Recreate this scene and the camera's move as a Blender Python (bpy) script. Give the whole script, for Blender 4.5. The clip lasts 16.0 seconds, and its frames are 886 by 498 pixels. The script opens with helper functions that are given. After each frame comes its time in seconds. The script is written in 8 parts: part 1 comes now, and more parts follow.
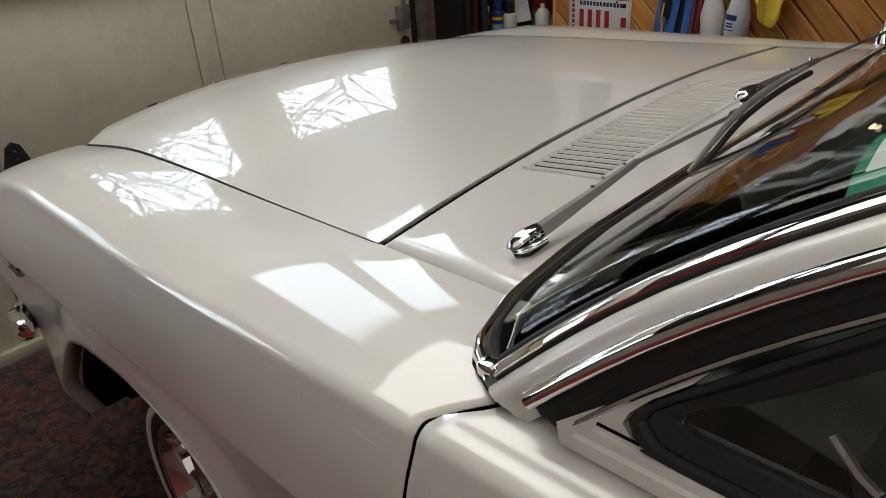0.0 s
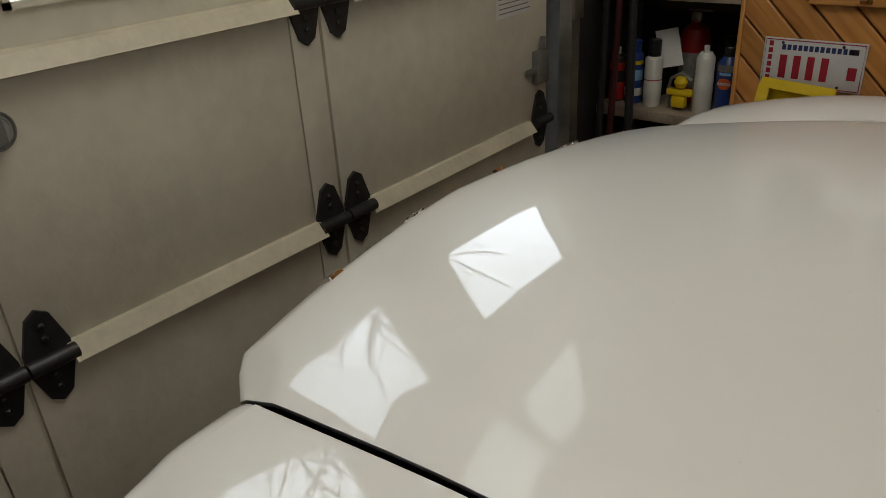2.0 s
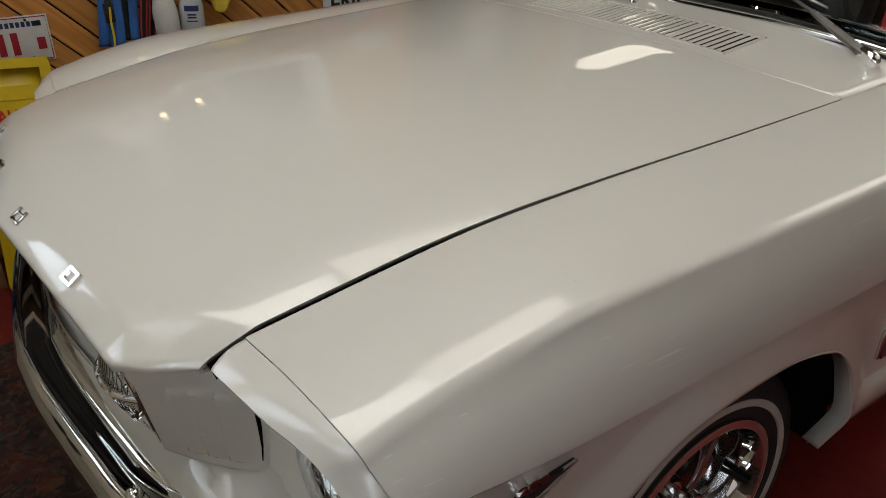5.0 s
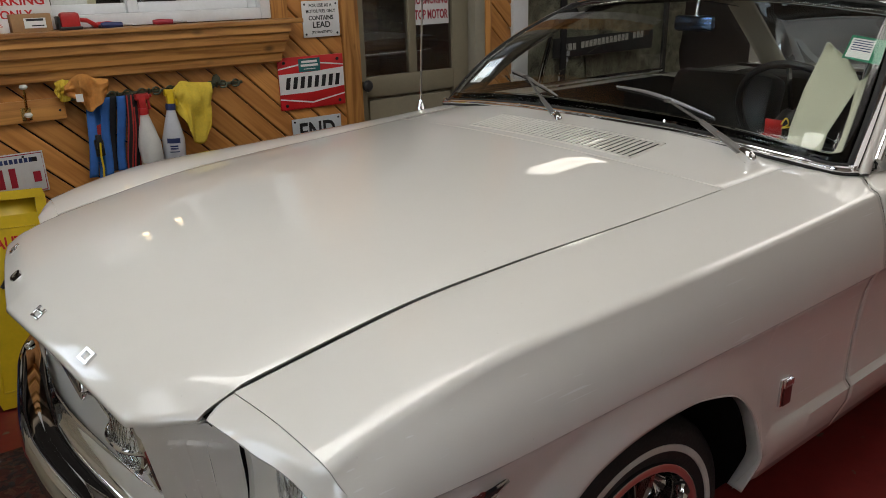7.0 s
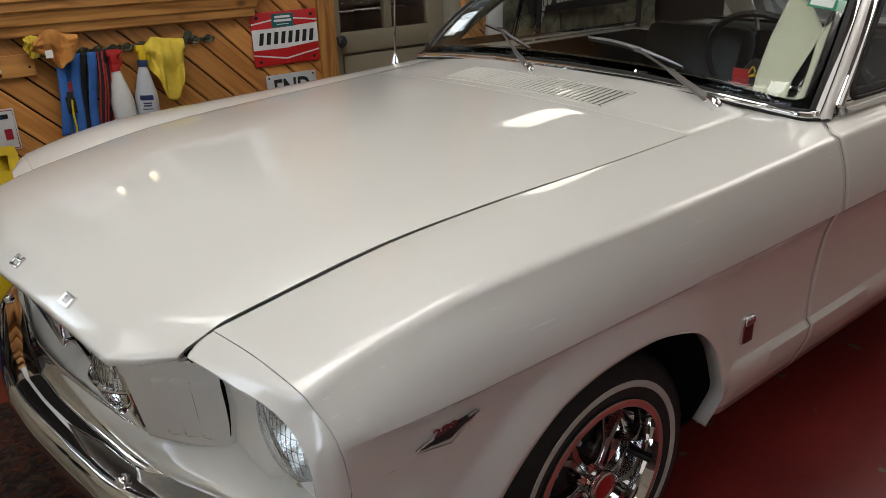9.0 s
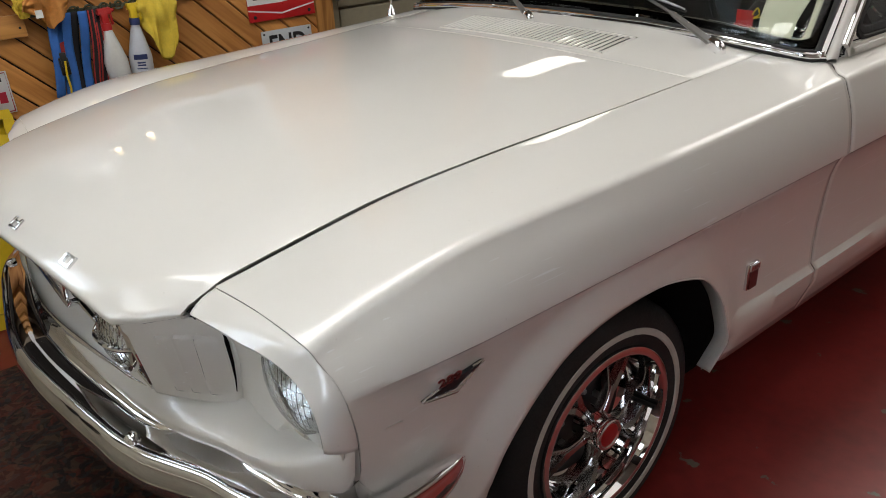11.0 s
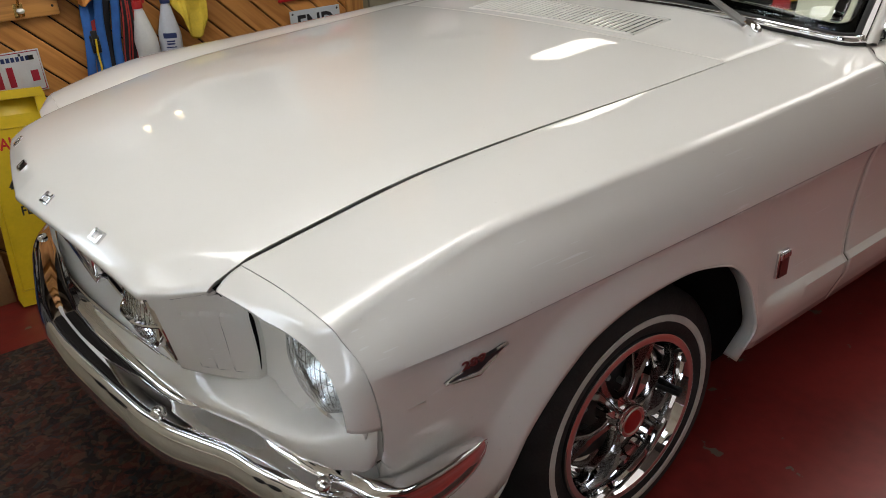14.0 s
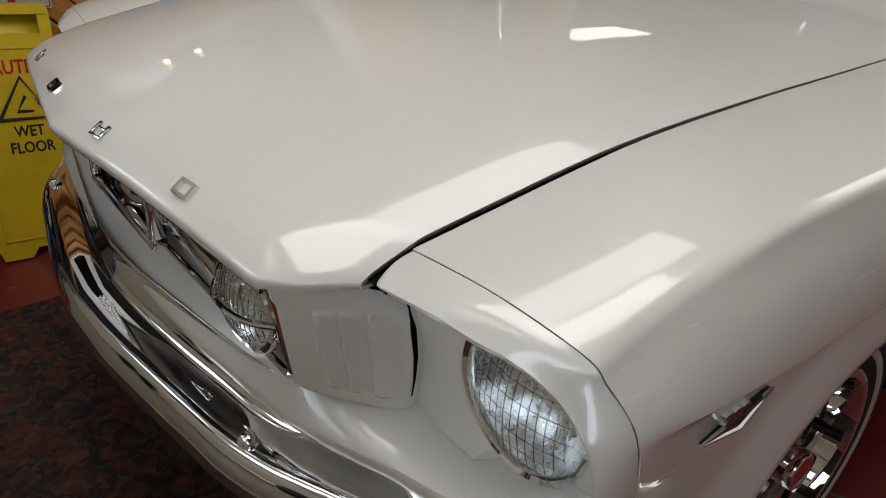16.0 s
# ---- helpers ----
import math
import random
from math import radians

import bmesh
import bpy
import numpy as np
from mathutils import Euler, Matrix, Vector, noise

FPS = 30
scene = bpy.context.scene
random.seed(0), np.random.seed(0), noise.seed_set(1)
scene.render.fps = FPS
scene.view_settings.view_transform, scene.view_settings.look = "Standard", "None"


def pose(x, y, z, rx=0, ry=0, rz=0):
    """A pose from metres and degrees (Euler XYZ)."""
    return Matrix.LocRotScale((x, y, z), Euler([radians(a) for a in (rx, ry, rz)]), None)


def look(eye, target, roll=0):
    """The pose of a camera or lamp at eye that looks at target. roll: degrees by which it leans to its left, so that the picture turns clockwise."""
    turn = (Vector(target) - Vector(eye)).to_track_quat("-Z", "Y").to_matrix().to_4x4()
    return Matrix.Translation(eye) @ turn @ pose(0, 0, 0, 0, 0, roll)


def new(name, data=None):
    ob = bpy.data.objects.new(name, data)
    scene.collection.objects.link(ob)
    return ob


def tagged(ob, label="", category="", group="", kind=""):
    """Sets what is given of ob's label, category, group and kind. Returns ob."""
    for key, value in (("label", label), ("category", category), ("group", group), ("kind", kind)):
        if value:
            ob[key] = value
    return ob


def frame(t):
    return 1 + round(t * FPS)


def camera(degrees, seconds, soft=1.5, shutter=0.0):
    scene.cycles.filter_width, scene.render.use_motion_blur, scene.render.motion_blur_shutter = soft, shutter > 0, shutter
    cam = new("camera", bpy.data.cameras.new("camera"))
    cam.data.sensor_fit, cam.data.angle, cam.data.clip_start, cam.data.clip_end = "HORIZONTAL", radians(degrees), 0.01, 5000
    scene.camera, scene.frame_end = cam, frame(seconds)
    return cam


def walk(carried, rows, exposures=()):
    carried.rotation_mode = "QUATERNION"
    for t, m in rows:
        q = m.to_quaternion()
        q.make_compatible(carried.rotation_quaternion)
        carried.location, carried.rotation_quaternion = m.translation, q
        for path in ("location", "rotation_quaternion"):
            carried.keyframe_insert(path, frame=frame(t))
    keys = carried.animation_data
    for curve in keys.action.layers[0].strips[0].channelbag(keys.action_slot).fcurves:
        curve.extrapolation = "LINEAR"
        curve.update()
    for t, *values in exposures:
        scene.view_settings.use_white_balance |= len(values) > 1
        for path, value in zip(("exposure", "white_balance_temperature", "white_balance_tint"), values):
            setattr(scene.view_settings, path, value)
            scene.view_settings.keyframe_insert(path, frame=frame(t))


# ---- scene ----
cam = camera(61.5, 16.0, soft=0.9)

PATH = [
    (0, (-1.130, 1.178, 1.408), (0.140, -0.058, 0.486), -4.15),
    (0.5, (-0.853, 1.122, 1.425), (0.477, -0.058, 0.507), -3.7),
    (1, (-0.559, 1.095, 1.414), (0.778, -0.091, 0.517), -4.1),
    (1.5, (-0.254, 0.985, 1.425), (1.041, -0.237, 0.516), -4.0),
    (2, (0.071, 0.956, 1.388), (1.233, -0.399, 0.487), -3.4),
    (2.5, (0.349, 0.943, 1.37), (1.195, -0.61, 0.435), -2.2),
    (3, (0.593, 0.84, 1.376), (0.94, -0.846, 0.358), -1.8),
    (3.5, (0.757, 0.865, 1.341), (0.486, -0.792, 0.253), -0.3),
    (4, (0.805, 1.002, 1.344), (0.066, -0.502, 0.253), 2.8),
    (6.3, (0.973, 1.511, 1.411), (-0.116, 0.011, 0.661), -1.9),
    (6.5, (0.972, 1.514, 1.411), (-0.129, 0.012, 0.681), -1.8),
    (7, (0.996, 1.529, 1.416), (-0.13, 0.021, 0.742), -1.6),
    (7.5, (1.009, 1.547, 1.427), (-0.136, 0.041, 0.779), -1.5),
    (8, (1.01, 1.557, 1.425), (-0.143, 0.066, 0.754), -1.6),
    (8.5, (1.013, 1.568, 1.416), (-0.137, 0.099, 0.697), -1.7),
    (9, (1.014, 1.574, 1.396), (-0.13, 0.125, 0.627), -1.8),
    (9.5, (1.011, 1.572, 1.39), (-0.122, 0.138, 0.58), -2.3),
    (12, (1.007, 1.571, 1.381), (-0.082, 0.149, 0.492), -3.7),
    (12.5, (1.006, 1.572, 1.381), (-0.073, 0.146, 0.486), -3.7),
    (13, (1.006, 1.569, 1.378), (-0.063, 0.14, 0.475), -3.6),
    (13.5, (1.007, 1.564, 1.375), (-0.053, 0.129, 0.471), -3.4),
    (14, (1.007, 1.565, 1.377), (-0.033, 0.118, 0.467), -3.3),
    (14.5, (1.008, 1.559, 1.376), (-0.001, 0.096, 0.458), -3.1),
    (15, (1.016, 1.54, 1.375), (0.02, 0.071, 0.452), -2.1),
    (15.5, (1.036, 1.394, 1.356), (0.012, -0.04, 0.409), -0.1),
    (16, (1.074, 1.126, 1.234), (-0.033, -0.236, 0.274), 2.9),
]
walk(cam, [(t, look(eye, target, roll)) for t, eye, target, roll in PATH], exposures=((0.0, -0.38, 6650, 8), (0.5, -0.58, 7050, 8), (1.0, -0.92, 7050, 8), (1.5, -0.98, 7050, 8), (2.5, -0.66, 7050, 8), (4.0, -0.8, 7050, 8), (6.5, -0.33, 6650, 10), (8.0, -0.33, 6630, 10), (9.5, -0.1, 6600, 10), (12.0, 0.03, 6550, 10), (15.2, -0.03, 6550, 10), (16.0, -0.42, 6600, 10)))

# ---- light ----
world = bpy.data.worlds.new("world")
scene.world = world
world.use_nodes = True
wn = world.node_tree.nodes
sky = wn.new("ShaderNodeTexSky")
sky.sky_type, sky.sun_disc = "NISHITA", False
sky.sun_elevation, sky.sun_rotation = radians(28), radians(60)
wn["Background"].inputs[1].default_value = 0.14
# bright overcast: a veil of even white cloud over the blue
veil = wn.new("ShaderNodeMix")
veil.data_type = "RGBA"
veil.inputs[0].default_value = 0.75
veil.inputs[7].default_value = (31.0, 33.5, 37.0, 1)
world.node_tree.links.new(sky.outputs[0], veil.inputs[6])
world.node_tree.links.new(veil.outputs[2], wn["Background"].inputs[0])


def lamp(name, kind, energy, color, m, size=0.1, size_y=None):
    d = bpy.data.lights.new(name, kind)
    d.energy, d.color = energy, color
    if kind == "AREA":
        d.shape, d.size, d.size_y = "RECTANGLE", size, size_y or size
    elif kind == "SUN":
        d.angle = size
    else:
        d.shadow_soft_size = size
    ob = new(name, d)
    ob.matrix_world = m
    return ob


lamp("sun", "SUN", 1.0, (1.0, 0.95, 0.88), look((8, 4, 5), (0, 0, 0)), radians(12))

# unseen fittings: the first matches a reflection, the rest are added as fill
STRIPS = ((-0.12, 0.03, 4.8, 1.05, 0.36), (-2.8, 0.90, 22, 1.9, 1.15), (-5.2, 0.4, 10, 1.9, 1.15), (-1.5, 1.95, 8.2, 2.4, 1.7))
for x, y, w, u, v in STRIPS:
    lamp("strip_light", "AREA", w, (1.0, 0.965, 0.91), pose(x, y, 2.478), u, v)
# ceiling panel out of view, added to light hood and nose evenly
lamp("fill_panel_light", "AREA", 40.5, (1.0, 0.985, 0.95), pose(0.37, 0.12, 3.098), 2.02, 0.90)
# added daylight lamp in an unseen side window beside the overhead door
lamp("window_light", "AREA", 2.6, (0.90, 0.95, 1.0), pose(1.455, 2.03, 1.52, 0, 90, 0), 1.06, 0.54)
# two warm bulbs in the room behind the window
for x in (0.34, 0.17):
    lamp("bulb_light", "POINT", 0.10, (1.0, 0.74, 0.45), pose(x, -1.90, 1.60), 0.018)

# ---- materials ----


def mat(name, color, rough=0.5, metal=0.0, var=0.12, scale=8.0, bump=0.0, bscale=60.0, coat=0.0, second=None, spec=0.5, island=0.0, obrand=0.0, croug=0.03):
    """A surface with two scales of variation, optional relief and clear coat."""
    m = bpy.data.materials.new(name)
    m.use_nodes = True
    t = m.node_tree
    n, l = t.nodes, t.links
    b = n["Principled BSDF"]
    tc = n.new("ShaderNodeTexCoord")
    n1 = n.new("ShaderNodeTexNoise")
    n1.inputs["Scale"].default_value, n1.inputs["Detail"].default_value = scale, 5
    n2 = n.new("ShaderNodeTexNoise")
    n2.inputs["Scale"].default_value, n2.inputs["Detail"].default_value = scale * 9, 4
    l.new(tc.outputs["Object"], n1.inputs["Vector"])
    l.new(tc.outputs["Object"], n2.inputs["Vector"])
    mx = n.new("ShaderNodeMix")
    mx.data_type = "FLOAT"
    mx.inputs[0].default_value = 0.35
    l.new(n1.outputs["Fac"], mx.inputs[2])
    l.new(n2.outputs["Fac"], mx.inputs[3])
    rp = n.new("ShaderNodeValToRGB")
    dark = second or tuple(c * (1 - var) for c in color)
    lite = color if second else tuple(min(1, c * (1 + var * 0.6)) for c in color)
    rp.color_ramp.elements[0].color, rp.color_ramp.elements[0].position = (*dark, 1), 0.33
    rp.color_ramp.elements[1].color, rp.color_ramp.elements[1].position = (*lite, 1), 0.67
    l.new(mx.outputs[0], rp.inputs[0])
    out = rp.outputs[0]
    if obrand or island:
        src = n.new("ShaderNodeObjectInfo") if obrand else n.new("ShaderNodeNewGeometry")
        hs = n.new("ShaderNodeHueSaturation")
        mr = n.new("ShaderNodeMapRange")
        amt = obrand or island
        mr.inputs[3].default_value, mr.inputs[4].default_value = 1 - amt, 1 + amt
        l.new(src.outputs["Random" if obrand else "Random Per Island"], mr.inputs[0])
        l.new(mr.outputs[0], hs.inputs["Value"])
        l.new(out, hs.inputs["Color"])
        out = hs.outputs[0]
    l.new(out, b.inputs["Base Color"])
    rr = n.new("ShaderNodeMapRange")
    rr.inputs[3].default_value, rr.inputs[4].default_value = max(0.0, rough * 0.8), min(1, rough * 1.2)
    l.new(n2.outputs["Fac"], rr.inputs[0])
    l.new(rr.outputs[0], b.inputs["Roughness"])
    b.inputs["Metallic"].default_value = metal
    b.inputs["Coat Weight"].default_value = coat
    b.inputs["Coat Roughness"].default_value = croug
    b.inputs["Specular IOR Level"].default_value = spec
    if bump:
        n3 = n.new("ShaderNodeTexNoise")
        n3.inputs["Scale"].default_value, n3.inputs["Detail"].default_value = bscale, 6
        l.new(tc.outputs["Object"], n3.inputs["Vector"])
        bp = n.new("ShaderNodeBump")
        bp.inputs["Strength"].default_value, bp.inputs["Distance"].default_value = bump, 0.004
        l.new(n3.outputs["Fac"], bp.inputs["Height"])
        l.new(bp.outputs[0], b.inputs["Normal"])
    return m


def glass(name, color=(0.92, 0.97, 0.95), rough=0.0):
    m = bpy.data.materials.new(name)
    m.use_nodes = True
    b = m.node_tree.nodes["Principled BSDF"]
    b.inputs["Base Color"].default_value = (*color, 1)
    b.inputs["Roughness"].default_value = rough
    b.inputs["Transmission Weight"].default_value = 1.0
    b.inputs["IOR"].default_value = 1.45
    return m


def glow(name, color, strength):
    m = bpy.data.materials.new(name)
    m.use_nodes = True
    b = m.node_tree.nodes["Principled BSDF"]
    b.inputs["Base Color"].default_value = (*color, 1)
    b.inputs["Emission Color"].default_value = (*color, 1)
    b.inputs["Emission Strength"].default_value = strength
    return m


PAINT = mat("white_car_paint", (0.80, 0.775, 0.72), 0.35, var=0.015, scale=3, coat=1.0, croug=0.015)


def paint_mat(m):
    """Slight waviness of old panels and the fine peel of sprayed lacquer in the clear coat."""
    n, l = m.node_tree.nodes, m.node_tree.links
    b = n["Principled BSDF"]
    tc = n.new("ShaderNodeTexCoord")
    last = None
    for sc, st, dist in ((4.0, 0.07, 0.004), (260.0, 0.012, 0.0006)):
        t, bp = n.new("ShaderNodeTexNoise"), n.new("ShaderNodeBump")
        t.inputs["Scale"].default_value, t.inputs["Detail"].default_value = sc, 2
        bp.inputs["Strength"].default_value, bp.inputs["Distance"].default_value = st, dist
        l.new(tc.outputs["Object"], t.inputs["Vector"])
        l.new(t.outputs["Fac"], bp.inputs["Height"])
        if last:
            l.new(last.outputs[0], bp.inputs["Normal"])
        last = bp
    l.new(last.outputs[0], b.inputs["Coat Normal"])
    # fine wash marks along the panels, and a few specks of dirt
    mp, sn, mr = n.new("ShaderNodeMapping"), n.new("ShaderNodeTexNoise"), n.new("ShaderNodeMapRange")
    mp.inputs["Scale"].default_value = (3.0, 110.0, 110.0)
    mp.inputs["Rotation"].default_value = (0.0, 0.10, 0.05)
    sn.inputs["Scale"].default_value, sn.inputs["Detail"].default_value = 1.0, 3
    mr.inputs[1].default_value, mr.inputs[2].default_value = 0.66, 0.74
    mr.inputs[3].default_value, mr.inputs[4].default_value = 0.010, 0.035
    l.new(tc.outputs["Object"], mp.inputs["Vector"])
    l.new(mp.outputs[0], sn.inputs["Vector"])
    l.new(sn.outputs["Fac"], mr.inputs[0])
    l.new(mr.outputs[0], b.inputs["Coat Roughness"])
    vo, vr, mx = n.new("ShaderNodeTexVoronoi"), n.new("ShaderNodeMapRange"), n.new("ShaderNodeMix")
    vo.inputs["Scale"].default_value = 26.0
    vr.inputs[1].default_value, vr.inputs[2].default_value = 0.030, 0.045
    vr.inputs[3].default_value, vr.inputs[4].default_value = 0.14, 0.0
    mx.data_type = "RGBA"
    mx.inputs[7].default_value = (0.30, 0.26, 0.20, 1)
    old = b.inputs["Base Color"].links[0].from_socket
    l.new(tc.outputs["Object"], vo.inputs["Vector"])
    l.new(vo.outputs["Distance"], vr.inputs[0])
    l.new(vr.outputs[0], mx.inputs[0])
    l.new(old, mx.inputs[6])
    # short rubbed scratches that run along the panels
    sm, ss, sr, sx = n.new("ShaderNodeMapping"), n.new("ShaderNodeTexNoise"), n.new("ShaderNodeMapRange"), n.new("ShaderNodeMix")
    sm.inputs["Scale"].default_value = (9.0, 260.0, 260.0)
    sm.inputs["Rotation"].default_value = (0.0, 0.16, 0.10)
    ss.inputs["Scale"].default_value, ss.inputs["Detail"].default_value = 1.0, 0
    sr.inputs[1].default_value, sr.inputs[2].default_value = 0.76, 0.785
    sr.inputs[3].default_value, sr.inputs[4].default_value = 0.0, 0.7
    sx.data_type = "RGBA"
    sx.inputs[7].default_value = (0.93, 0.93, 0.91, 1)
    l.new(tc.outputs["Object"], sm.inputs["Vector"])
    l.new(sm.outputs[0], ss.inputs["Vector"])
    l.new(ss.outputs["Fac"], sr.inputs[0])
    sg, sh, sp = n.new("ShaderNodeTexNoise"), n.new("ShaderNodeMapRange"), n.new("ShaderNodeMath")
    sg.inputs["Scale"].default_value = 4.5
    sh.inputs[1].default_value, sh.inputs[2].default_value = 0.50, 0.60
    sp.operation = "MULTIPLY"
    l.new(tc.outputs["Object"], sg.inputs["Vector"])
    l.new(sg.outputs["Fac"], sh.inputs[0])
    l.new(sh.outputs[0], sp.inputs[0])
    l.new(sr.outputs[0], sp.inputs[1])
    # only on the upright sides, where things brush past
    sz, sq, sk = n.new("ShaderNodeSeparateXYZ"), n.new("ShaderNodeMapRange"), n.new("ShaderNodeMath")
    sq.inputs[1].default_value, sq.inputs[2].default_value = 0.65, 0.85
    gn, sa = n.new("ShaderNodeNewGeometry"), n.new("ShaderNodeMath")
    sa.operation = "ABSOLUTE"
    sk.operation = "MULTIPLY"
    l.new(gn.outputs["Normal"], sz.inputs[0])
    l.new(sz.outputs["Y"], sa.inputs[0])
    l.new(sa.outputs[0], sq.inputs[0])
    l.new(sq.outputs[0], sk.inputs[0])
    l.new(sp.outputs[0], sk.inputs[1])
    l.new(sk.outputs[0], sx.inputs[0])
    l.new(mx.outputs[2], sx.inputs[6])
    l.new(sx.outputs[2], b.inputs["Base Color"])
    return m


paint_mat(PAINT)
REFLECTOR = mat("silvered_reflector", (0.80, 0.81, 0.80), 0.28, metal=1.0, var=0.1, scale=30, bump=0.25, bscale=90)
DARKPOLE = mat("dark_red_varnish", (0.055, 0.010, 0.010), 0.45, var=0.3, scale=20)
WHEELCHROME = mat("dark_wheel_chrome", (0.40, 0.39, 0.39), 0.20, metal=1.0, var=0.2, scale=20)
SOFTCHROME = mat("dulled_chrome", (0.72, 0.71, 0.70), 0.16, metal=1.0, var=0.12, scale=20)
# blue light reflected by the mirror, put into its metal colour
BLUEMIRROR = mat("blue_reflection_mirror", (0.10, 0.16, 0.30), 0.05, metal=1.0, var=0.1, scale=20)
CHROME = mat("chrome", (0.86, 0.86, 0.87), 0.03, metal=1.0, var=0.05, scale=12)
STEEL = mat("galvanised_steel", (0.36, 0.36, 0.35), 0.4, metal=0.9, var=0.25, scale=15)
GREYMETAL = mat("grey_painted_steel", (0.20, 0.20, 0.19), 0.5, metal=0.3, var=0.25, scale=20)
BLACKIRON = mat("black_iron", (0.022, 0.022, 0.023), 0.45, var=0.4, scale=30, bump=0.3, bscale=80)
# shade of gaps and hollows put into a near-black colour without sheen
SHADEBLACK = mat("black_shadow_cavity", (0.006, 0.006, 0.006), 0.9, var=0.3, spec=0.04)
GRILLEBLACK = mat("dark_grille", (0.03, 0.033, 0.038), 0.35, metal=0.4, var=0.3, scale=40)
RUBBER = mat("tyre_rubber", (0.018, 0.018, 0.018), 0.75, var=0.3, scale=20, bump=0.3, bscale=120)
WHITEWALL = mat("whitewall", (0.62, 0.60, 0.55), 0.7, var=0.12, scale=20)
RIMDARK = mat("dark_wheel_centre", (0.035, 0.034, 0.034), 0.35, metal=0.5, var=0.3, scale=30)
REDPLASTIC = mat("red_plastic", (0.45, 0.02, 0.02), 0.35, var=0.15, scale=20)
DOORPAINT = mat("cream_door_paint", (0.70, 0.67, 0.555), 0.42, var=0.15, scale=2.2, bump=0.30, bscale=55)
TRIMCREAM = mat("cream_steel_strut", (0.60, 0.55, 0.42), 0.5, var=0.16, scale=7)
SHELFWOOD = mat("grey_shelf_board", (0.30, 0.24, 0.18), 0.7, var=0.35, scale=12, bump=0.2)
# near-black: the gloom of recess, bay and back room is in the colour
DARKWALL = mat("shade_dark_wall", (0.030, 0.024, 0.022), 0.8, var=0.3, scale=6, bump=0.2)
# unseen brown-grey wall, darker than the plaster to throw less light on the flank
SHADEWALL = mat("darkened_side_wall", (0.30, 0.27, 0.23), 0.75, var=0.15, scale=1.5, bump=0.15, bscale=40)
PLASTER = mat("painted_plaster", (0.66, 0.63, 0.57), 0.75, var=0.10, scale=1.5, bump=0.15, bscale=40)
# unseen ceiling, darkened so that windscreen and chrome reflect dark
CEIL = mat("darkened_ceiling_paint", (0.22, 0.19, 0.16), 0.8, var=0.10, scale=1.2, bump=0.15, bscale=30)
WHITEPAINT = mat("white_window_paint", (0.72, 0.73, 0.74), 0.45, var=0.08, scale=9)
OLIVE = mat("olive_grey_door_paint", (0.23, 0.20, 0.135), 0.5, var=0.10, scale=6, bump=0.08)
OLIVETRIM = mat("beige_grey_trim_paint", (0.30, 0.275, 0.215), 0.5, var=0.10, scale=6)
GLASS = glass("clear_glass", (0.96, 0.98, 0.98))
REARGLASS = glass("blue_tinted_rear_glass", (0.62, 0.74, 0.90))
WSGLASS = glass("green_tinted_windscreen", (0.92, 0.965, 0.945))
LENS = glass("headlamp_glass", (0.95, 0.97, 0.97), 0.02)
SEAT = mat("black_vinyl", (0.012, 0.012, 0.013), 0.45, var=0.3, scale=25, bump=0.3)
DASH = mat("dark_green_dash", (0.012, 0.018, 0.016), 0.5, var=0.2)
YELLOW = mat("yellow_plastic", (0.72, 0.50, 0.015), 0.4, var=0.12, scale=8, bump=0.05)
YELLOWCLOTH = mat("yellow_cloth", (0.75, 0.55, 0.06), 0.9, var=0.18, scale=14, bump=0.5, bscale=160)
ORANGECLOTH = mat("orange_cloth", (0.60, 0.26, 0.06), 0.9, var=0.25, scale=14, bump=0.5, bscale=160)
BLUESTRAP = mat("blue_webbing", (0.03, 0.13, 0.42), 0.8, var=0.2, scale=20, bump=0.4, bscale=260)
REDSTRAP = mat("red_webbing", (0.42, 0.035, 0.03), 0.8, var=0.2, scale=20, bump=0.4, bscale=260)
BLACKSTRAP = mat("black_webbing", (0.015, 0.015, 0.018), 0.8, var=0.2, scale=20, bump=0.4, bscale=260)
MILKY = mat("milky_plastic", (0.66, 0.66, 0.63), 0.35, var=0.08, scale=15)
GREYBOTTLE = mat("grey_white_plastic", (0.52, 0.54, 0.58), 0.35, var=0.08, scale=15)
NAVY = mat("navy_ink", (0.02, 0.035, 0.13), 0.5, var=0.1)
BLUEPLASTIC = mat("navy_blue_plastic", (0.008, 0.022, 0.115), 0.35, var=0.3, scale=6, bump=0.1)
LIGHTBLUE = mat("light_blue_label", (0.20, 0.42, 0.68), 0.5, var=0.15, scale=30)
CARD = mat("brown_cardboard", (0.36, 0.21, 0.10), 0.85, var=0.18, scale=10, bump=0.2)
SIGNWHITE = mat("white_enamel", (0.74, 0.74, 0.73), 0.3, var=0.05, scale=12)
SIGNRED = mat("red_enamel", (0.56, 0.02, 0.022), 0.3, var=0.08, scale=12)
SIGNTEAL = mat("teal_ink", (0.015, 0.13, 0.14), 0.4, var=0.08)
INK = mat("black_ink", (0.012, 0.012, 0.014), 0.5, var=0.1)
INKRED = mat("dark_red_ink", (0.33, 0.012, 0.03), 0.5, var=0.1)
PLATEWHITE = mat("number_plate_white", (0.60, 0.60, 0.60), 0.3, var=0.06, scale=25)
PAPERCREAM = mat("cream_sheet", (0.50, 0.49, 0.37), 0.6, var=0.04, scale=5)
PAPER = mat("white_paper", (0.76, 0.76, 0.74), 0.7, var=0.06)
CANWHITE = mat("white_tin", (0.66, 0.65, 0.60), 0.35, var=0.12, scale=18)
CANRED = mat("red_tin", (0.38, 0.02, 0.02), 0.35, var=0.15, scale=18)
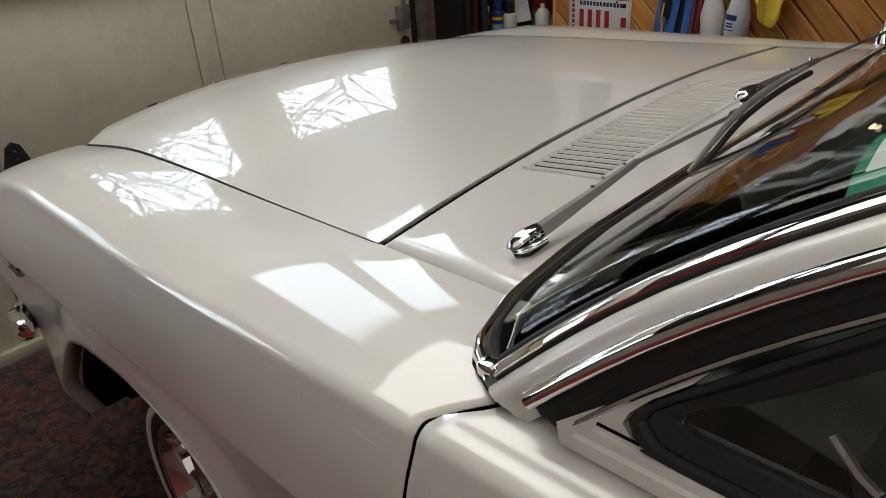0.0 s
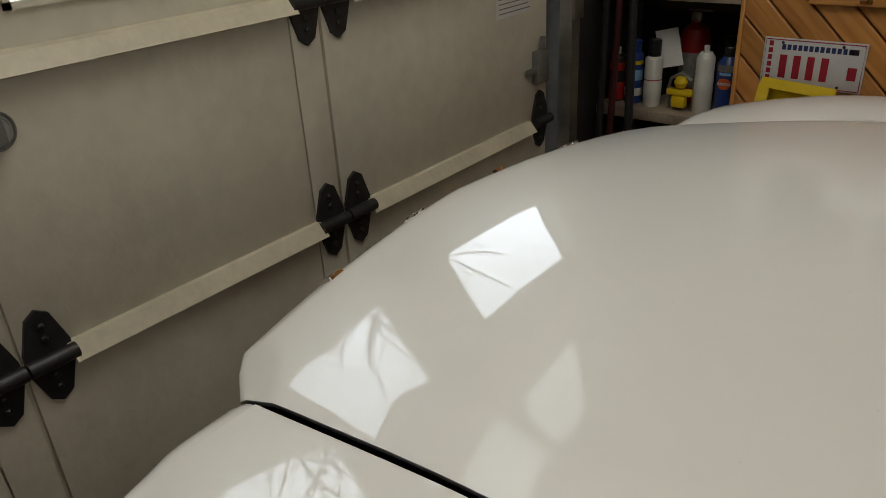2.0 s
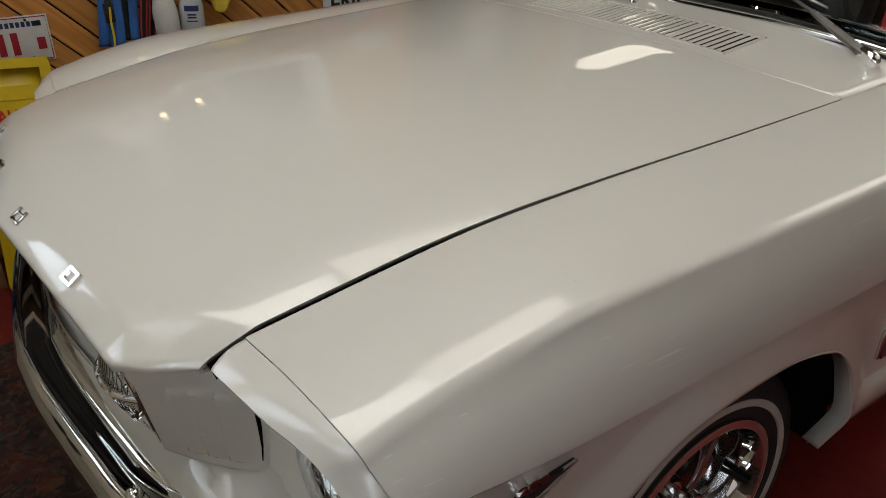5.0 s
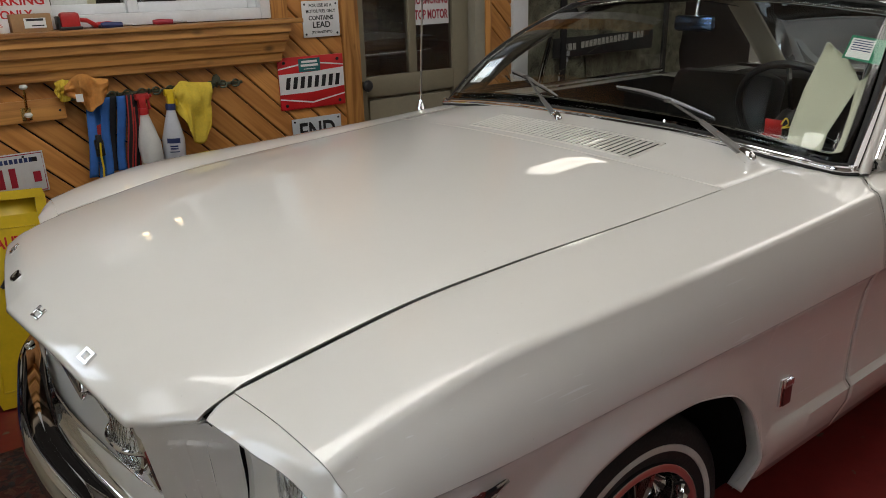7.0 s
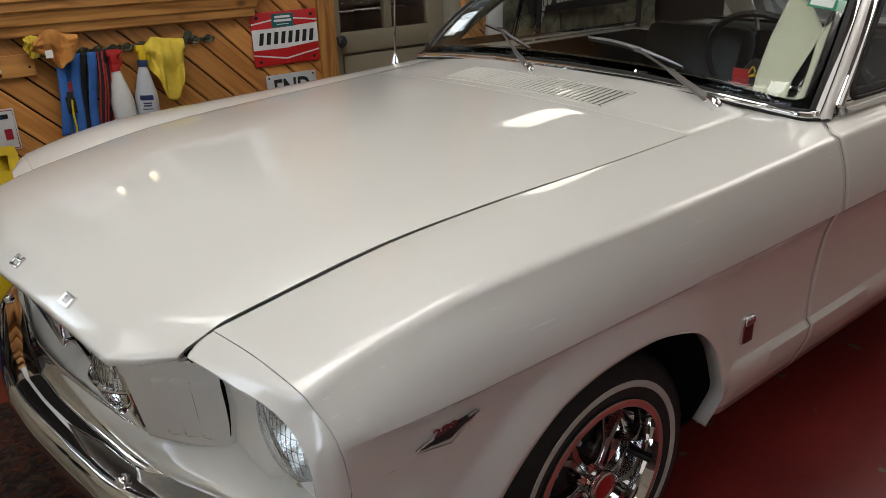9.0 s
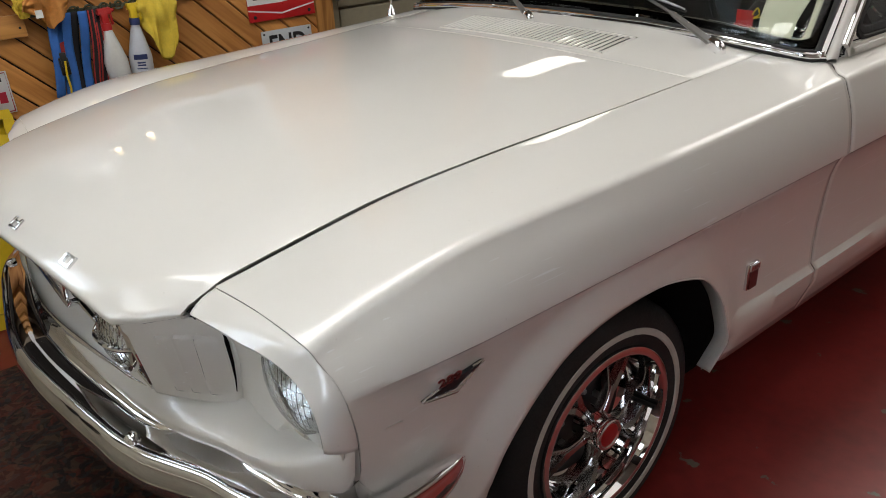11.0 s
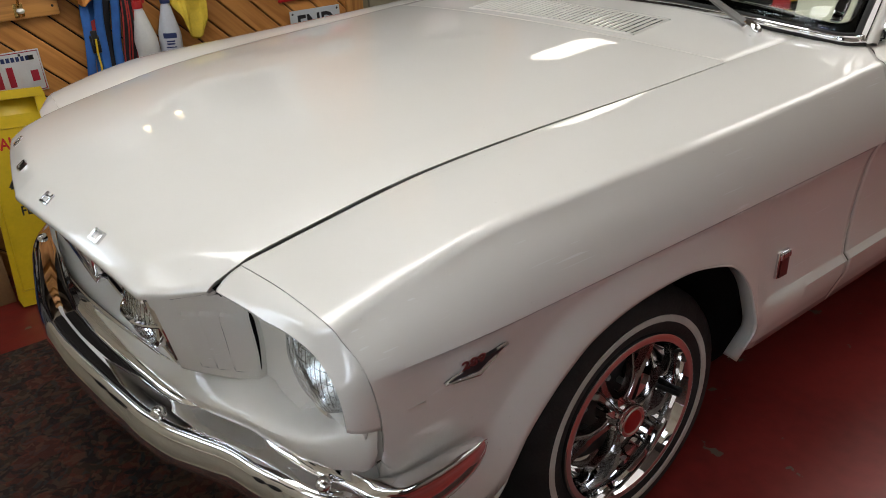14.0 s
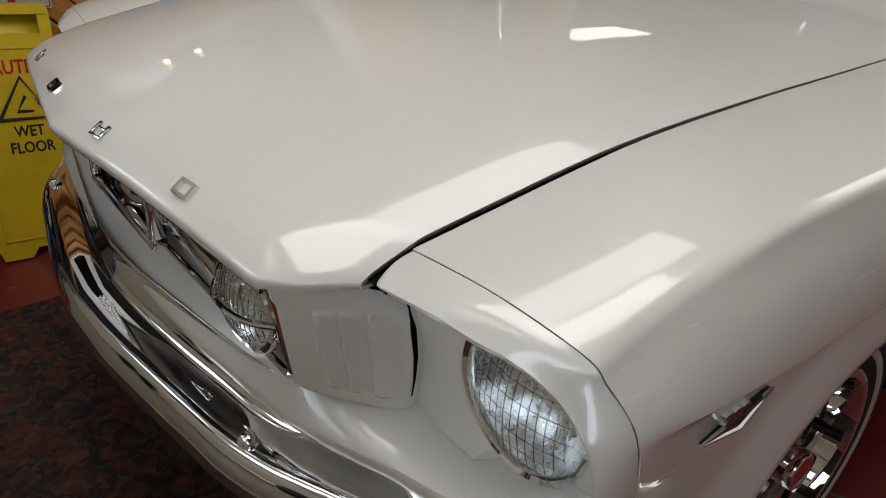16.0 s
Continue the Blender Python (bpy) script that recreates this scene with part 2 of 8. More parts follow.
CANBLUE = mat("blue_tin", (0.02, 0.05, 0.20), 0.35, var=0.15, scale=18)
CANBLACK = mat("black_tin", (0.018, 0.018, 0.02), 0.35, var=0.15, scale=18)
ORANGEINK = mat("orange_ink", (0.70, 0.12, 0.03), 0.4, var=0.1)
GREENINK = mat("green_ink", (0.02, 0.22, 0.12), 0.4, var=0.1)
BRONZE = mat("dark_bronze", (0.10, 0.11, 0.075), 0.45, metal=0.6, var=0.3, scale=30)
BRASS = mat("brass", (0.60, 0.40, 0.14), 0.25, metal=1.0, var=0.15)
CERAMIC = mat("white_ceramic", (0.75, 0.74, 0.70), 0.15, var=0.03)
# strong light and dark variation in the colour stands for glints on the crumples
PLASTICFILM = mat("crumpled_plastic_film", (0.24, 0.24, 0.17), 0.28, var=0.75, scale=14, bump=1.0, bscale=26)


def wood_mat(name, base, dark):
    """Varnished pine: long grain along local x, knots and a tone of its own for every board."""
    m = bpy.data.materials.new(name)
    m.use_nodes = True
    t = m.node_tree
    n, l = t.nodes, t.links
    b = n["Principled BSDF"]
    tc, oi = n.new("ShaderNodeTexCoord"), n.new("ShaderNodeObjectInfo")
    add = n.new("ShaderNodeVectorMath")
    sc = n.new("ShaderNodeVectorMath")
    sc.operation = "SCALE"
    cb = n.new("ShaderNodeCombineXYZ")
    for i in range(3):
        l.new(oi.outputs["Random"], cb.inputs[i])
    l.new(cb.outputs[0], sc.inputs[0])
    sc.inputs[3].default_value = 37.0
    l.new(tc.outputs["Object"], add.inputs[0])
    l.new(sc.outputs[0], add.inputs[1])
    mp = n.new("ShaderNodeMapping")
    mp.inputs["Scale"].default_value = (2.0, 30.0, 30.0)
    l.new(add.outputs[0], mp.inputs["Vector"])
    g = n.new("ShaderNodeTexNoise")
    g.inputs["Scale"].default_value, g.inputs["Detail"].default_value, g.inputs["Distortion"].default_value = 1.3, 6, 0.8
    l.new(mp.outputs[0], g.inputs["Vector"])
    rp = n.new("ShaderNodeValToRGB")
    rp.color_ramp.elements[0].color, rp.color_ramp.elements[0].position = (*dark, 1), 0.34
    rp.color_ramp.elements[1].color, rp.color_ramp.elements[1].position = (*base, 1), 0.58
    l.new(g.outputs["Fac"], rp.inputs[0])
    kn = n.new("ShaderNodeTexVoronoi")
    kn.inputs["Scale"].default_value = 7.0
    km = n.new("ShaderNodeMapping")
    km.inputs["Scale"].default_value = (0.55, 1.2, 1.0)
    l.new(add.outputs[0], km.inputs["Vector"])
    l.new(km.outputs[0], kn.inputs["Vector"])
    kr = n.new("ShaderNodeMapRange")
    kr.inputs[1].default_value, kr.inputs[2].default_value = 0.05, 0.13
    kr.inputs[3].default_value, kr.inputs[4].default_value = 0.28, 1.0
    l.new(kn.outputs["Distance"], kr.inputs[0])
    hs = n.new("ShaderNodeHueSaturation")
    mr = n.new("ShaderNodeMapRange")
    mr.inputs[3].default_value, mr.inputs[4].default_value = 0.78, 1.15
    l.new(oi.outputs["Random"], mr.inputs[0])
    mu = n.new("ShaderNodeMath")
    mu.operation = "MULTIPLY"
    l.new(mr.outputs[0], mu.inputs[0])
    l.new(kr.outputs[0], mu.inputs[1])
    l.new(mu.outputs[0], hs.inputs["Value"])
    l.new(rp.outputs[0], hs.inputs["Color"])
    l.new(hs.outputs[0], b.inputs["Base Color"])
    b.inputs["Roughness"].default_value = 0.38
    bp = n.new("ShaderNodeBump")
    bp.inputs["Strength"].default_value, bp.inputs["Distance"].default_value = 0.25, 0.002
    l.new(g.outputs["Fac"], bp.inputs["Height"])
    l.new(bp.outputs[0], b.inputs["Normal"])
    return m


PINE = wood_mat("varnished_pine", (0.56, 0.255, 0.070), (0.40, 0.160, 0.040))
PINETRIM = wood_mat("pine_trim", (0.58, 0.28, 0.080), (0.30, 0.12, 0.030))


def floor_mat():
    """Worn red floor paint with scuffs and bare spots."""
    m = mat("red_floor_paint", (0.265, 0.029, 0.024), 0.34, second=(0.145, 0.015, 0.013), scale=2.5, bump=0.12, bscale=25)
    t = m.node_tree
    n, l = t.nodes, t.links
    b = n["Principled BSDF"]
    old = b.inputs["Base Color"].links[0].from_socket
    tc = n.new("ShaderNodeTexCoord")
    a, c = n.new("ShaderNodeTexNoise"), n.new("ShaderNodeTexNoise")
    a.inputs["Scale"].default_value, a.inputs["Detail"].default_value = 11.0, 8
    c.inputs["Scale"].default_value = 90.0
    for q in (a, c):
        l.new(tc.outputs["Object"], q.inputs["Vector"])
    r = n.new("ShaderNodeMapRange")
    r.inputs[1].default_value, r.inputs[2].default_value = 0.665, 0.685
    l.new(a.outputs["Fac"], r.inputs[0])
    mx = n.new("ShaderNodeMix")
    mx.data_type = "RGBA"
    mx.inputs[7].default_value = (0.15, 0.135, 0.105, 1)
    l.new(r.outputs[0], mx.inputs[0])
    l.new(old, mx.inputs[6])
    l.new(mx.outputs[2], b.inputs["Base Color"])
    return m


def rug_mat():
    """Dark oriental rug: bands, medallions and small flowers in rust, blue and cream."""
    m = bpy.data.materials.new("oriental_rug")
    m.use_nodes = True
    t = m.node_tree
    n, l = t.nodes, t.links
    b = n["Principled BSDF"]
    tc = n.new("ShaderNodeTexCoord")
    w = n.new("ShaderNodeTexNoise")
    w.inputs["Scale"].default_value, w.inputs["Detail"].default_value = 18.0, 3
    l.new(tc.outputs["Object"], w.inputs["Vector"])
    v1, v2 = n.new("ShaderNodeTexVoronoi"), n.new("ShaderNodeTexVoronoi")
    mix = n.new("ShaderNodeVectorMath")
    mix.operation = "MULTIPLY_ADD"
    l.new(w.outputs["Color"], mix.inputs[0])
    mix.inputs[1].default_value = (0.07, 0.07, 0.0)
    l.new(tc.outputs["Object"], mix.inputs[2])
    v1.inputs["Scale"].default_value, v2.inputs["Scale"].default_value = 23.0, 75.0
    for v in (v1, v2):
        l.new(mix.outputs[0], v.inputs["Vector"])
    r1, r2 = n.new("ShaderNodeValToRGB"), n.new("ShaderNodeValToRGB")
    r1.color_ramp.interpolation = r2.color_ramp.interpolation = "CONSTANT"
    sep1, sep2 = n.new("ShaderNodeSeparateColor"), n.new("ShaderNodeSeparateColor")
    for v, s, r in ((v1, sep1, r1), (v2, sep2, r2)):
        l.new(v.outputs["Color"], s.inputs[0])
        l.new(s.outputs[0], r.inputs[0])
    for r, cols in ((r1, ((0.060, 0.026, 0.020), (0.030, 0.022, 0.024), (0.130, 0.036, 0.026), (0.060, 0.042, 0.030), (0.020, 0.016, 0.016))), (r2, ((0.045, 0.022, 0.018), (0.14, 0.085, 0.060), (0.027, 0.020, 0.018), (0.13, 0.040, 0.030), (0.055, 0.055, 0.060)))):
        r.color_ramp.elements[0].color = (*cols[0], 1)
        r.color_ramp.elements[1].color, r.color_ramp.elements[1].position = (*cols[1], 1), 0.22
        for k, c in enumerate(cols[2:]):
            e = r.color_ramp.elements.new(0.42 + 0.2 * k)
            e.color = (*c, 1)
    m2 = n.new("ShaderNodeMix")
    m2.data_type = "RGBA"
    m2.inputs[0].default_value = 0.5
    l.new(r1.outputs[0], m2.inputs[6])
    l.new(r2.outputs[0], m2.inputs[7])
    l.new(m2.outputs[2], b.inputs["Base Color"])
    b.inputs["Roughness"].default_value = 0.95
    f = n.new("ShaderNodeTexNoise")
    f.inputs["Scale"].default_value = 300.0
    l.new(tc.outputs["Object"], f.inputs["Vector"])
    bp = n.new("ShaderNodeBump")
    bp.inputs["Strength"].default_value, bp.inputs["Distance"].default_value = 0.8, 0.004
    l.new(f.outputs["Fac"], bp.inputs["Height"])
    l.new(bp.outputs[0], b.inputs["Normal"])
    return m


FLOORMAT, RUG = floor_mat(), rug_mat()


# ---- builders ----
def mesh_of(name, bm, m, smooth=True):
    me = bpy.data.meshes.new(name)
    bm.normal_update()
    bm.to_mesh(me)
    bm.free()
    if m:
        me.materials.append(m)
    if smooth:
        me.shade_smooth()
        me.set_sharp_from_angle(angle=radians(35))
    return me


def part(name, bm, m, parent=None, label="", smooth=True):
    ob = new(name, mesh_of(name, bm, m, smooth))
    if parent:
        ob.parent = parent
    if label:
        ob["label"] = label
    return ob


def empty(name, loc=(0, 0, 0)):
    ob = new(name)
    ob.location = loc
    return ob


def box(bm, lo, hi, m=None, bevel=0.0):
    """A box from corner to corner, turned by m."""
    lo, hi = Vector(lo), Vector(hi)
    r = bmesh.ops.create_cube(bm, size=1.0)
    vs = r["verts"]
    bmesh.ops.scale(bm, vec=hi - lo, verts=vs)
    bmesh.ops.translate(bm, vec=(lo + hi) / 2, verts=vs)
    if bevel:
        es = list({e for v in vs for e in v.link_edges})
        q = bmesh.ops.bevel(bm, geom=es, offset=bevel, segments=2, affect="EDGES", profile=0.5)
        vs = list({v for f in q["faces"] for v in f.verts} | {v for v in vs if v.is_valid})
    if m is not None:
        bmesh.ops.transform(bm, matrix=m, verts=vs)
    return bm


def boxes(*rows, bevel=0.0):
    bm = bmesh.new()
    for lo, hi in rows:
        box(bm, lo, hi, bevel=bevel)
    return bm


def grid(rows, closed=False, flip=False):
    """A skin over rows of points; closed joins each row's ends."""
    bm = bmesh.new()
    vs = [[bm.verts.new(p) for p in row] for row in rows]
    for a, b in zip(vs, vs[1:]):
        k = len(a)
        for i in range(k if closed else k - 1):
            j = (i + 1) % k
            q = (a[i], a[j], b[j], b[i])
            if len(set(q)) == 4:
                bm.faces.new(q[::-1] if flip else q)
    return bm


def lathe(profile, segs=32, m=None, bm=None):
    """Turns (radius, height) pairs round local z."""
    bm = bm or bmesh.new()
    rings = []
    for r, z in profile:
        if r < 1e-6:
            rings.append([bm.verts.new((0, 0, z))] * segs)
        else:
            rings.append([bm.verts.new((r * math.cos(2 * math.pi * i / segs), r * math.sin(2 * math.pi * i / segs), z)) for i in range(segs)])
    for a, b in zip(rings, rings[1:]):
        for i in range(segs):
            j = (i + 1) % segs
            q = []
            for v in (a[i], a[j], b[j], b[i]):
                if v not in q:
                    q.append(v)
            if len(q) > 2:
                bm.faces.new(q)
    if m is not None:
        bmesh.ops.transform(bm, matrix=m, verts=list({v for r in rings for v in r}))
    return bm


def tube(points, radius, segs=10, bm=None, flat=1.0, caps=True):
    """A round or flattened bar along points; radius may be a list."""
    bm = bm or bmesh.new()
    pts = [Vector(p) for p in points]
    rings = []
    ref = Vector((0, 0, 1))
    for i, p in enumerate(pts):
        d = (pts[min(i + 1, len(pts) - 1)] - pts[max(i - 1, 0)]).normalized()
        up = ref if abs(d.dot(ref)) < 0.95 else Vector((1, 0, 0))
        s = d.cross(up).normalized()
        u = s.cross(d).normalized()
        r = radius[i] if isinstance(radius, (list, tuple)) else radius
        rings.append([bm.verts.new(p + r * (math.cos(a) * s + flat * math.sin(a) * u)) for a in [2 * math.pi * k / segs for k in range(segs)]])
    for a, b in zip(rings, rings[1:]):
        for i in range(segs):
            j = (i + 1) % segs
            bm.faces.new((a[i], b[i], b[j], a[j]))
    if caps:
        bm.faces.new(rings[0])
        bm.faces.new(rings[-1][::-1])
    return bm


def interp(x, xs, ys):
    return float(np.interp(x, xs, ys))


def thick(ob, t, offset=-1.0):
    md = ob.modifiers.new("thickness", "SOLIDIFY")
    md.thickness, md.offset = t, offset
    return ob


def smooth_curve(points, k):
    """k points evenly along a smooth curve through the given ones."""
    p = np.array(points, float)
    s = np.r_[0, np.cumsum(np.linalg.norm(np.diff(p, axis=0), axis=1))]
    u = np.linspace(0, s[-1], k)
    out = []
    for a in u:
        i = min(max(int(np.searchsorted(s, a)) - 1, 0), len(p) - 2)
        p0, p1, p2, p3 = p[max(i - 1, 0)], p[i], p[i + 1], p[min(i + 2, len(p) - 1)]
        w = (a - s[i]) / max(s[i + 1] - s[i], 1e-9)
        out.append(tuple(0.5 * (2 * p1 + (p2 - p0) * w + (2 * p0 - 5 * p1 + 4 * p2 - p3) * w**2 + (3 * p1 - p0 - 3 * p2 + p3) * w**3)))
    return out


def mirror_y(ob_data, name):
    """A copy of a mesh, mirrored over the car's middle."""
    me = ob_data.copy()
    me.name = name
    me.transform(Matrix.Diagonal((1, -1, 1, 1)))
    me.flip_normals()
    return me


def lettering(name, text, size, m, parent, mw, label="", spacing=1.0, depth=0.0006, width=None):
    """Words in the built-in font, as a mesh lying on a sign; centred on mw."""
    cu = bpy.data.curves.new(name, "FONT")
    cu.body, cu.size, cu.extrude, cu.align_x, cu.align_y, cu.space_character = text, size, depth, "CENTER", "CENTER", spacing
    cu.resolution_u = 3
    cu.offset = size * 0.022
    tmp = bpy.data.objects.new(name, cu)
    scene.collection.objects.link(tmp)
    bpy.context.view_layer.update()
    me = bpy.data.meshes.new_from_object(tmp.evaluated_get(bpy.context.evaluated_depsgraph_get()))
    bpy.data.objects.remove(tmp)
    if width:
        xs = [v.co.x for v in me.vertices]
        f = width / max(max(xs) - min(xs), 1e-6)
        me.transform(Matrix.Diagonal((f, 1, 1, 1)))
    me.materials.clear()
    me.materials.append(m)
    me.transform(mw)
    ob = new(name, me)
    ob.parent = parent
    if label:
        ob["label"] = label
    return ob


def keep_place(ob, parent):
    """Parts are drawn in world places; the parent's own place is taken out."""
    ob.parent = parent
    ob.matrix_parent_inverse = Matrix.Translation(parent.location).inverted() if parent.data is None else Matrix()
    return ob


def piece(name, bm, m, parent, label="", smooth=True):
    return keep_place(part(name, bm, m, None, label, smooth), parent)


def piece_mesh(name, me, parent, label=""):
    ob = new(name, me)
    if label:
        ob["label"] = label
    return keep_place(ob, parent)


def facing_wall(x, z, y, turn=0.0, size=1.0):
    """A place on the long wall, with text running towards the back of the garage."""
    return Matrix(((-1, 0, 0, x), (0, 0, 1, y), (0, 1, 0, z), (0, 0, 0, 1))) @ Matrix.Rotation(radians(turn), 4, "Z")


# ---- the room ----
WALL_Y, DOOR_X, BACK_X, LEFT_Y, TOP = -1.62, 1.41, -6.2, 3.0, 3.15
floor = tagged(part("floor", boxes(((BACK_X - 0.2, -3.6, -0.12), (DOOR_X + 0.3, LEFT_Y + 0.2, 0.0))), FLOORMAT), "worn dark red painted concrete garage floor", "floor", kind="structure")
ceiling = tagged(part("ceiling", boxes(((BACK_X - 0.2, -3.6, TOP), (DOOR_X + 0.3, LEFT_Y + 0.2, TOP + 0.12))), CEIL), "unseen brown-grey garage ceiling, kept dark for dark reflections in glass and chrome", "ceiling", kind="structure")
tagged(part("wall_west", boxes(((BACK_X - 0.2, -3.6, 0), (BACK_X, LEFT_Y + 0.2, TOP))), PLASTER), "plain painted rear garage wall", "wall", kind="structure")
tagged(part("wall_north", boxes(((BACK_X, LEFT_Y, 0), (DOOR_X + 0.3, LEFT_Y + 0.2, TOP))), SHADEWALL), "plain unseen garage side wall, darkened to keep the car's flank dim", "wall", kind="structure")

# front wall, with the opening for the overhead door
DY0, DY1, DTOP = -1.20, 1.60, 2.06
tagged(part("wall_east", boxes(((DOOR_X + 0.06, -3.6, 0), (DOOR_X + 0.24, DY0, TOP)), ((DOOR_X + 0.06, DY1, 0), (DOOR_X + 0.24, 1.73, TOP)), ((DOOR_X + 0.06, 2.33, 0), (DOOR_X + 0.24, LEFT_Y, TOP)), ((DOOR_X + 0.06, 1.73, 0), (DOOR_X + 0.24, 2.33, 0.96)), ((DOOR_X + 0.06, 1.73, 2.08), (DOOR_X + 0.24, 2.33, TOP)), ((DOOR_X + 0.06, DY0, DTOP), (DOOR_X + 0.24, DY1, 2.11)), ((DOOR_X + 0.06, DY0, 2.92), (DOOR_X + 0.24, DY1, TOP)), ((DOOR_X + 0.06, DY0, 2.11), (DOOR_X + 0.24, -1.12, 2.92)), ((DOOR_X + 0.06, -0.46, 2.11), (DOOR_X + 0.24, -0.38, 2.92)), ((DOOR_X + 0.06, 0.34, 2.11), (DOOR_X + 0.24, DY1, 2.92))), DARKWALL), "dark front wall round the overhead door", "wall", kind="structure")


def overhead_door():
    """Sectional door: four sections, stiles, struts and two rows of windows high up."""
    root = tagged(empty("overhead_door", (DOOR_X, 0.2, 0.0)), "closed cream sectional overhead garage door with black hinges", "garage door")
    joints = [0.015, 0.620, 1.156, 1.690, 2.055]
    stiles = [DY0 + 0.03, -0.22, 0.60, DY1 - 0.03]
    for k, (z0, z1) in enumerate(zip(joints, joints[1:])):
        bm = bmesh.new()
        rows = [(z0 + 0.0015, z1 - 0.0015)]
        if k != 2:
            box(bm, (DOOR_X + 0.012, DY0 + 0.004, z0 + 0.0015), (DOOR_X + 0.05, DY1 - 0.004, z1 - 0.0015))
        else:
            # windows go through this section
            wz0, wz1 = z0 + 0.07, z1 - 0.11
            box(bm, (DOOR_X + 0.012, DY0 + 0.004, z0 + 0.0015), (DOOR_X + 0.05, DY1 - 0.004, wz0))
            box(bm, (DOOR_X + 0.012, DY0 + 0.004, wz1), (DOOR_X + 0.05, DY1 - 0.004, z1 - 0.0015))
            ys = [DY0 + 0.004]
            for a, b in zip(stiles, stiles[1:]):
                ys += [a + 0.13, b - 0.16]
            ys.append(DY1 - 0.004)
            for a, b in zip(ys[::2], ys[1::2]):
                box(bm, (DOOR_X + 0.012, a, wz0), (DOOR_X + 0.05, b, wz1))
        sec = piece("door_section", bm, DOORPAINT, root, smooth=False)
        if k == 2:
            for s in stiles:
                piece("stile", boxes(((DOOR_X + 0.001, max(DY0 + 0.006, s - 0.058), z0 + 0.003), (DOOR_X + 0.0125, s - 0.0030, z1 - 0.003)), ((DOOR_X + 0.001, s + 0.0030, z0 + 0.003), (DOOR_X + 0.0125, min(DY1 - 0.006, s + 0.088), z1 - 0.003)), bevel=0.0015), DOORPAINT, sec)
        else:
            # flush skins parted by a wide and a narrow groove at each stile
            cuts = [DY0 + 0.006]
            for s in stiles[1:3]:
                cuts += [s - 0.0050, s + 0.0050, s + 0.0880, s + 0.0920]
            cuts.append(DY1 - 0.006)
            for lo, hi in zip(cuts[::2], cuts[1::2]):
                piece("skin_panel", boxes(((DOOR_X + 0.001, lo, z0 + 0.003), (DOOR_X + 0.0125, hi, z1 - 0.003)), bevel=0.0012), DOORPAINT, sec)
        if k == 2:
            for a, b in zip(stiles, stiles[1:]):
                piece("window_pane", boxes(((DOOR_X + 0.028, a + 0.13, wz0), (DOOR_X + 0.033, b - 0.16, wz1))), GLASS, sec, smooth=False).visible_shadow = False
                fr = bmesh.new()
                for lo, hi in (((a + 0.13, wz0), (a + 0.142, wz1)), ((b - 0.172, wz0), (b - 0.16, wz1)), ((a + 0.13, wz0), (b - 0.16, wz0 + 0.012)), ((a + 0.13, wz1 - 0.012), (b - 0.16, wz1))):
                    box(fr, (DOOR_X + 0.004, lo[0], lo[1]), (DOOR_X + 0.022, hi[0], hi[1]))
                piece("window_bead", fr, DOORPAINT, sec)
        # bent strut along the lower edge of each upper section
        if k:
            for a, b in zip(stiles, stiles[1:]):
                y0, y1 = a + 0.085, b - 0.085
                pr = [(DOOR_X + 0.011, z0 + 0.004), (DOOR_X - 0.006, z0 + 0.002), (DOOR_X - 0.032, z0 - 0.026), (DOOR_X - 0.036, z0 - 0.024), (DOOR_X - 0.010, z0 + 0.008), (DOOR_X + 0.011, z0 + 0.012)]
                bm = grid([[(x, y, z) for x, z in pr] for y in (y0, y1)], closed=True)
                bm.faces.new([v for v in bm.verts if abs(v.co.y - y0) < 1e-6])
                bm.faces.new([v for v in bm.verts if abs(v.co.y - y1) < 1e-6][::-1])
                piece("strut", bm, TRIMCREAM, sec, "cream folded steel strut")
    piece("bottom_strip", boxes(((DOOR_X - 0.025, DY0 + 0.01, 0.012), (DOOR_X + 0.011, DY1 - 0.01, 0.052)), bevel=0.004), TRIMCREAM, root)

    def hinge(y, z):
        h = bmesh.new()
        shape = [(0, 0.100), (0.022, 0.086), (0.044, 0.020), (0.044, -0.020), (0.022, -0.086), (0, -0.100), (-0.022, -0.086), (-0.044, -0.020), (-0.044, 0.020), (-0.022, 0.086)]
        front = [h.verts.new((DOOR_X - 0.007, y + a, z + b)) for a, b in shape]
        back = [h.verts.new((DOOR_X + 0.001, y + a, z + b)) for a, b in shape]
        h.faces.new(front)
        h.faces.new(back[::-1])
        for i in range(len(shape)):
            j = (i + 1) % len(shape)
            h.faces.new((front[j], front[i], back[i], back[j]))
        tube([(DOOR_X - 0.018, y - 0.046, z - 0.004), (DOOR_X - 0.018, y + 0.046, z - 0.004)], 0.016, 12, h)
        for b in (0.066, 0.040, -0.040, -0.066):
            lathe([(0.0075, 0), (0.0075, 0.005), (0.004, 0.008), (0, 0.008)], 8, Matrix.Translation((DOOR_X - 0.006, y, z + b)) @ Matrix.Rotation(radians(-90), 4, "Y"), h)
        piece("hinge", h, BLACKIRON, root, "black forged strap hinge")

    for z in joints[1:4]:
        for s in stiles[1:3]:
            hinge(s - 0.050, z - 0.002)
            hinge(s + 0.047, z - 0.002)
        hinge(stiles[0] + 0.022, z)
    # lock rose beside the middle stile
    c = Matrix.Translation((DOOR_X + 0.002, 0.515, 1.045)) @ Matrix.Rotation(radians(-90), 4, "Y")
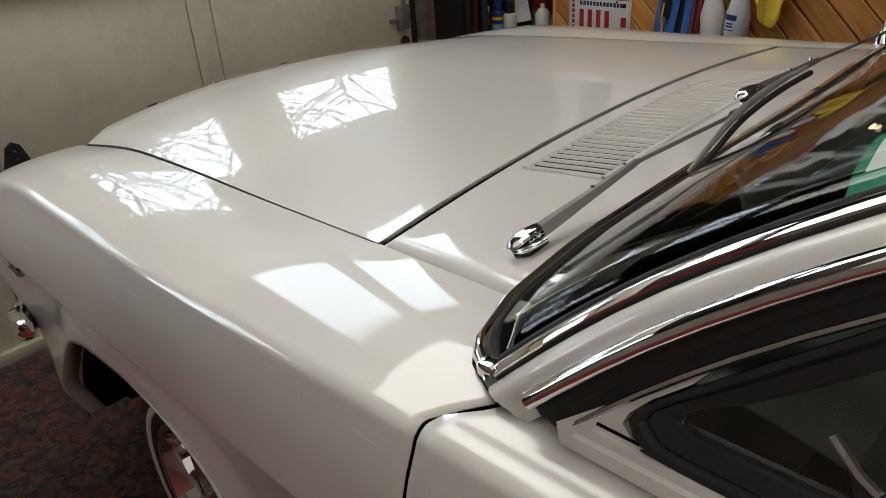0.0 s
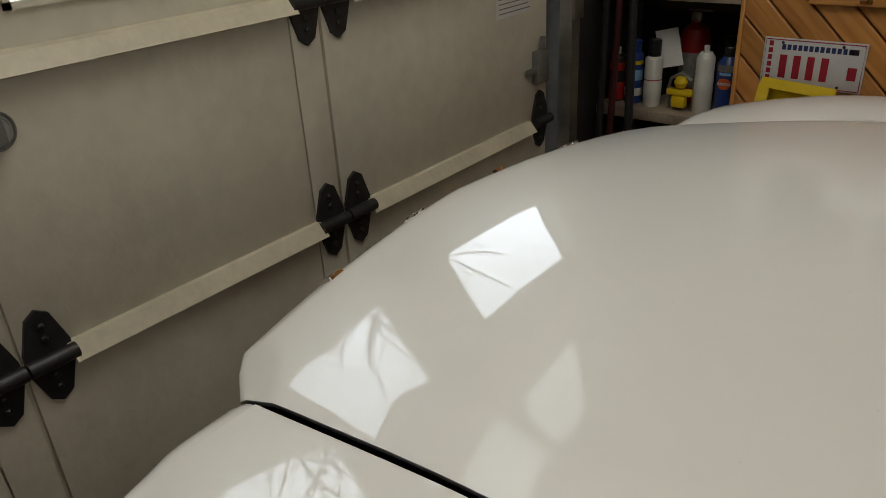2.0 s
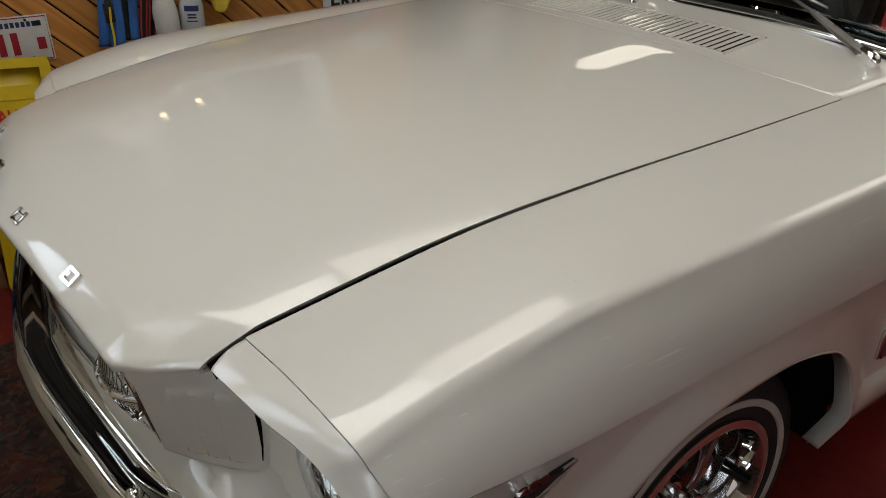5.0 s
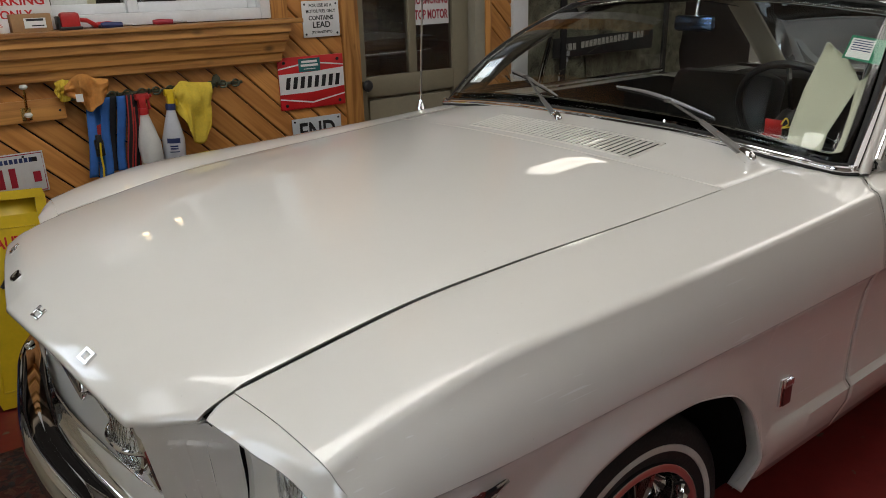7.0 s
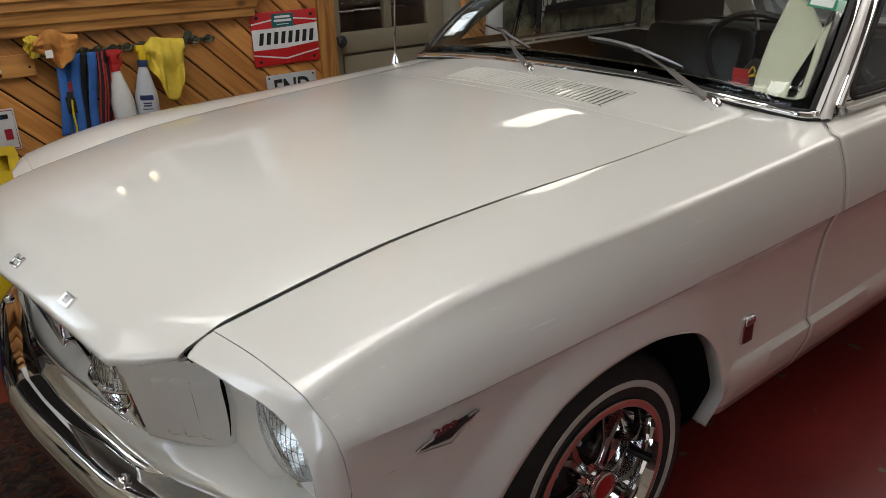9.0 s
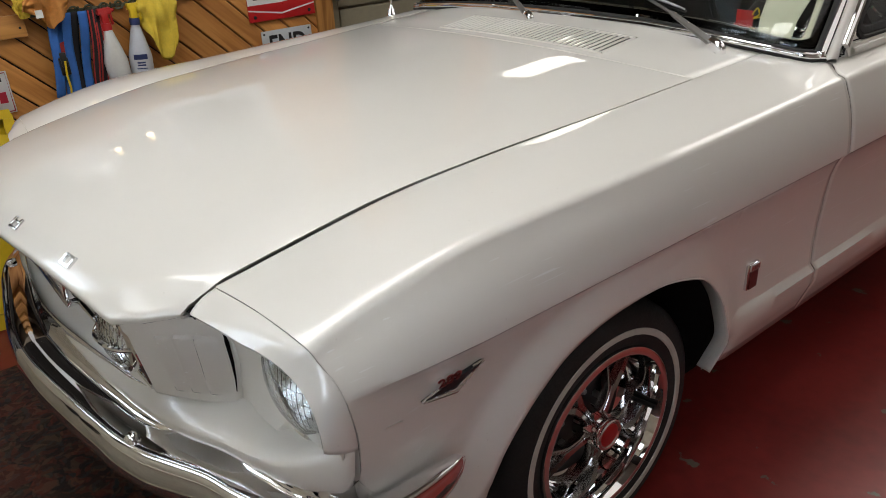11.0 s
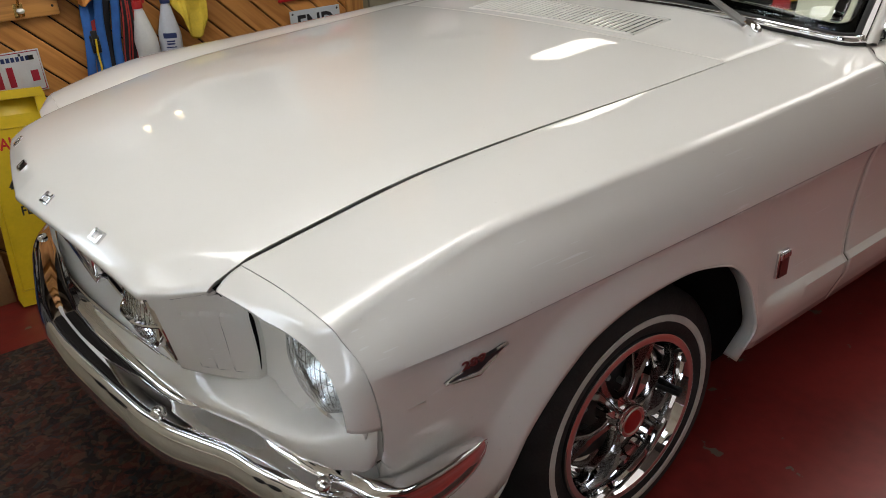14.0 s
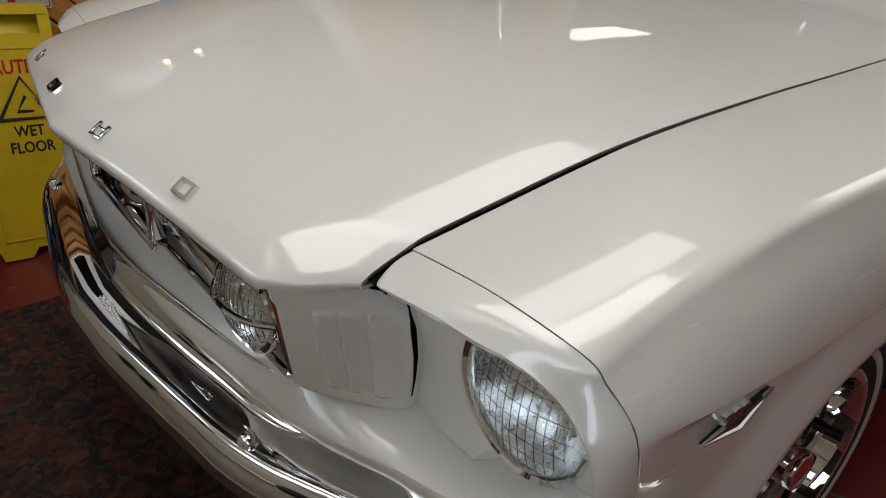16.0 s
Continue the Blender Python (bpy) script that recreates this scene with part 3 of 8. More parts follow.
    rose = piece("lock_rose", lathe([(0.035, 0), (0.035, 0.004), (0.031, 0.007), (0.029, 0.004), (0.026, 0.004), (0.024, 0.007), (0.012, 0.007), (0.010, 0.014), (0, 0.014)], 36, c), STEEL, root, "round steel lock rose")
    piece("lock_latch", boxes(((DOOR_X - 0.028, 0.506, 1.022), (DOOR_X - 0.008, 0.524, 1.068)), bevel=0.004), GREYMETAL, rose)
    # side latch
    bm = boxes(((DOOR_X - 0.030, -1.165, 0.750), (DOOR_X + 0.001, -1.105, 0.855)), ((DOOR_X - 0.020, -1.11, 0.785), (DOOR_X - 0.008, -1.055, 0.805)), ((DOOR_X - 0.026, -1.150, 0.850), (DOOR_X - 0.012, -1.132, 0.900)), bevel=0.004)
    piece("side_latch", bm, GREYMETAL, root, "grey steel side latch")
    # notice
    lab = piece("notice", boxes(((DOOR_X - 0.0005, -1.105, 0.985), (DOOR_X + 0.0012, -0.915, 1.085))), PAPER, root, "faded printed paper notice", smooth=False)
    for i in range(6):
        piece("print_line", boxes(((DOOR_X - 0.0012, -1.095 + 0.012 * (i % 2), 0.997 + 0.014 * i), (DOOR_X - 0.0004, -0.925, 1.000 + 0.014 * i))), INKRED if i == 5 else GREYMETAL, lab, smooth=False)
    return root


overhead_door()


for y0, y1, n in ((-1.12, -0.46, 2), (-0.38, 0.34, 3)):
    root = tagged(empty("window_%d" % n, (DOOR_X + 0.15, (y0 + y1) / 2, 2.11)), "fixed transom window above the garage door", "window", kind="structure")
    piece("pane", boxes(((DOOR_X + 0.12, y0, 2.11), (DOOR_X + 0.125, y1, 2.92))), GLASS, root, smooth=False).visible_shadow = False
    piece("window_frame", boxes(((DOOR_X + 0.062, y0, 2.11), (DOOR_X + 0.10, y0 + 0.02, 2.92)), ((DOOR_X + 0.062, y1 - 0.02, 2.11), (DOOR_X + 0.10, y1, 2.92)), ((DOOR_X + 0.062, y0 + 0.02, 2.11), (DOOR_X + 0.10, y1 - 0.02, 2.125)), ((DOOR_X + 0.062, y0 + 0.02, 2.905), (DOOR_X + 0.10, y1 - 0.02, 2.92)), bevel=0.002), WHITEPAINT, root)


# unseen window, added to let light onto the car's front and flank
root = tagged(empty("window_4", (DOOR_X + 0.15, 2.03, 0.96)), "plain window beside the overhead door", "window", kind="structure")
piece("pane", boxes(((DOOR_X + 0.12, 1.73, 0.96), (DOOR_X + 0.125, 2.33, 2.08))), GLASS, root, smooth=False).visible_shadow = False
piece("window_frame", boxes(((DOOR_X + 0.075, 1.73, 0.96), (DOOR_X + 0.11, 1.77, 2.08)), ((DOOR_X + 0.075, 2.29, 0.96), (DOOR_X + 0.11, 2.33, 2.08)), ((DOOR_X + 0.075, 1.77, 0.96), (DOOR_X + 0.11, 2.29, 1.0)), ((DOOR_X + 0.075, 1.77, 2.04), (DOOR_X + 0.11, 2.29, 2.08)), ((DOOR_X + 0.075, 1.77, 1.50), (DOOR_X + 0.11, 2.29, 1.54)), bevel=0.002), WHITEPAINT, root)


def door_track():
    root = tagged(empty("door_track", (DOOR_X - 0.05, -1.24, 0)), "galvanised vertical roller track beside the garage door", "door track")
    pr = [(-0.025, 0.0), (-0.025, 0.05), (0.022, 0.05), (0.022, 0.018), (0.018, 0.018), (0.018, 0.046), (-0.021, 0.046), (-0.021, 0.0)]
    bm = grid([[(DOOR_X - 0.055 + a, -1.27 + b, z) for a, b in pr] for z in (0.10, 2.2)], closed=True)
    piece("rail", bm, STEEL, root, smooth=False)
    piece("jamb_angle", boxes(((DOOR_X - 0.02, -1.315, 0.02), (DOOR_X + 0.055, -1.28, 2.3))), GREYMETAL, root)
    for z in (0.24, 1.0, 1.7):
        piece("bracket", boxes(((DOOR_X - 0.085, -1.285, z), (DOOR_X + 0.02, -1.215, z + 0.006)), ((DOOR_X - 0.085, -1.285, z - 0.06), (DOOR_X - 0.079, -1.225, z + 0.006)), bevel=0.001), STEEL, root)


door_track()

# outside: pale overcast distance behind the door windows, with bare trees
backdrop = tagged(part("backdrop", boxes(((9.0, -14, -1), (9.1, 14, 9))), glow("overcast_sky", (0.80, 0.88, 1.0), 5.0), smooth=False), "pale overcast sky outside the garage", "sky", kind="structure")
ground = tagged(part("ground", boxes(((DOOR_X + 0.31, -60, -0.25), (300, 60, -0.13))), mat("grey_yard", (0.13, 0.12, 0.11), 0.9, var=0.3, scale=0.8), smooth=False), "grey winter yard outside the door", "ground", kind="structure")
BARK = mat("grey_bark", (0.07, 0.055, 0.045), 0.9, var=0.3, scale=12)


def bare_tree(x, y, h, seed):
    rnd = random.Random(seed)
    root = tagged(empty("bare_tree", (x, y, -0.14)), "leafless winter tree standing in the yard", "tree", "bare trees outside")
    tr = piece("trunk", tube([(x, y, -0.14), (x + 0.03, y + 0.05, h * 0.35), (x - 0.04, y + 0.12, h * 0.7), (x, y + 0.1, h)], [0.05, 0.04, 0.03, 0.012], 8), BARK, root)
    bm = bmesh.new()
    for i in range(30):
        z = h * (0.20 + 0.026 * i)
        a = rnd.uniform(0, 6.28)
        ln = rnd.uniform(0.8, 1.9)
        p = Vector((x, y + 0.08, z))
        q = p + Vector((0.4 * math.cos(a), math.sin(a), 0.55)) * ln * 0.55
        r = q + Vector((0.3 * math.cos(a + 0.4), math.sin(a + 0.4), 0.8)) * ln * 0.5
        tube([p, q, r], [0.024, 0.014, 0.005], 5, bm)
        tube([q, q + Vector((0.2, math.sin(a - 0.9) * 0.7, 0.5)) * ln * 0.6], [0.011, 0.004], 5, bm)
    piece("limbs", bm, BARK, root)


for i, (x, y) in enumerate(((5.2, -3.6), (6.0, -2.9), (5.0, -2.2), (6.4, -1.5), (5.4, -0.9), (6.2, -0.3), (5.1, 0.3), (6.5, 1.0), (5.6, 1.8), (6.6, 2.9))):
    bare_tree(x, y, 2.9 + 0.2 * (i % 3), i)

# ---- the long panelled wall ----
wall_long = tagged(empty("wall_south", (0, WALL_Y, 0)), "varnished knotty pine wall of diagonal boards", "wall", kind="structure")
WX0, WX1 = 0.915, -0.80        # boards between the shelf recess and the door post
WIN = (0.95, -0.455, 1.305, 2.05)   # window opening


def backing():
    bm = boxes(((WIN[1], WALL_Y - 0.14, 0), (WX0, WALL_Y - 0.022, WIN[2])), ((WX1 - 0.095, WALL_Y - 0.14, 0), (WIN[1], WALL_Y - 0.022, TOP)), ((WIN[1], WALL_Y - 0.14, WIN[3]), (WX0, WALL_Y - 0.022, TOP)))
    box(bm, (-1.86, WALL_Y - 0.14, 0), (-1.70, WALL_Y - 0.022, TOP))
    box(bm, (-1.70, WALL_Y - 0.14, 2.10), (-0.895, WALL_Y - 0.022, TOP))
    piece("wall_backing", bm, DARKWALL, wall_long, smooth=False)


backing()


def clip_poly(poly, inside, cut):
    out = []
    for a, b in zip(poly, poly[1:] + poly[:1]):
        if inside(a):
            out.append(a)
        if inside(a) != inside(b):
            out.append(cut(a, b))
    return out


def boards_over(x0, x1, z0, z1, phase=0.0, width=0.088, gap=0.0062):
    """Tongue-and-groove boards at 45 degrees, clipped to a rectangle; each one an object."""
    d, e = Vector((-1, -1)).normalized(), Vector((-1, 1)).normalized()
    cs = [Vector((x, z)).dot(e) for x in (x0, x1) for z in (z0, z1)]
    k = math.floor((min(cs) - phase) / width)
    while k * width + phase < max(cs):
        c0, c1 = k * width + phase + gap / 2, (k + 1) * width + phase - gap / 2
        poly = [d * s + e * c for s, c in ((-9, c0), (9, c0), (9, c1), (-9, c1))]
        for axis, lim, sign in ((0, x0, 1), (0, x1, -1), (1, z0, 1), (1, z1, -1)):
            if not poly:
                break
            poly = clip_poly(poly, lambda p: sign * (p[axis] - lim) >= 0, lambda a, b: a.lerp(b, (lim - a[axis]) / (b[axis] - a[axis])))
        k += 1
        if len(poly) < 3:
            continue
        mid = sum(poly, Vector((0, 0))) / len(poly)
        frame_m = Matrix(((d.x, 0, e.x, mid.x), (0, 1, 0, WALL_Y), (d.y, 0, e.y, mid.y), (0, 0, 0, 1)))
        inv = frame_m.inverted()
        bm = bmesh.new()
        f = [bm.verts.new(inv @ Vector((p.x, WALL_Y, p.y))) for p in poly]
        b = [bm.verts.new(inv @ Vector((p.x, WALL_Y - 0.02, p.y))) for p in poly]
        # soft edges: the face is drawn in by a few millimetres
        m = Vector((0, 0, 0))
        g = []
        for i, v in enumerate(f):
            co = v.co.copy()
            co.y -= 0.003
            g.append(bm.verts.new(co))
            v.co.z = max(min(v.co.z, (c1 - c0) / 2 - 0.004 + ((c0 + c1) / 2 - mid.dot(e))), -(c1 - c0) / 2 + 0.004 + ((c0 + c1) / 2 - mid.dot(e)))
        bm.faces.new(f)
        n = len(f)
        for i in range(n):
            j = (i + 1) % n
            for s, t in ((f, g), (g, b)):
                try:
                    bm.faces.new((s[j], s[i], t[i], t[j]))
                except ValueError:
                    pass
        bmesh.ops.recalc_face_normals(bm, faces=bm.faces[:])
        ob = part("board", bm, PINE, None, smooth=False)
        ob.matrix_basis = frame_m
        keep_place(ob, wall_long)


boards_over(WX1, WX0, 0.0, WIN[2] - 0.02)
boards_over(WX1, WIN[1], WIN[2] - 0.02, TOP, phase=0.0)
boards_over(-1.86, -1.715, 0.0, TOP, phase=0.03)


def long_board(name, lo, hi, axis, m, parent, bevel=0.004):
    """A straight board whose grain runs along its length."""
    lo, hi = Vector(lo), Vector(hi)
    c, s = (lo + hi) / 2, hi - lo
    rot = {"x": Matrix(), "z": Matrix.Rotation(radians(-90), 4, "Y"), "y": Matrix.Rotation(radians(90), 4, "Z")}[axis]
    d = rot.to_3x3().inverted() @ s
    d = Vector((abs(d.x), abs(d.y), abs(d.z))) / 2
    ob = part(name, boxes((-d, d), bevel=bevel), m, None)
    ob.matrix_basis = Matrix.Translation(c) @ rot
    return keep_place(ob, parent)


long_board("corner_board", (WX1 - 0.092, WALL_Y - 0.10, 0), (WX1, WALL_Y + 0.012, TOP), "z", PINETRIM, wall_long)
long_board("corner_board", (WX0, WALL_Y - 0.02, 0), (WX0 + 0.014, WALL_Y + 0.006, 1.30), "z", PINETRIM, wall_long, 0.002)
long_board("corner_board", (-1.715, WALL_Y - 0.10, 0), (-1.672, WALL_Y + 0.010, TOP), "z", PINETRIM, wall_long)
long_board("window_casing", (-0.53, WALL_Y - 0.01, 1.285), (-0.455, WALL_Y + 0.022, 2.15), "z", PINETRIM, wall_long)


def wall_window():
    root = tagged(empty("window_1", (0.25, WALL_Y, 1.30)), "white sliding window in the pine wall with a deep sill", "window", kind="structure")
    x0, x1, z0, z1 = WIN[1], WIN[0], WIN[2], WIN[3]
    y = WALL_Y
    bm = boxes(((x0, y - 0.10, z0 - 0.015), (x0 + 0.045, y + 0.010, z1)), ((x1 - 0.045, y - 0.10, z0 - 0.015), (x1, y + 0.010, z1)), ((x0 + 0.045, y - 0.10, z0 - 0.015), (x1 - 0.045, y + 0.010, z0 + 0.030)), ((x0 + 0.045, y - 0.10, z1 - 0.05), (x1 - 0.045, y + 0.010, z1)), bevel=0.004)
    fr = piece("window_frame", bm, WHITEPAINT, root)
    for a, b, d in ((x0 + 0.045, 0.125, 0.0), (0.085, 0.525, -0.028), (0.485, x1 - 0.045, 0.0)):
        sash = boxes(((a, y - 0.062 + d, z0 + 0.030), (a + 0.040, y - 0.034 + d, z1 - 0.05)), ((b - 0.040, y - 0.062 + d, z0 + 0.030), (b, y - 0.034 + d, z1 - 0.05)), ((a + 0.04, y - 0.062 + d, z0 + 0.030), (b - 0.04, y - 0.034 + d, z0 + 0.068)), bevel=0.003)
        piece("sash", sash, WHITEPAINT, root)
        piece("pane", boxes(((a + 0.04, y - 0.050 + d, z0 + 0.068), (b - 0.04, y - 0.046 + d, z1 - 0.05))), GLASS, root, smooth=False).visible_shadow = False
    # sill and stepped apron
    long_board("window_sill", (-0.555, y - 0.02, 1.268), (0.96, y + 0.115, 1.287), "x", PINETRIM, root, 0.004)
    pr = [(0.0, 1.262), (0.098, 1.266), (0.100, 1.235), (0.088, 1.228), (0.084, 1.200), (0.070, 1.192), (0.060, 1.150), (0.048, 1.143), (0.044, 1.112), (0.030, 1.104), (0.0, 1.104)]
    cx = (-0.50 + 0.95) / 2
    bm = grid([[(s * 0.725, b, c - 1.185) for b, c in pr] for s in (-1, 1)], closed=True)
    for v in bm.verts:
        if v.co.x < 0:
            v.co.x += max(0, 0.098 - v.co.y) * 0.55
    ends = [[v for v in bm.verts if (v.co.x < 0) == neg] for neg in (True, False)]
    bm.faces.new(ends[0])
    bm.faces.new(ends[1][::-1])
    bmesh.ops.recalc_face_normals(bm, faces=bm.faces[:])
    ob = part("apron", bm, PINETRIM, None)
    ob.matrix_basis = Matrix.Translation((cx, y, 1.185))
    keep_place(ob, root)
    # a shallow room behind the glass, its gloom put into near-black walls
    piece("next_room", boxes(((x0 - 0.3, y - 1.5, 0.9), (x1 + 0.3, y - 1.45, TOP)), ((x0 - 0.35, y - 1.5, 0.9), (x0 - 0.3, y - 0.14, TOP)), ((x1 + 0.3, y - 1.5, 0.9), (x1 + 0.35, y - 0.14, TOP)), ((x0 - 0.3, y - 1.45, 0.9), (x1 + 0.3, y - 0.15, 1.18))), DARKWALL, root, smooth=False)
    return root


wall_window()


def entry_door():
    root = tagged(empty("door_1", (-1.28, WALL_Y, 0)), "closed olive-grey panelled door with glass in its upper half", "door", kind="structure")
    x0, x1, y = -1.60, -0.900, WALL_Y - 0.05
    st = 0.105
    mid = (x0 + x1) / 2
    zr, zt = 0.985, 1.90
    bm = boxes(((x0, y - 0.04, 0.01), (x0 + st, y, 2.03)), ((x1 - st + 0.05, y - 0.04, 0.01), (x1, y, 2.03)), ((x0 + st, y - 0.04, 0.885), (x1 - st + 0.05, y, zr)), ((x0 + st, y - 0.04, 0.01), (x1 - st + 0.05, y, 0.22)), ((x0 + st, y - 0.04, zt), (x1 - st + 0.05, y, 2.03)), bevel=0.003)
    piece("door_leaf", bm, OLIVE, root)
    piece("raised_panel", boxes(((x0 + st + 0.015, y - 0.03, 0.235), (x1 - st + 0.035, y - 0.010, 0.87)), bevel=0.008), OLIVE, root)
    piece("panel_back", boxes(((x0 + st, y - 0.036, 0.22), (x1 - st + 0.05, y - 0.028, 0.885))), OLIVE, root)
    piece("mullion", boxes(((mid - 0.012, y - 0.04, zr), (mid + 0.032, y, zt)), bevel=0.003), OLIVE, root)
    for a, b in ((x0 + st, mid - 0.012), (mid + 0.032, x1 - st + 0.05)):
        piece("pane", boxes(((a, y - 0.024, zr), (b, y - 0.019, zt))), GLASS, root, smooth=False)
    # panelling behind the glass, the room's gloom put into its darker brown
    piece("glazing_gloom", boxes(((x0 + 0.02, y - 0.9, 0.5), (x1 - 0.02, y - 0.86, 2.1)), ((x0 - 0.02, y - 0.9, 0.5), (x0 + 0.02, y - 0.06, 2.1)), ((x1 - 0.02, y - 0.9, 0.5), (x1 + 0.02, y - 0.06, 2.1)), ((x0, y - 0.9, 1.08), (x1, y - 0.25, 1.14))), wood_mat("dim_brown_panelling", (0.16, 0.085, 0.035), (0.09, 0.045, 0.02)), root, smooth=False)
    piece("door_knob", lathe([(0.018, 0), (0.012, 0.02), (0.026, 0.036), (0.028, 0.05), (0.018, 0.062), (0, 0.064)], 20, Matrix.Translation((x1 - 0.03, y, 0.95)) @ Matrix.Rotation(radians(-90), 4, "X")), BLACKIRON, root)
    piece("door_casing", boxes(((x0 - 0.072, WALL_Y - 0.10, 0), (x0 - 0.003, WALL_Y + 0.004, 2.12)), ((x0 - 0.072, WALL_Y - 0.10, 2.04), (x1, WALL_Y + 0.004, 2.12)), bevel=0.003), OLIVETRIM, root)
    # notice with red words behind the glass
    sg = tagged(empty("door_notice", (-1.33, y - 0.012, 1.30)), "white notice with dark red capitals hung inside the door glass", "sign")
    sp = piece("sign_plate", boxes(((-1.48, y - 0.017, 1.215), (-1.24, y - 0.012, 1.43)), bevel=0.001), SIGNWHITE, sg)
    for words, z in (("STOP MOTOR", 1.262), ("NO SMOKING", 1.335)):
        t = lettering("lettering", words, 0.062, INKRED, None, facing_wall(-1.36, z, y - 0.0114), width=0.225)
        keep_place(t, sp)
    return root


entry_door()

# bay beyond the door: white post, dark opening and wrapped goods
tagged(part("wall_post", boxes(((-1.975, WALL_Y - 0.14, 0), (-1.862, WALL_Y + 0.016, TOP)), bevel=0.004), WHITEPAINT), "white painted door post", "post", kind="structure")
tagged(part("wall_alcove", boxes(((-4.4, -3.5, 0), (-1.98, -3.4, TOP)), ((-4.5, -3.5, 0), (-4.4, WALL_Y - 0.10, TOP)), ((-1.98, -3.5, 0), (-1.88, WALL_Y - 0.141, TOP))), DARKWALL, smooth=False), "storage bay beside the garage, its gloom put into near-black walls", "wall", kind="structure")


tagged(part("wall_south_rear", boxes(((BACK_X, WALL_Y - 0.14, 0), (-4.4, WALL_Y, TOP))), PLASTER, smooth=False), "plain painted garage wall beyond the bay", "wall", kind="structure")


def wrapped_goods(x0, x1, y, z1, seed):
    rnd = random.Random(seed)
    root = tagged(empty("wrapped_panel", ((x0 + x1) / 2, y, 0)), "tall goods wrapped in crumpled clear plastic film", "wrapped goods")
    rows = []
    for i in range(26):
        z = z1 * i / 25
        row = []
        for j in range(31):
            x = x0 + (x1 - x0) * j / 30
            row.append((x, y + 0.05 * noise.noise((x * 6, z * 4 + seed, 2)) + 0.02 * noise.noise((x * 25, z * 16, seed)), z))
        row += [(x1, y - 0.35, z), (x0, y - 0.35, z)]
        rows.append(row)
    bm = grid(rows, closed=True)
    bm.faces.new([v for v in bm.verts if abs(v.co.z - z1) < 1e-5])
    piece("film", bm, PLASTICFILM, root)
    piece("strap", boxes(((x0 + 0.28, y + 0.06, 0.0), (x0 + 0.33, y + 0.075, z1))), BLACKSTRAP, root)


wrapped_goods(-3.0, -2.1, -2.1, 1.75, 3)
wrapped_goods(-4.2, -3.1, -2.2, 1.55, 8)

# shelf recess in the corner
SHX0, SHX1 = 0.93, DOOR_X + 0.055
tagged(part("wall_recess", boxes(((SHX0, -2.08, 0), (SHX1, -2.03, TOP)), ((SHX0 - 0.012, -2.05, 0), (SHX0 + 0.002, WALL_Y - 0.021, TOP))), DARKWALL, smooth=False), "corner recess holding shelves, its shade put into near-black walls", "wall", kind="structure")
for z in (0.543, 0.985, 1.40):
    long = tagged(part("shelf", boxes(((SHX0 + 0.004, -2.03, z - 0.038), (SHX1 - 0.01, WALL_Y - 0.015, z)), bevel=0.003), SHELFWOOD), "worn grey wooden shelf board fixed in the recess", "shelf", "recess shelves")

rug = tagged(part("rug", grid([[(x, y, 0.0045 + 0.0015 * noise.noise((x * 3, y * 3, 0))) for y in np.linspace(-1.005, 1.25, 60)] for x in np.linspace(0.05, 1.385, 40)]), RUG), "dark worn oriental rug lying on the red floor", "rug")
thick(rug, 0.0045)

# ---- the car: nose towards +x, front axle at x = 0 ----
car = tagged(empty("car", (-1.3, 0, 0)), "white 1960s two-door coupe with chrome bumper and cream roof parked indoors", "car")

GX = [-0.80, -0.446, -0.166, 0.13, 0.372, 0.574, 0.674, 0.72, 0.80, 0.88]
GZ = [0.990, 0.970, 0.954, 0.940, 0.920, 0.884, 0.864, 0.853, 0.833, 0.812]


def dense(xs, ys):
    """The same line through the given places, without corners."""
    c = np.array(smooth_curve([(x, 0.0, z) for x, z in zip(xs, ys)], 240))
    c = np.array([c[max(0, i - 6):i + 7].mean(axis=0) if 6 <= i < 234 else c[i] for i in range(240)])
    o = np.argsort(c[:, 0])
    return c[o, 0], c[o, 2]


GX, GZ = dense(GX, GZ)


def ease(t):
    t = max(0.0, min(1.0, t))
    return t * t * (3 - 2 * t)


def gap_y(x):
    return interp(x, [-0.80, -0.446, 0.68, 0.80], [0.655, 0.633, 0.585, 0.575])


FRONT_Y = [0, 0.112, 0.335, 0.508, 0.540, 0.576]
FRONT_X = [0.882, 0.869, 0.839, 0.812, 0.780, 0.729]


def dome_z(x, y):
    s = min(abs(y) / gap_y(x), 1.0)
    crown = interp(x, [-0.8, -0.446, 0.3, 0.7, 0.88], [0.024, 0.028, 0.040, 0.055, 0.062])
    # a shoulder near the joint, which grows towards the nose
    h = 0.009 * ease((x + 0.15) / 0.75)
    edge = min(1.0, (1 - s) / 0.13)
    return interp(x, GX, GZ) + crown * (1 - s**2.2) * 0.9 + h * (edge * edge * (3 - 2 * edge) * 0.35 + edge * 0.65)


def plane_through(a, b, c):
    a, b, c = Vector(a), Vector(b), Vector(c)
    n = (b - a).cross(c - a)
    return lambda x, y: a.z - (n.x * (x - a.x) + n.y * (y - a.y)) / n.z


def hood_z(x, y):
    z = dome_z(x, y)
    e = interp(abs(y), FRONT_Y, FRONT_X) - x
    z -= 0.0105 * max(0.0, (0.034 - e) / 0.034) + 0.0075 * max(0.0, (0.078 - e) / 0.078) ** 2
    if x > 0.60 and abs(y) > 0.40:
        z = min(z, FACET(x, abs(y)))
    return z


# folded corner facet of the nose
FACET = plane_through((0.722, 0.512, dome_z(0.722, 0.512)), (0.812, 0.508, 0.836), (0.727, 0.574, 0.841))


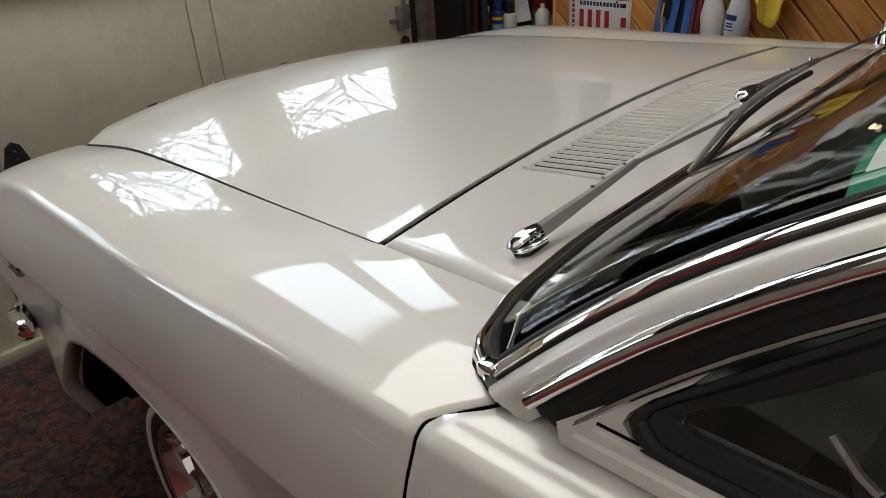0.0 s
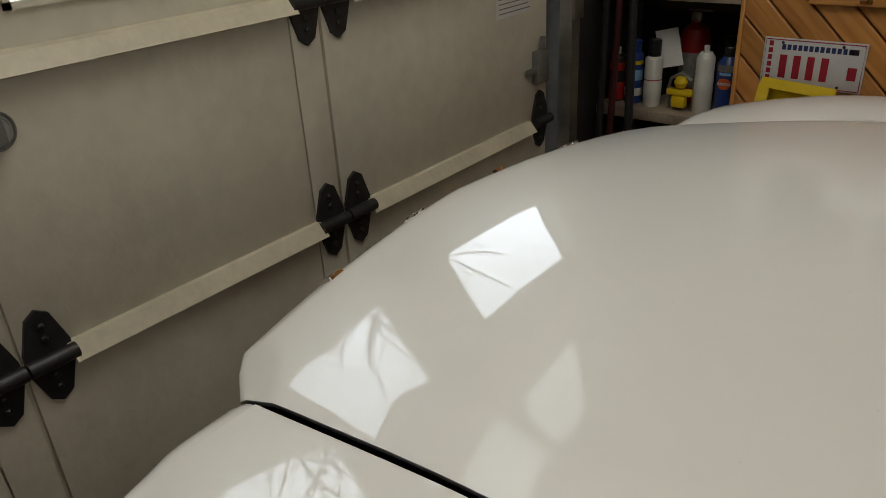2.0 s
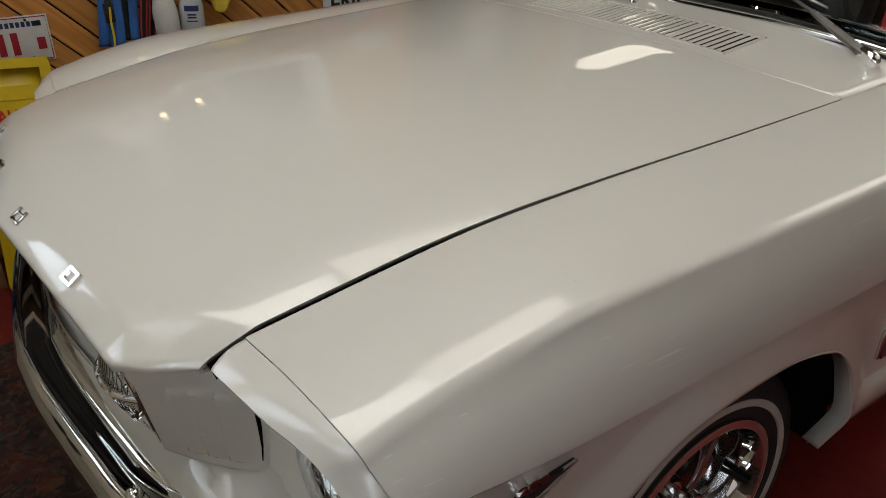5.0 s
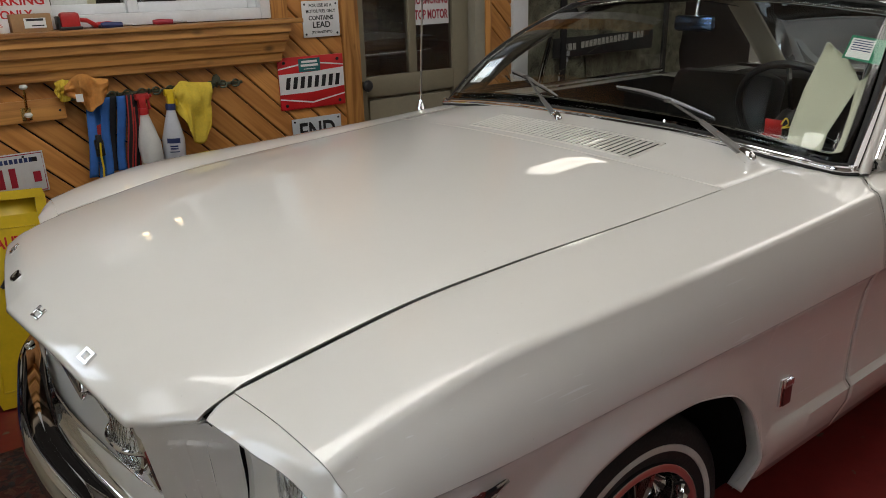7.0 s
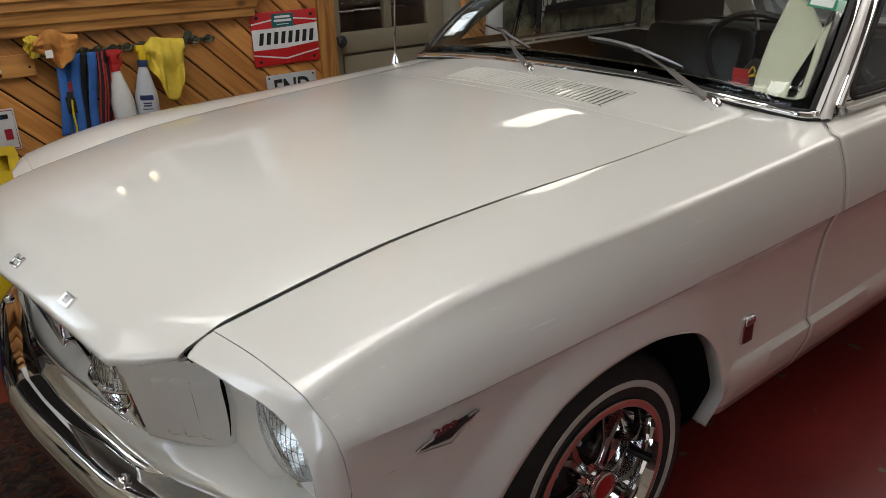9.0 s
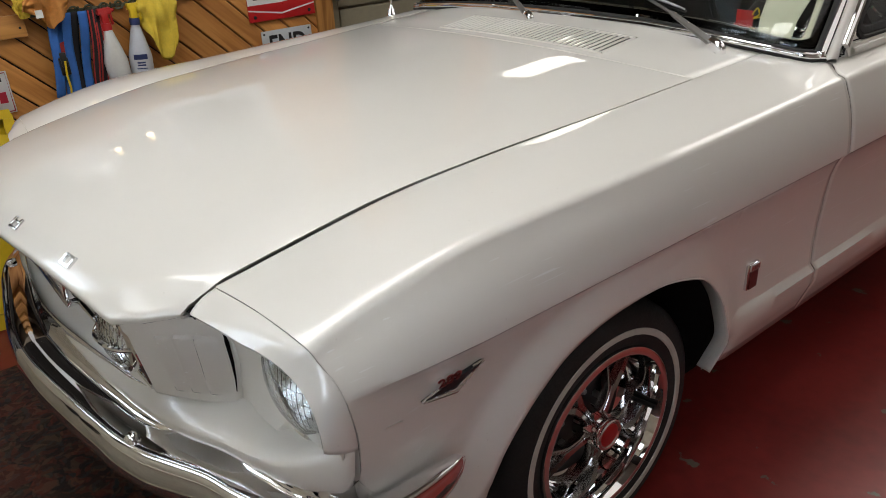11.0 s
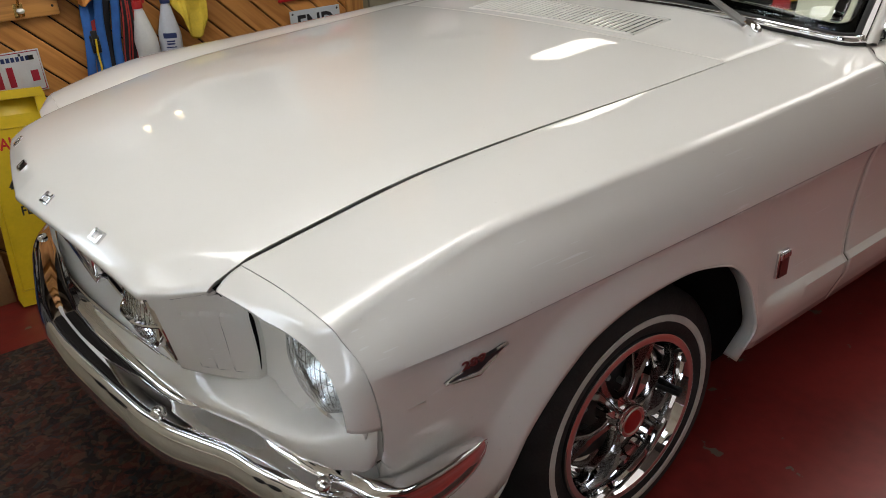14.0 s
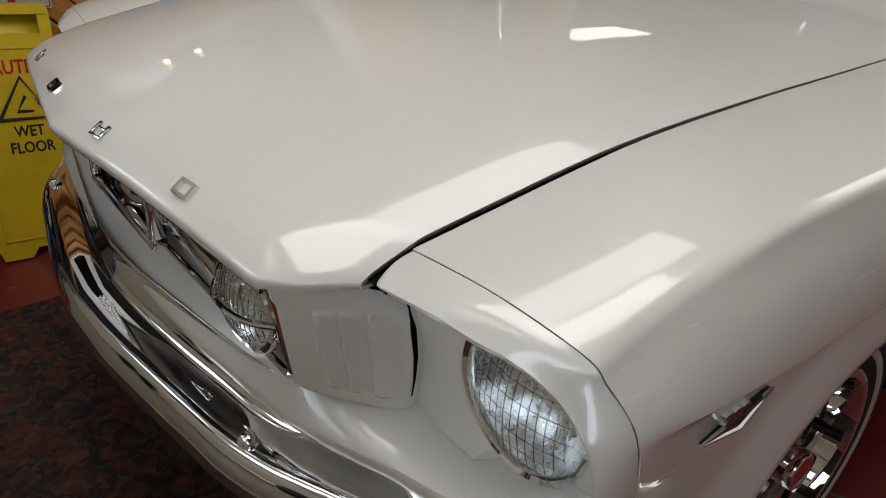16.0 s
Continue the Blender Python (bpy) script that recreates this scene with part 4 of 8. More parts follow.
def hood_front(u):
    """Front edge in plan, from the middle (0) to the corner (1)."""
    k = [0, 0.18, 0.55, 0.86, 0.93, 1]
    return interp(u, k, FRONT_X), interp(u, k, FRONT_Y)


def hood_rear(y):
    return -0.447 + 0.024 * (1 - min(1.0, abs(y) / 0.63) ** 2)


def hood():
    us = [i / 44 for i in range(-44, 45)]
    rows = []
    for k in range(61):
        v = k / 60
        v = 1 - (1 - v) ** 1.5
        row = []
        for u in us:
            fx, fy = hood_front(abs(u))
            rx = hood_rear(abs(u) * 0.63)
            x = rx + (fx - rx) * v
            y0, y1 = abs(u) * (gap_y(-0.446) - 0.0028), fy - 0.0032
            y = (y0 + (y1 - y0) * v) * (1 if u >= 0 else -1)
            row.append((x, y, hood_z(x, y)))
        rows.append(row)
    # front lip: rolls over, drops and turns back under
    last = rows[-1]
    for dx, dz in ((0.0015, -0.002), (0.002, -0.006), (0.001, -0.010), (-0.003, -0.012), (-0.012, -0.012), (-0.05, -0.006)):
        row = []
        for u, (x, y, z) in zip(us, last):
            w = 1 - max(0, (abs(u) - 0.86) / 0.14) ** 1.0 * 0.45
            row.append((x + dx, y * (1 - max(0, -dx) * 0.2), z + dz * w))
        rows.append(row)
    # rear edge folds down
    first = rows[0]
    rows.insert(0, [(x + 0.001, y, z - 0.006) for x, y, z in first])
    # side edges fold down into the gap
    rows = [[(r[0][0], r[0][1] + 0.002, r[0][2] - 0.006), *r, (r[-1][0], r[-1][1] - 0.002, r[-1][2] - 0.006)] for r in rows]
    bm = grid(rows, flip=True)
    for e in bm.edges:
        if len(e.link_faces) == 2 and e.calc_face_angle() > 0.17:
            e.smooth = False
    return thick(piece("hood", bm, PAINT, car), 0.002, 1.0)


HOOD = hood()
# black sheets under the joints round the hood, in place of the gaps' shade
for s in (1, -1):
    piece("joint_shade", grid([[(x, s * (gap_y(x) + d), interp(x, GX, GZ) - 0.015) for d in (-0.026, 0.026)] for x in np.linspace(-0.75, 0.722, 24)]), SHADEBLACK, car)
piece("joint_shade", grid([[(hood_rear(y) + d, y, hood_z(-0.449, y) - 0.030) for d in (-0.03, 0.03)] for y in np.linspace(-0.64, 0.64, 24)]), SHADEBLACK, car)

# outer panels: the line where the wing meets its front extension
SEAM = [(0.677, 0.590, 0.866), (0.666, 0.700, 0.869), (0.654, 0.806, 0.857), (0.646, 0.829, 0.836), (0.636, 0.850, 0.810), (0.632, 0.862, 0.784), (0.625, 0.864, 0.738), (0.622, 0.862, 0.700), (0.620, 0.856, 0.66), (0.612, 0.835, 0.62), (0.604, 0.812, 0.58), (0.600, 0.80, 0.53)]
RIDGE_X = [-3.2, -2.0, -0.80, -0.552, -0.303, -0.078, 0.139, 0.321, 0.466, 0.568, 0.66]
RIDGE_Z = [0.955, 0.965, 0.955, 0.946, 0.938, 0.931, 0.925, 0.919, 0.909, 0.894, 0.862]
RIDGE_X, RIDGE_Z = dense(RIDGE_X, RIDGE_Z)
SIDE_Z = [0.24, 0.30, 0.36, 0.43, 0.455, 0.52, 0.60, 0.67, 0.72, 0.762, 0.773, 0.784, 0.80, 0.86, 0.90, 0.925]
SIDE_Y = [0.760, 0.786, 0.808, 0.834, 0.838, 0.833, 0.834, 0.839, 0.845, 0.8560, 0.8640, 0.8765, 0.8775, 0.870, 0.856, 0.842]
DOWN = (0.012, 0.035, 0.07, 0.14, 0.21, 0.28, 0.35, 0.42, 0.49, 0.56, 0.61, 0.642, 0.651, 0.660, 0.669, 0.70, 0.78, 0.86, 0.93, 1.0)
ARCH_X = [-0.335, -0.332, -0.322, -0.300, -0.265, -0.22, -0.17, -0.07, 0.02, 0.10, 0.17, 0.23, 0.33, 0.40, 0.445, 0.475]
ARCH_Z = [0.336, 0.42, 0.478, 0.540, 0.592, 0.634, 0.660, 0.688, 0.694, 0.688, 0.670, 0.640, 0.550, 0.455, 0.37, 0.30]

ARCH = smooth_curve([(x, 0, z) for x, z in zip(ARCH_X, ARCH_Z)], 90)
ARCH_X, ARCH_Z = [p[0] for p in ARCH], [p[2] for p in ARCH]


def low_edge(x, rear=False):
    if rear or x < -0.335 or x > 0.475:
        return 0.333
    return max(0.333, interp(x, ARCH_X, ARCH_Z))


def arch_distance(x, z):
    best = 9.0
    for a, b, c, d in zip(ARCH_X, ARCH_Z, ARCH_X[1:], ARCH_Z[1:]):
        ux, uz = c - a, d - b
        t = max(0.0, min(1.0, ((x - a) * ux + (z - b) * uz) / (ux * ux + uz * uz)))
        best = min(best, math.hypot(x - a - t * ux, z - b - t * uz))
    return best


def side_section(x, wheel=True, gap=None):
    """Points of the outer skin at x, from the inner top edge down to the bottom edge."""
    zr = interp(x, RIDGE_X, RIDGE_Z)
    yg = gap_y(x) + interp(x, [-0.46, -0.44, 0.3, 0.7], [0.0004, 0.0030, 0.0034, 0.0055]) if gap is None else gap
    zg = interp(x, GX, GZ) if gap is None else zr + 0.008
    yr = 0.822 - 0.020 * ease((x + 0.3) / 0.95)
    pts = [(x, yg + 0.001, zg - 0.008)]
    for k in range(9):
        s = k / 8
        y = yg + (yr - yg) * s
        pts.append((x, y, zg + (zr - zg) * s + 0.007 * math.sin(math.pi * s)))
    # tight turn at the shoulder, then a flank that leans out to the crease
    p0, pc, p1, p2 = Vector((yr, zr)), Vector((yr + 0.0165, zr - 0.0015)), Vector((yr + 0.0205, zr - 0.017)), Vector((0.8768, 0.788))
    for k in range(1, 7):
        t = k / 6
        q = p0 * (1 - t) ** 2 + pc * 2 * t * (1 - t) + p1 * t * t
        pts.append((x, q.x, q.y))
    for k in range(1, 6):
        t = k / 5
        q = p1.lerp(p2, t)
        pts.append((x, q.x + 0.0075 * math.sin(math.pi * t**0.85), q.y))
    pts.append((x, 0.8765, 0.784))
    zb = low_edge(x, not wheel)
    for s in DOWN:
        z = 0.784 + (zb - 0.784) * s
        y = interp(z, SIDE_Z, SIDE_Y)
        # broad flare round the wheel opening
        if wheel and -0.46 < x < 0.56:
            d = arch_distance(x, z)
            y += interp(x, [-0.30, 0.05], [0.016, 0.024]) * ease(1 - d / 0.085) ** 0.75 * (ease((z - 0.33) / 0.14) if x < 0 else 1.0)
        # pressed line low along the flank, with the sill standing out beneath it
        if x < -0.36:
            y += 0.012 * ease((0.489 + 0.02 * min(0.0, x + 0.45) - z) / 0.012) * ease((-0.36 - x) / 0.06)
        pts.append((x, y, z))
    return pts


def seam_section(k):
    c = smooth_curve(SEAM, 200)
    # same spread of stations as the sections behind
    out = []
    marks = [0.0] + [i / 8 * 0.37 for i in range(9)] + [0.37 + i / 12 * 0.163 for i in range(1, 13)] + [0.533 + 0.467 * s for s in DOWN]
    # the ridge sits at the third knot and the crease at the fifth
    for m in marks:
        out.append(c[min(199, int(round(m * 199)))])
    return out


def joint_x(y):
    """Rear edge of the wing: straight up the flank, then back to the foot of the pillar."""
    return interp(y, [0.64, 0.70, 0.735, 0.768, 0.777, 0.792, 0.812, 0.825], [-0.742, -0.744, -0.760, -0.777, -0.775, -0.762, -0.733, -0.727])


def fender_rows():
    xs = sorted({*np.linspace(-0.742, 0.44, 80).round(4), -0.337, -0.3345, -0.333, -0.331, -0.328, -0.323, -0.317, -0.308, -0.298, -0.285, *np.linspace(0.44, 0.61, 14).round(4)})
    front = seam_section(0)
    rows = []
    for x in xs:
        base = side_section(x)
        if x < -0.58:
            w = ease((-0.58 - x) / 0.162)
            base = [side_section(x + w * (joint_x(p[1]) + 0.742))[i] for i, p in enumerate(base)]
        w = max(0.0, min(1.0, (x - 0.36) / (0.61 - 0.36)))
        w = w * w * w * (w * (6 * w - 15) + 10)
        row = []
        for p, q in zip(base, front):
            row.append(tuple(a + (b - a) * w for a, b in zip(p, q)) if w else p)
        rows.append(row)
    return rows


ROWS = fender_rows()
FENDER_ME = mesh_of("fender", grid(ROWS, flip=False), PAINT)
FL = thick(piece_mesh("fender", FENDER_ME, car), 0.002, -1)
thick(piece_mesh("fender", mirror_y(FENDER_ME, "fender"), car), 0.002, -1)

EDGE = [(0.719, 0.588, 0.843), (0.709, 0.672, 0.850), (0.700, 0.718, 0.846), (0.690, 0.757, 0.843), (0.680, 0.795, 0.832), (0.672, 0.822, 0.812), (0.669, 0.846, 0.785), (0.668, 0.858, 0.752), (0.668, 0.861, 0.718)]


def extension():
    """Headlamp hood at the front of the wing, rolled in towards the lamp."""
    k = 40
    a = smooth_curve(SEAM[:8], k)
    a = [(p[0] + 0.0008, p[1], p[2]) for p in a]
    b = smooth_curve(EDGE, k)
    rows = []
    for p, q in zip(a, b):
        P, Q = Vector(p), Vector(q)
        c = Vector((0.66, 0.715, 0.75))
        out = (Q - c)
        out.x = 0
        out.normalize()
        row = [P - 0.012 * out, P]
        for s in (0.25, 0.5, 0.75):
            row.append(P.lerp(Q, s) + out * 0.0035 * math.sin(math.pi * s))
        row += [Q, Q + Vector((0.004, 0, 0)) - out * 0.004, Q + Vector((0.002, 0, 0)) - out * 0.010, Q - Vector((0.02, 0, 0)) - out * 0.016, Q - Vector((0.07, 0, 0)) - out * 0.024]
        rows.append([tuple(v) for v in row])
    return mesh_of("headlamp_hood", grid(rows, flip=False), PAINT)


for q in (1, -1):
    # returns at the foot of the brow and of the wing
    foot = [(0.6225, 0.862, 0.700), (0.645, 0.862, 0.709), (0.668, 0.861, 0.718)]
    piece("brow_return", grid([[(x, q * y, z) for x, y, z in foot], [(x, q * (y - 0.06), z - 0.004) for x, y, z in foot]]), PAINT, car)
    low = smooth_curve(SEAM[6:], 16)
    piece("wing_return", grid([[(x + 0.0005, q * y, z) for x, y, z in low], [(x + 0.002, q * (y - 0.05), z) for x, y, z in low]]), PAINT, car)
EXT = extension()
thick(piece_mesh("headlamp_hood", EXT, car), 0.002, -1)
thick(piece_mesh("headlamp_hood", mirror_y(EXT, "headlamp_hood"), car), 0.002, -1)


def front_panels():
    # wall round the lamp, with a hole for it
    c = Vector((0.640, 0.736, 0.757))
    rows = []
    n = 48
    for r in range(6):
        row = []
        for i in range(n):
            a = 2 * math.pi * i / n
            inner = Vector((c.x + 0.004, c.y + 0.088 * math.cos(a), c.z + 0.088 * math.sin(a)))
            y = 0.580 if math.cos(a) < 0 else 0.858
            ty = abs((y - c.y) / math.cos(a)) if abs(math.cos(a)) > 1e-6 else 9
            z = 0.640 if math.sin(a) < 0 else 0.862
            tz = abs((z - c.z) / math.sin(a)) if abs(math.sin(a)) > 1e-6 else 9
            t = min(ty, tz)
            if math.cos(a) > 0:
                # stays inside the rounded brow
                h = 0.088 if math.sin(a) > 0 else 0.125
                t = min(t, 1 / ((math.cos(a) / 0.120) ** 3 + (abs(math.sin(a)) / h) ** 3) ** (1 / 3))
            outer = Vector((0.640 + 0.040 * (math.cos(a) < -0.35), c.y + t * math.cos(a), c.z + t * math.sin(a)))
            s = r / 5
            row.append(tuple(inner.lerp(outer, s)))
        rows.append(row)
    rows.insert(0, [(x - 0.05, c.y + (y - c.y) * 0.96, c.z + (z - c.z) * 0.96) for x, y, z in rows[0]])
    lamp_wall = mesh_of("lamp_surround", grid(rows, closed=True, flip=True), PAINT)
    # gilled panel between grille and lamp
    rows = []
    for i in range(61):
        s = i / 60
        row = []
        for j in range(41):
            t = j / 40
            top = Vector((0.803 - 0.078 * s - 0.037 * s * s, 0.509 + 0.074 * s, 0.824 + 0.012 * s - 0.026 * s**4))
            bot = Vector((0.776 - 0.070 * s - 0.020 * s * s, 0.505 + 0.088 * s, 0.682 - 0.022 * s))
            p = bot.lerp(top, t)
            # three pressed steps with rounded ends
            g = 0.0
            for gc in (0.40, 0.60, 0.80):
                d = s - gc + 0.02 * math.sin(math.pi * t)
                if -0.025 < d < 0.19 and 0.10 < t < 0.80:
                    g = max(g, min(1.0, (d + 0.025) / 0.025) * (0.19 - d) / 0.19 * min(1.0, (t - 0.10) / 0.05, (0.80 - t) / 0.03))
            p += Vector((0.35, 0.35, 0)).normalized() * 0.0085 * g
            p += Vector((-0.4, 1.0, 0)) * 0.010 * s**4 * math.sin(math.pi * t**1.3)
            row.append(tuple(p))
        rows.append(row)
    # the edge turns back towards the lamp
    for back, out in ((0.003, 0.0015), (0.010, 0.002), (0.030, 0.004)):
        rows.append([(x - back, y + out, z) for x, y, z in rows[60]])
    gill = mesh_of("gill_panel", grid(rows, flip=False), PAINT)
    return lamp_wall, gill


for me in front_panels():
    thick(piece_mesh(me.name.split(".")[0], me, car), 0.002, -1)
    thick(piece_mesh(me.name.split(".")[0], mirror_y(me, me.name.split(".")[0]), car), 0.002, -1)

# black tubes along the panel edge for the shade in the slot
for q in (1, -1):
    piece("slot_shade", tube([(0.682, q * 0.588, 0.806), (0.680, q * 0.598, 0.775), (0.680, q * 0.604, 0.742), (0.680, q * 0.603, 0.710), (0.681, q * 0.600, 0.685)], [0.0020, 0.0034, 0.0026, 0.0014, 0.0008], 6), SHADEBLACK, car)

BUMP_Y = [0, 0.12, 0.26, 0.36, 0.43, 0.50, 0.56, 0.62, 0.68, 0.74, 0.787, 0.83, 0.862, 0.880, 0.885, 0.880, 0.868]
BUMP_X = [0.884, 0.876, 0.857, 0.841, 0.829, 0.808, 0.780, 0.757, 0.747, 0.727, 0.701, 0.660, 0.61, 0.56, 0.51, 0.47, 0.442]
BUMP_Z = [0.0, 0, 0, 0, 0, 0, 0, 0, -0.002, -0.005, -0.009, -0.013, -0.010, 0.002, 0.014, 0.021, 0.026]


def stone_shield():
    """White panel between the grille opening and the bumper."""
    ys = [0, 0.15, 0.3, 0.425, 0.50, 0.565, 0.635, 0.70, 0.755, 0.80, 0.860]
    rear = [0.772, 0.768, 0.762, 0.754, 0.742, 0.700, 0.655, 0.645, 0.640, 0.634, 0.622]
    rz = [0.672, 0.672, 0.674, 0.676, 0.678, 0.670, 0.656, 0.652, 0.662, 0.684, 0.706]
    mid = [0.826, 0.823, 0.814, 0.798, 0.784, 0.766, 0.736, 0.718, 0.700, 0.677, 0.624]
    mz = [0.642, 0.642, 0.642, 0.642, 0.642, 0.642, 0.643, 0.646, 0.653, 0.668, 0.688]
    low = [0.822, 0.819, 0.810, 0.794, 0.780, 0.760, 0.731, 0.714, 0.698, 0.678, 0.624]
    rows, val = [], []
    for y in np.linspace(-0.857, 0.857, 151):
        a = abs(y)
        R = Vector((interp(a, ys, rear), y, interp(a, ys, rz)))
        M = Vector((interp(a, ys, mid), y, interp(a, ys, mz)))
        L = Vector((interp(a, ys, low), y, interp(a, [0.6, 0.75, 0.86], [0.616, 0.616, 0.622])))
        row = [R - Vector((0.022 if abs(y) < 0.50 else 0.08, 0, 0.004)), R - Vector((0.010, 0, -0.003))]
        for s in (0, 0.35, 0.7, 0.9):
            row.append(R.lerp(M, s) + Vector((0, 0, 0.003 * math.sin(math.pi * s))))
        for s in (0.0, 0.15, 0.4, 0.7, 0.92):
            row.append(M.lerp(L, s) + Vector((0.003, 0, -0.001)) * math.sin(math.pi * s) + Vector((0, 0, -0.003 if s == 0 else 0)))
        # rolled lower edge, then a recessed valance
        row += [L + Vector((-0.004, 0, -0.002)), L + Vector((-0.030, 0, 0.0))]
        L.y = math.copysign(min(abs(L.y), 0.800), L.y)
        val.append([tuple(L + Vector(q)) for q in ((-0.024, 0, 0.001), (-0.028, 0, -0.006), (-0.030, 0, -0.05), (-0.034, 0, -0.12), (-0.09, 0, -0.22))])
        for p in row:
            p.y = math.copysign(min(abs(p.y), interp(p.z, [0.56, 0.62, 0.66, 0.70], [0.812, 0.836, 0.857, 0.862])), p.y)
        rows.append([tuple(p) for p in row])
    thick(piece("front_valance", grid(val, flip=True), PAINT, car, "white painted valance behind the bumper"), 0.002, -1)
    return thick(piece("stone_shield", grid(rows, flip=True), PAINT, car), 0.002, -1)


stone_shield()


def bumper():
    """Chrome blade with a raised upper and lower bead, wrapped round the corners."""
    c = smooth_curve([(x + 0.019 * (1 - ease((y - 0.55) / 0.2)), y, z) for x, y, z in zip(BUMP_X, BUMP_Y, BUMP_Z)], 70)
    path = [(x, -y, z) for x, y, z in c[:0:-1]] + c
    prof = [(-0.046, 0.638), (-0.0475, 0.630), (-0.049, 0.621), (-0.050, 0.612), (-0.0495, 0.604), (-0.047, 0.597), (-0.042, 0.591), (-0.034, 0.5865), (-0.025, 0.584), (-0.016, 0.5825), (-0.008, 0.5805), (-0.001, 0.577), (0.005, 0.570), (0.0095, 0.559), (0.012, 0.545), (0.0125, 0.529), (0.010, 0.514), (0.003, 0.504), (-0.010, 0.498), (-0.030, 0.494)]
    # at the wrapped ends: a smooth oval face between two beads
    tip = [(-0.030, 0.588), (-0.022, 0.5895), (-0.014, 0.5895), (-0.008, 0.589), (-0.003, 0.5885), (0.001, 0.587), (0.003, 0.5845), (0.0035, 0.5815), (0.002, 0.579), (0.0015, 0.576), (0.003, 0.571), (0.0045, 0.562), (0.0045, 0.552), (0.003, 0.542), (0.0, 0.533), (0.001, 0.529), (0.0025, 0.526), (0.001, 0.5225), (-0.006, 0.520), (-0.030, 0.519)]
    rows = []
    n = len(path)
    for i, p in enumerate(path):
        a, b = Vector(path[max(i - 1, 0)]), Vector(path[min(i + 1, n - 1)])
        d = (b - a)
        d.z = 0
        d.normalize()
        out = Vector((d.y, -d.x, 0))
        e = min(i, n - 1 - i) / 10
        shrink = 1.0 if e >= 1 else 0.12 + 0.88 * math.sqrt(max(0.0, 1 - (1 - e) ** 2))
        row = []
        wrap = interp(abs(p[1]), [0.72, 0.84], [1.0, 0.42])
        turn = 0.0 if abs(p[1]) < 0.8 else ease((0.69 - p[0]) / 0.10)
        lift = 0.62 * (1 - ease((abs(p[1]) - 0.50) / 0.20))
        for (dx, z), (ex, ez) in zip(prof, tip):
            zc = 0.555
            z += max(0.0, z - 0.600) * lift
            dx -= 0.019 * (1 - ease((abs(p[1]) - 0.55) / 0.2)) * ease((-0.012 - dx) / 0.030)
            if dx < -0.015 and z > 0.56:
                dx, z = -0.015 + (dx + 0.015) * wrap, 0.576 + (z - 0.576) * wrap
            dx, z = dx + (ex - dx) * turn, z + (ez - z) * turn
            row.append(tuple(Vector(p) * 1.0 + out * dx * shrink + Vector((0, 0, zc + (z - zc) * shrink))))
        rows.append(row)
    ob = thick(piece("front_bumper", grid(rows, flip=False), CHROME, car, "polished chrome blade bumper"), 0.003, -1)
    for y in (-0.458, 0.458, -0.787, 0.787):
        x = interp(abs(y), BUMP_Y, BUMP_X) - (0.008 if abs(y) > 0.6 else -0.008)
        ang = {0.458: 20, 0.787: 40}[abs(y)] * (1 if y > 0 else -1)
        m = Matrix.Translation((x - 0.006, y, 0.586)) @ Matrix.Rotation(radians(ang), 4, "Z") @ Matrix.Rotation(radians(24), 4, "Y")
        piece("bolt", lathe([(0.0125, -0.004), (0.0125, 0.001), (0.011, 0.004), (0.007, 0.0065), (0, 0.0075)], 24, m), CHROME, ob)
    return ob


bumper()


def grille():
    root = piece("grille", boxes(((0.728, -0.500, 0.655), (0.736, 0.500, 0.832))), GRILLEBLACK, car, "dark recessed grille")
    # fine mesh
    bm = bmesh.new()
    for i in range(9):
        z = 0.684 + 0.0155 * i
        box(bm, (0.746, -0.497, z - 0.002), (0.752, 0.497, z + 0.002))
    for i in range(49):
        y = -0.48 + 0.02 * i
        box(bm, (0.744, y - 0.0015, 0.67), (0.749, y + 0.0015, 0.825))
    piece("grille_mesh", bm, GRILLEBLACK, root)
    # bright surround
    for s in (1, -1):
        piece("grille_trim", tube([(0.800, s * 0.504, 0.818), (0.796, s * 0.507, 0.800), (0.777, s * 0.503, 0.700), (0.774, s * 0.492, 0.687)], 0.006, 8), CHROME, root)
    piece("grille_trim", tube([(hood_front(abs(u))[0] - 0.006, math.copysign(hood_front(abs(u))[1], u), hood_z(hood_front(abs(u))[0], hood_front(abs(u))[1]) - 0.017) for u in np.linspace(-0.85, 0.85, 61)], 0.0045, 8), CHROME, root)
    piece("grille_trim", tube([(0.784 - 0.018 * abs(y), y, 0.683) for y in np.linspace(-0.49, 0.49, 11)], 0.005, 8), CHROME, root)
    # bars to a plain central frame
    for s in (1, -1):
        piece("grille_bar", boxes(((0.770, min(s * 0.15, s * 0.40), 0.734), (0.794, max(s * 0.15, s * 0.40), 0.764)), bevel=0.006), CHROME, root)
    bm = bmesh.new()
    for lo, hi in (((-0.15, 0.700), (0.15, 0.716)), ((-0.15, 0.784), (0.15, 0.800)), ((-0.15, 0.716), (-0.134, 0.784)), ((0.134, 0.716), (0.15, 0.784))):
        box(bm, (0.790, lo[0], lo[1]), (0.814, hi[0], hi[1]), bevel=0.004)
    piece("grille_emblem", bm, CHROME, root)
    piece("grille_emblem", lathe([(0.0, 0.014), (0.035, 0.010), (0.045, 0)], 18, Matrix.Translation((0.796, 0, 0.75)) @ Matrix.Diagonal((1, 1.6, 0.7, 1)) @ Matrix.Rotation(radians(90), 4, "Y")), CHROME, root)
    return root


grille()


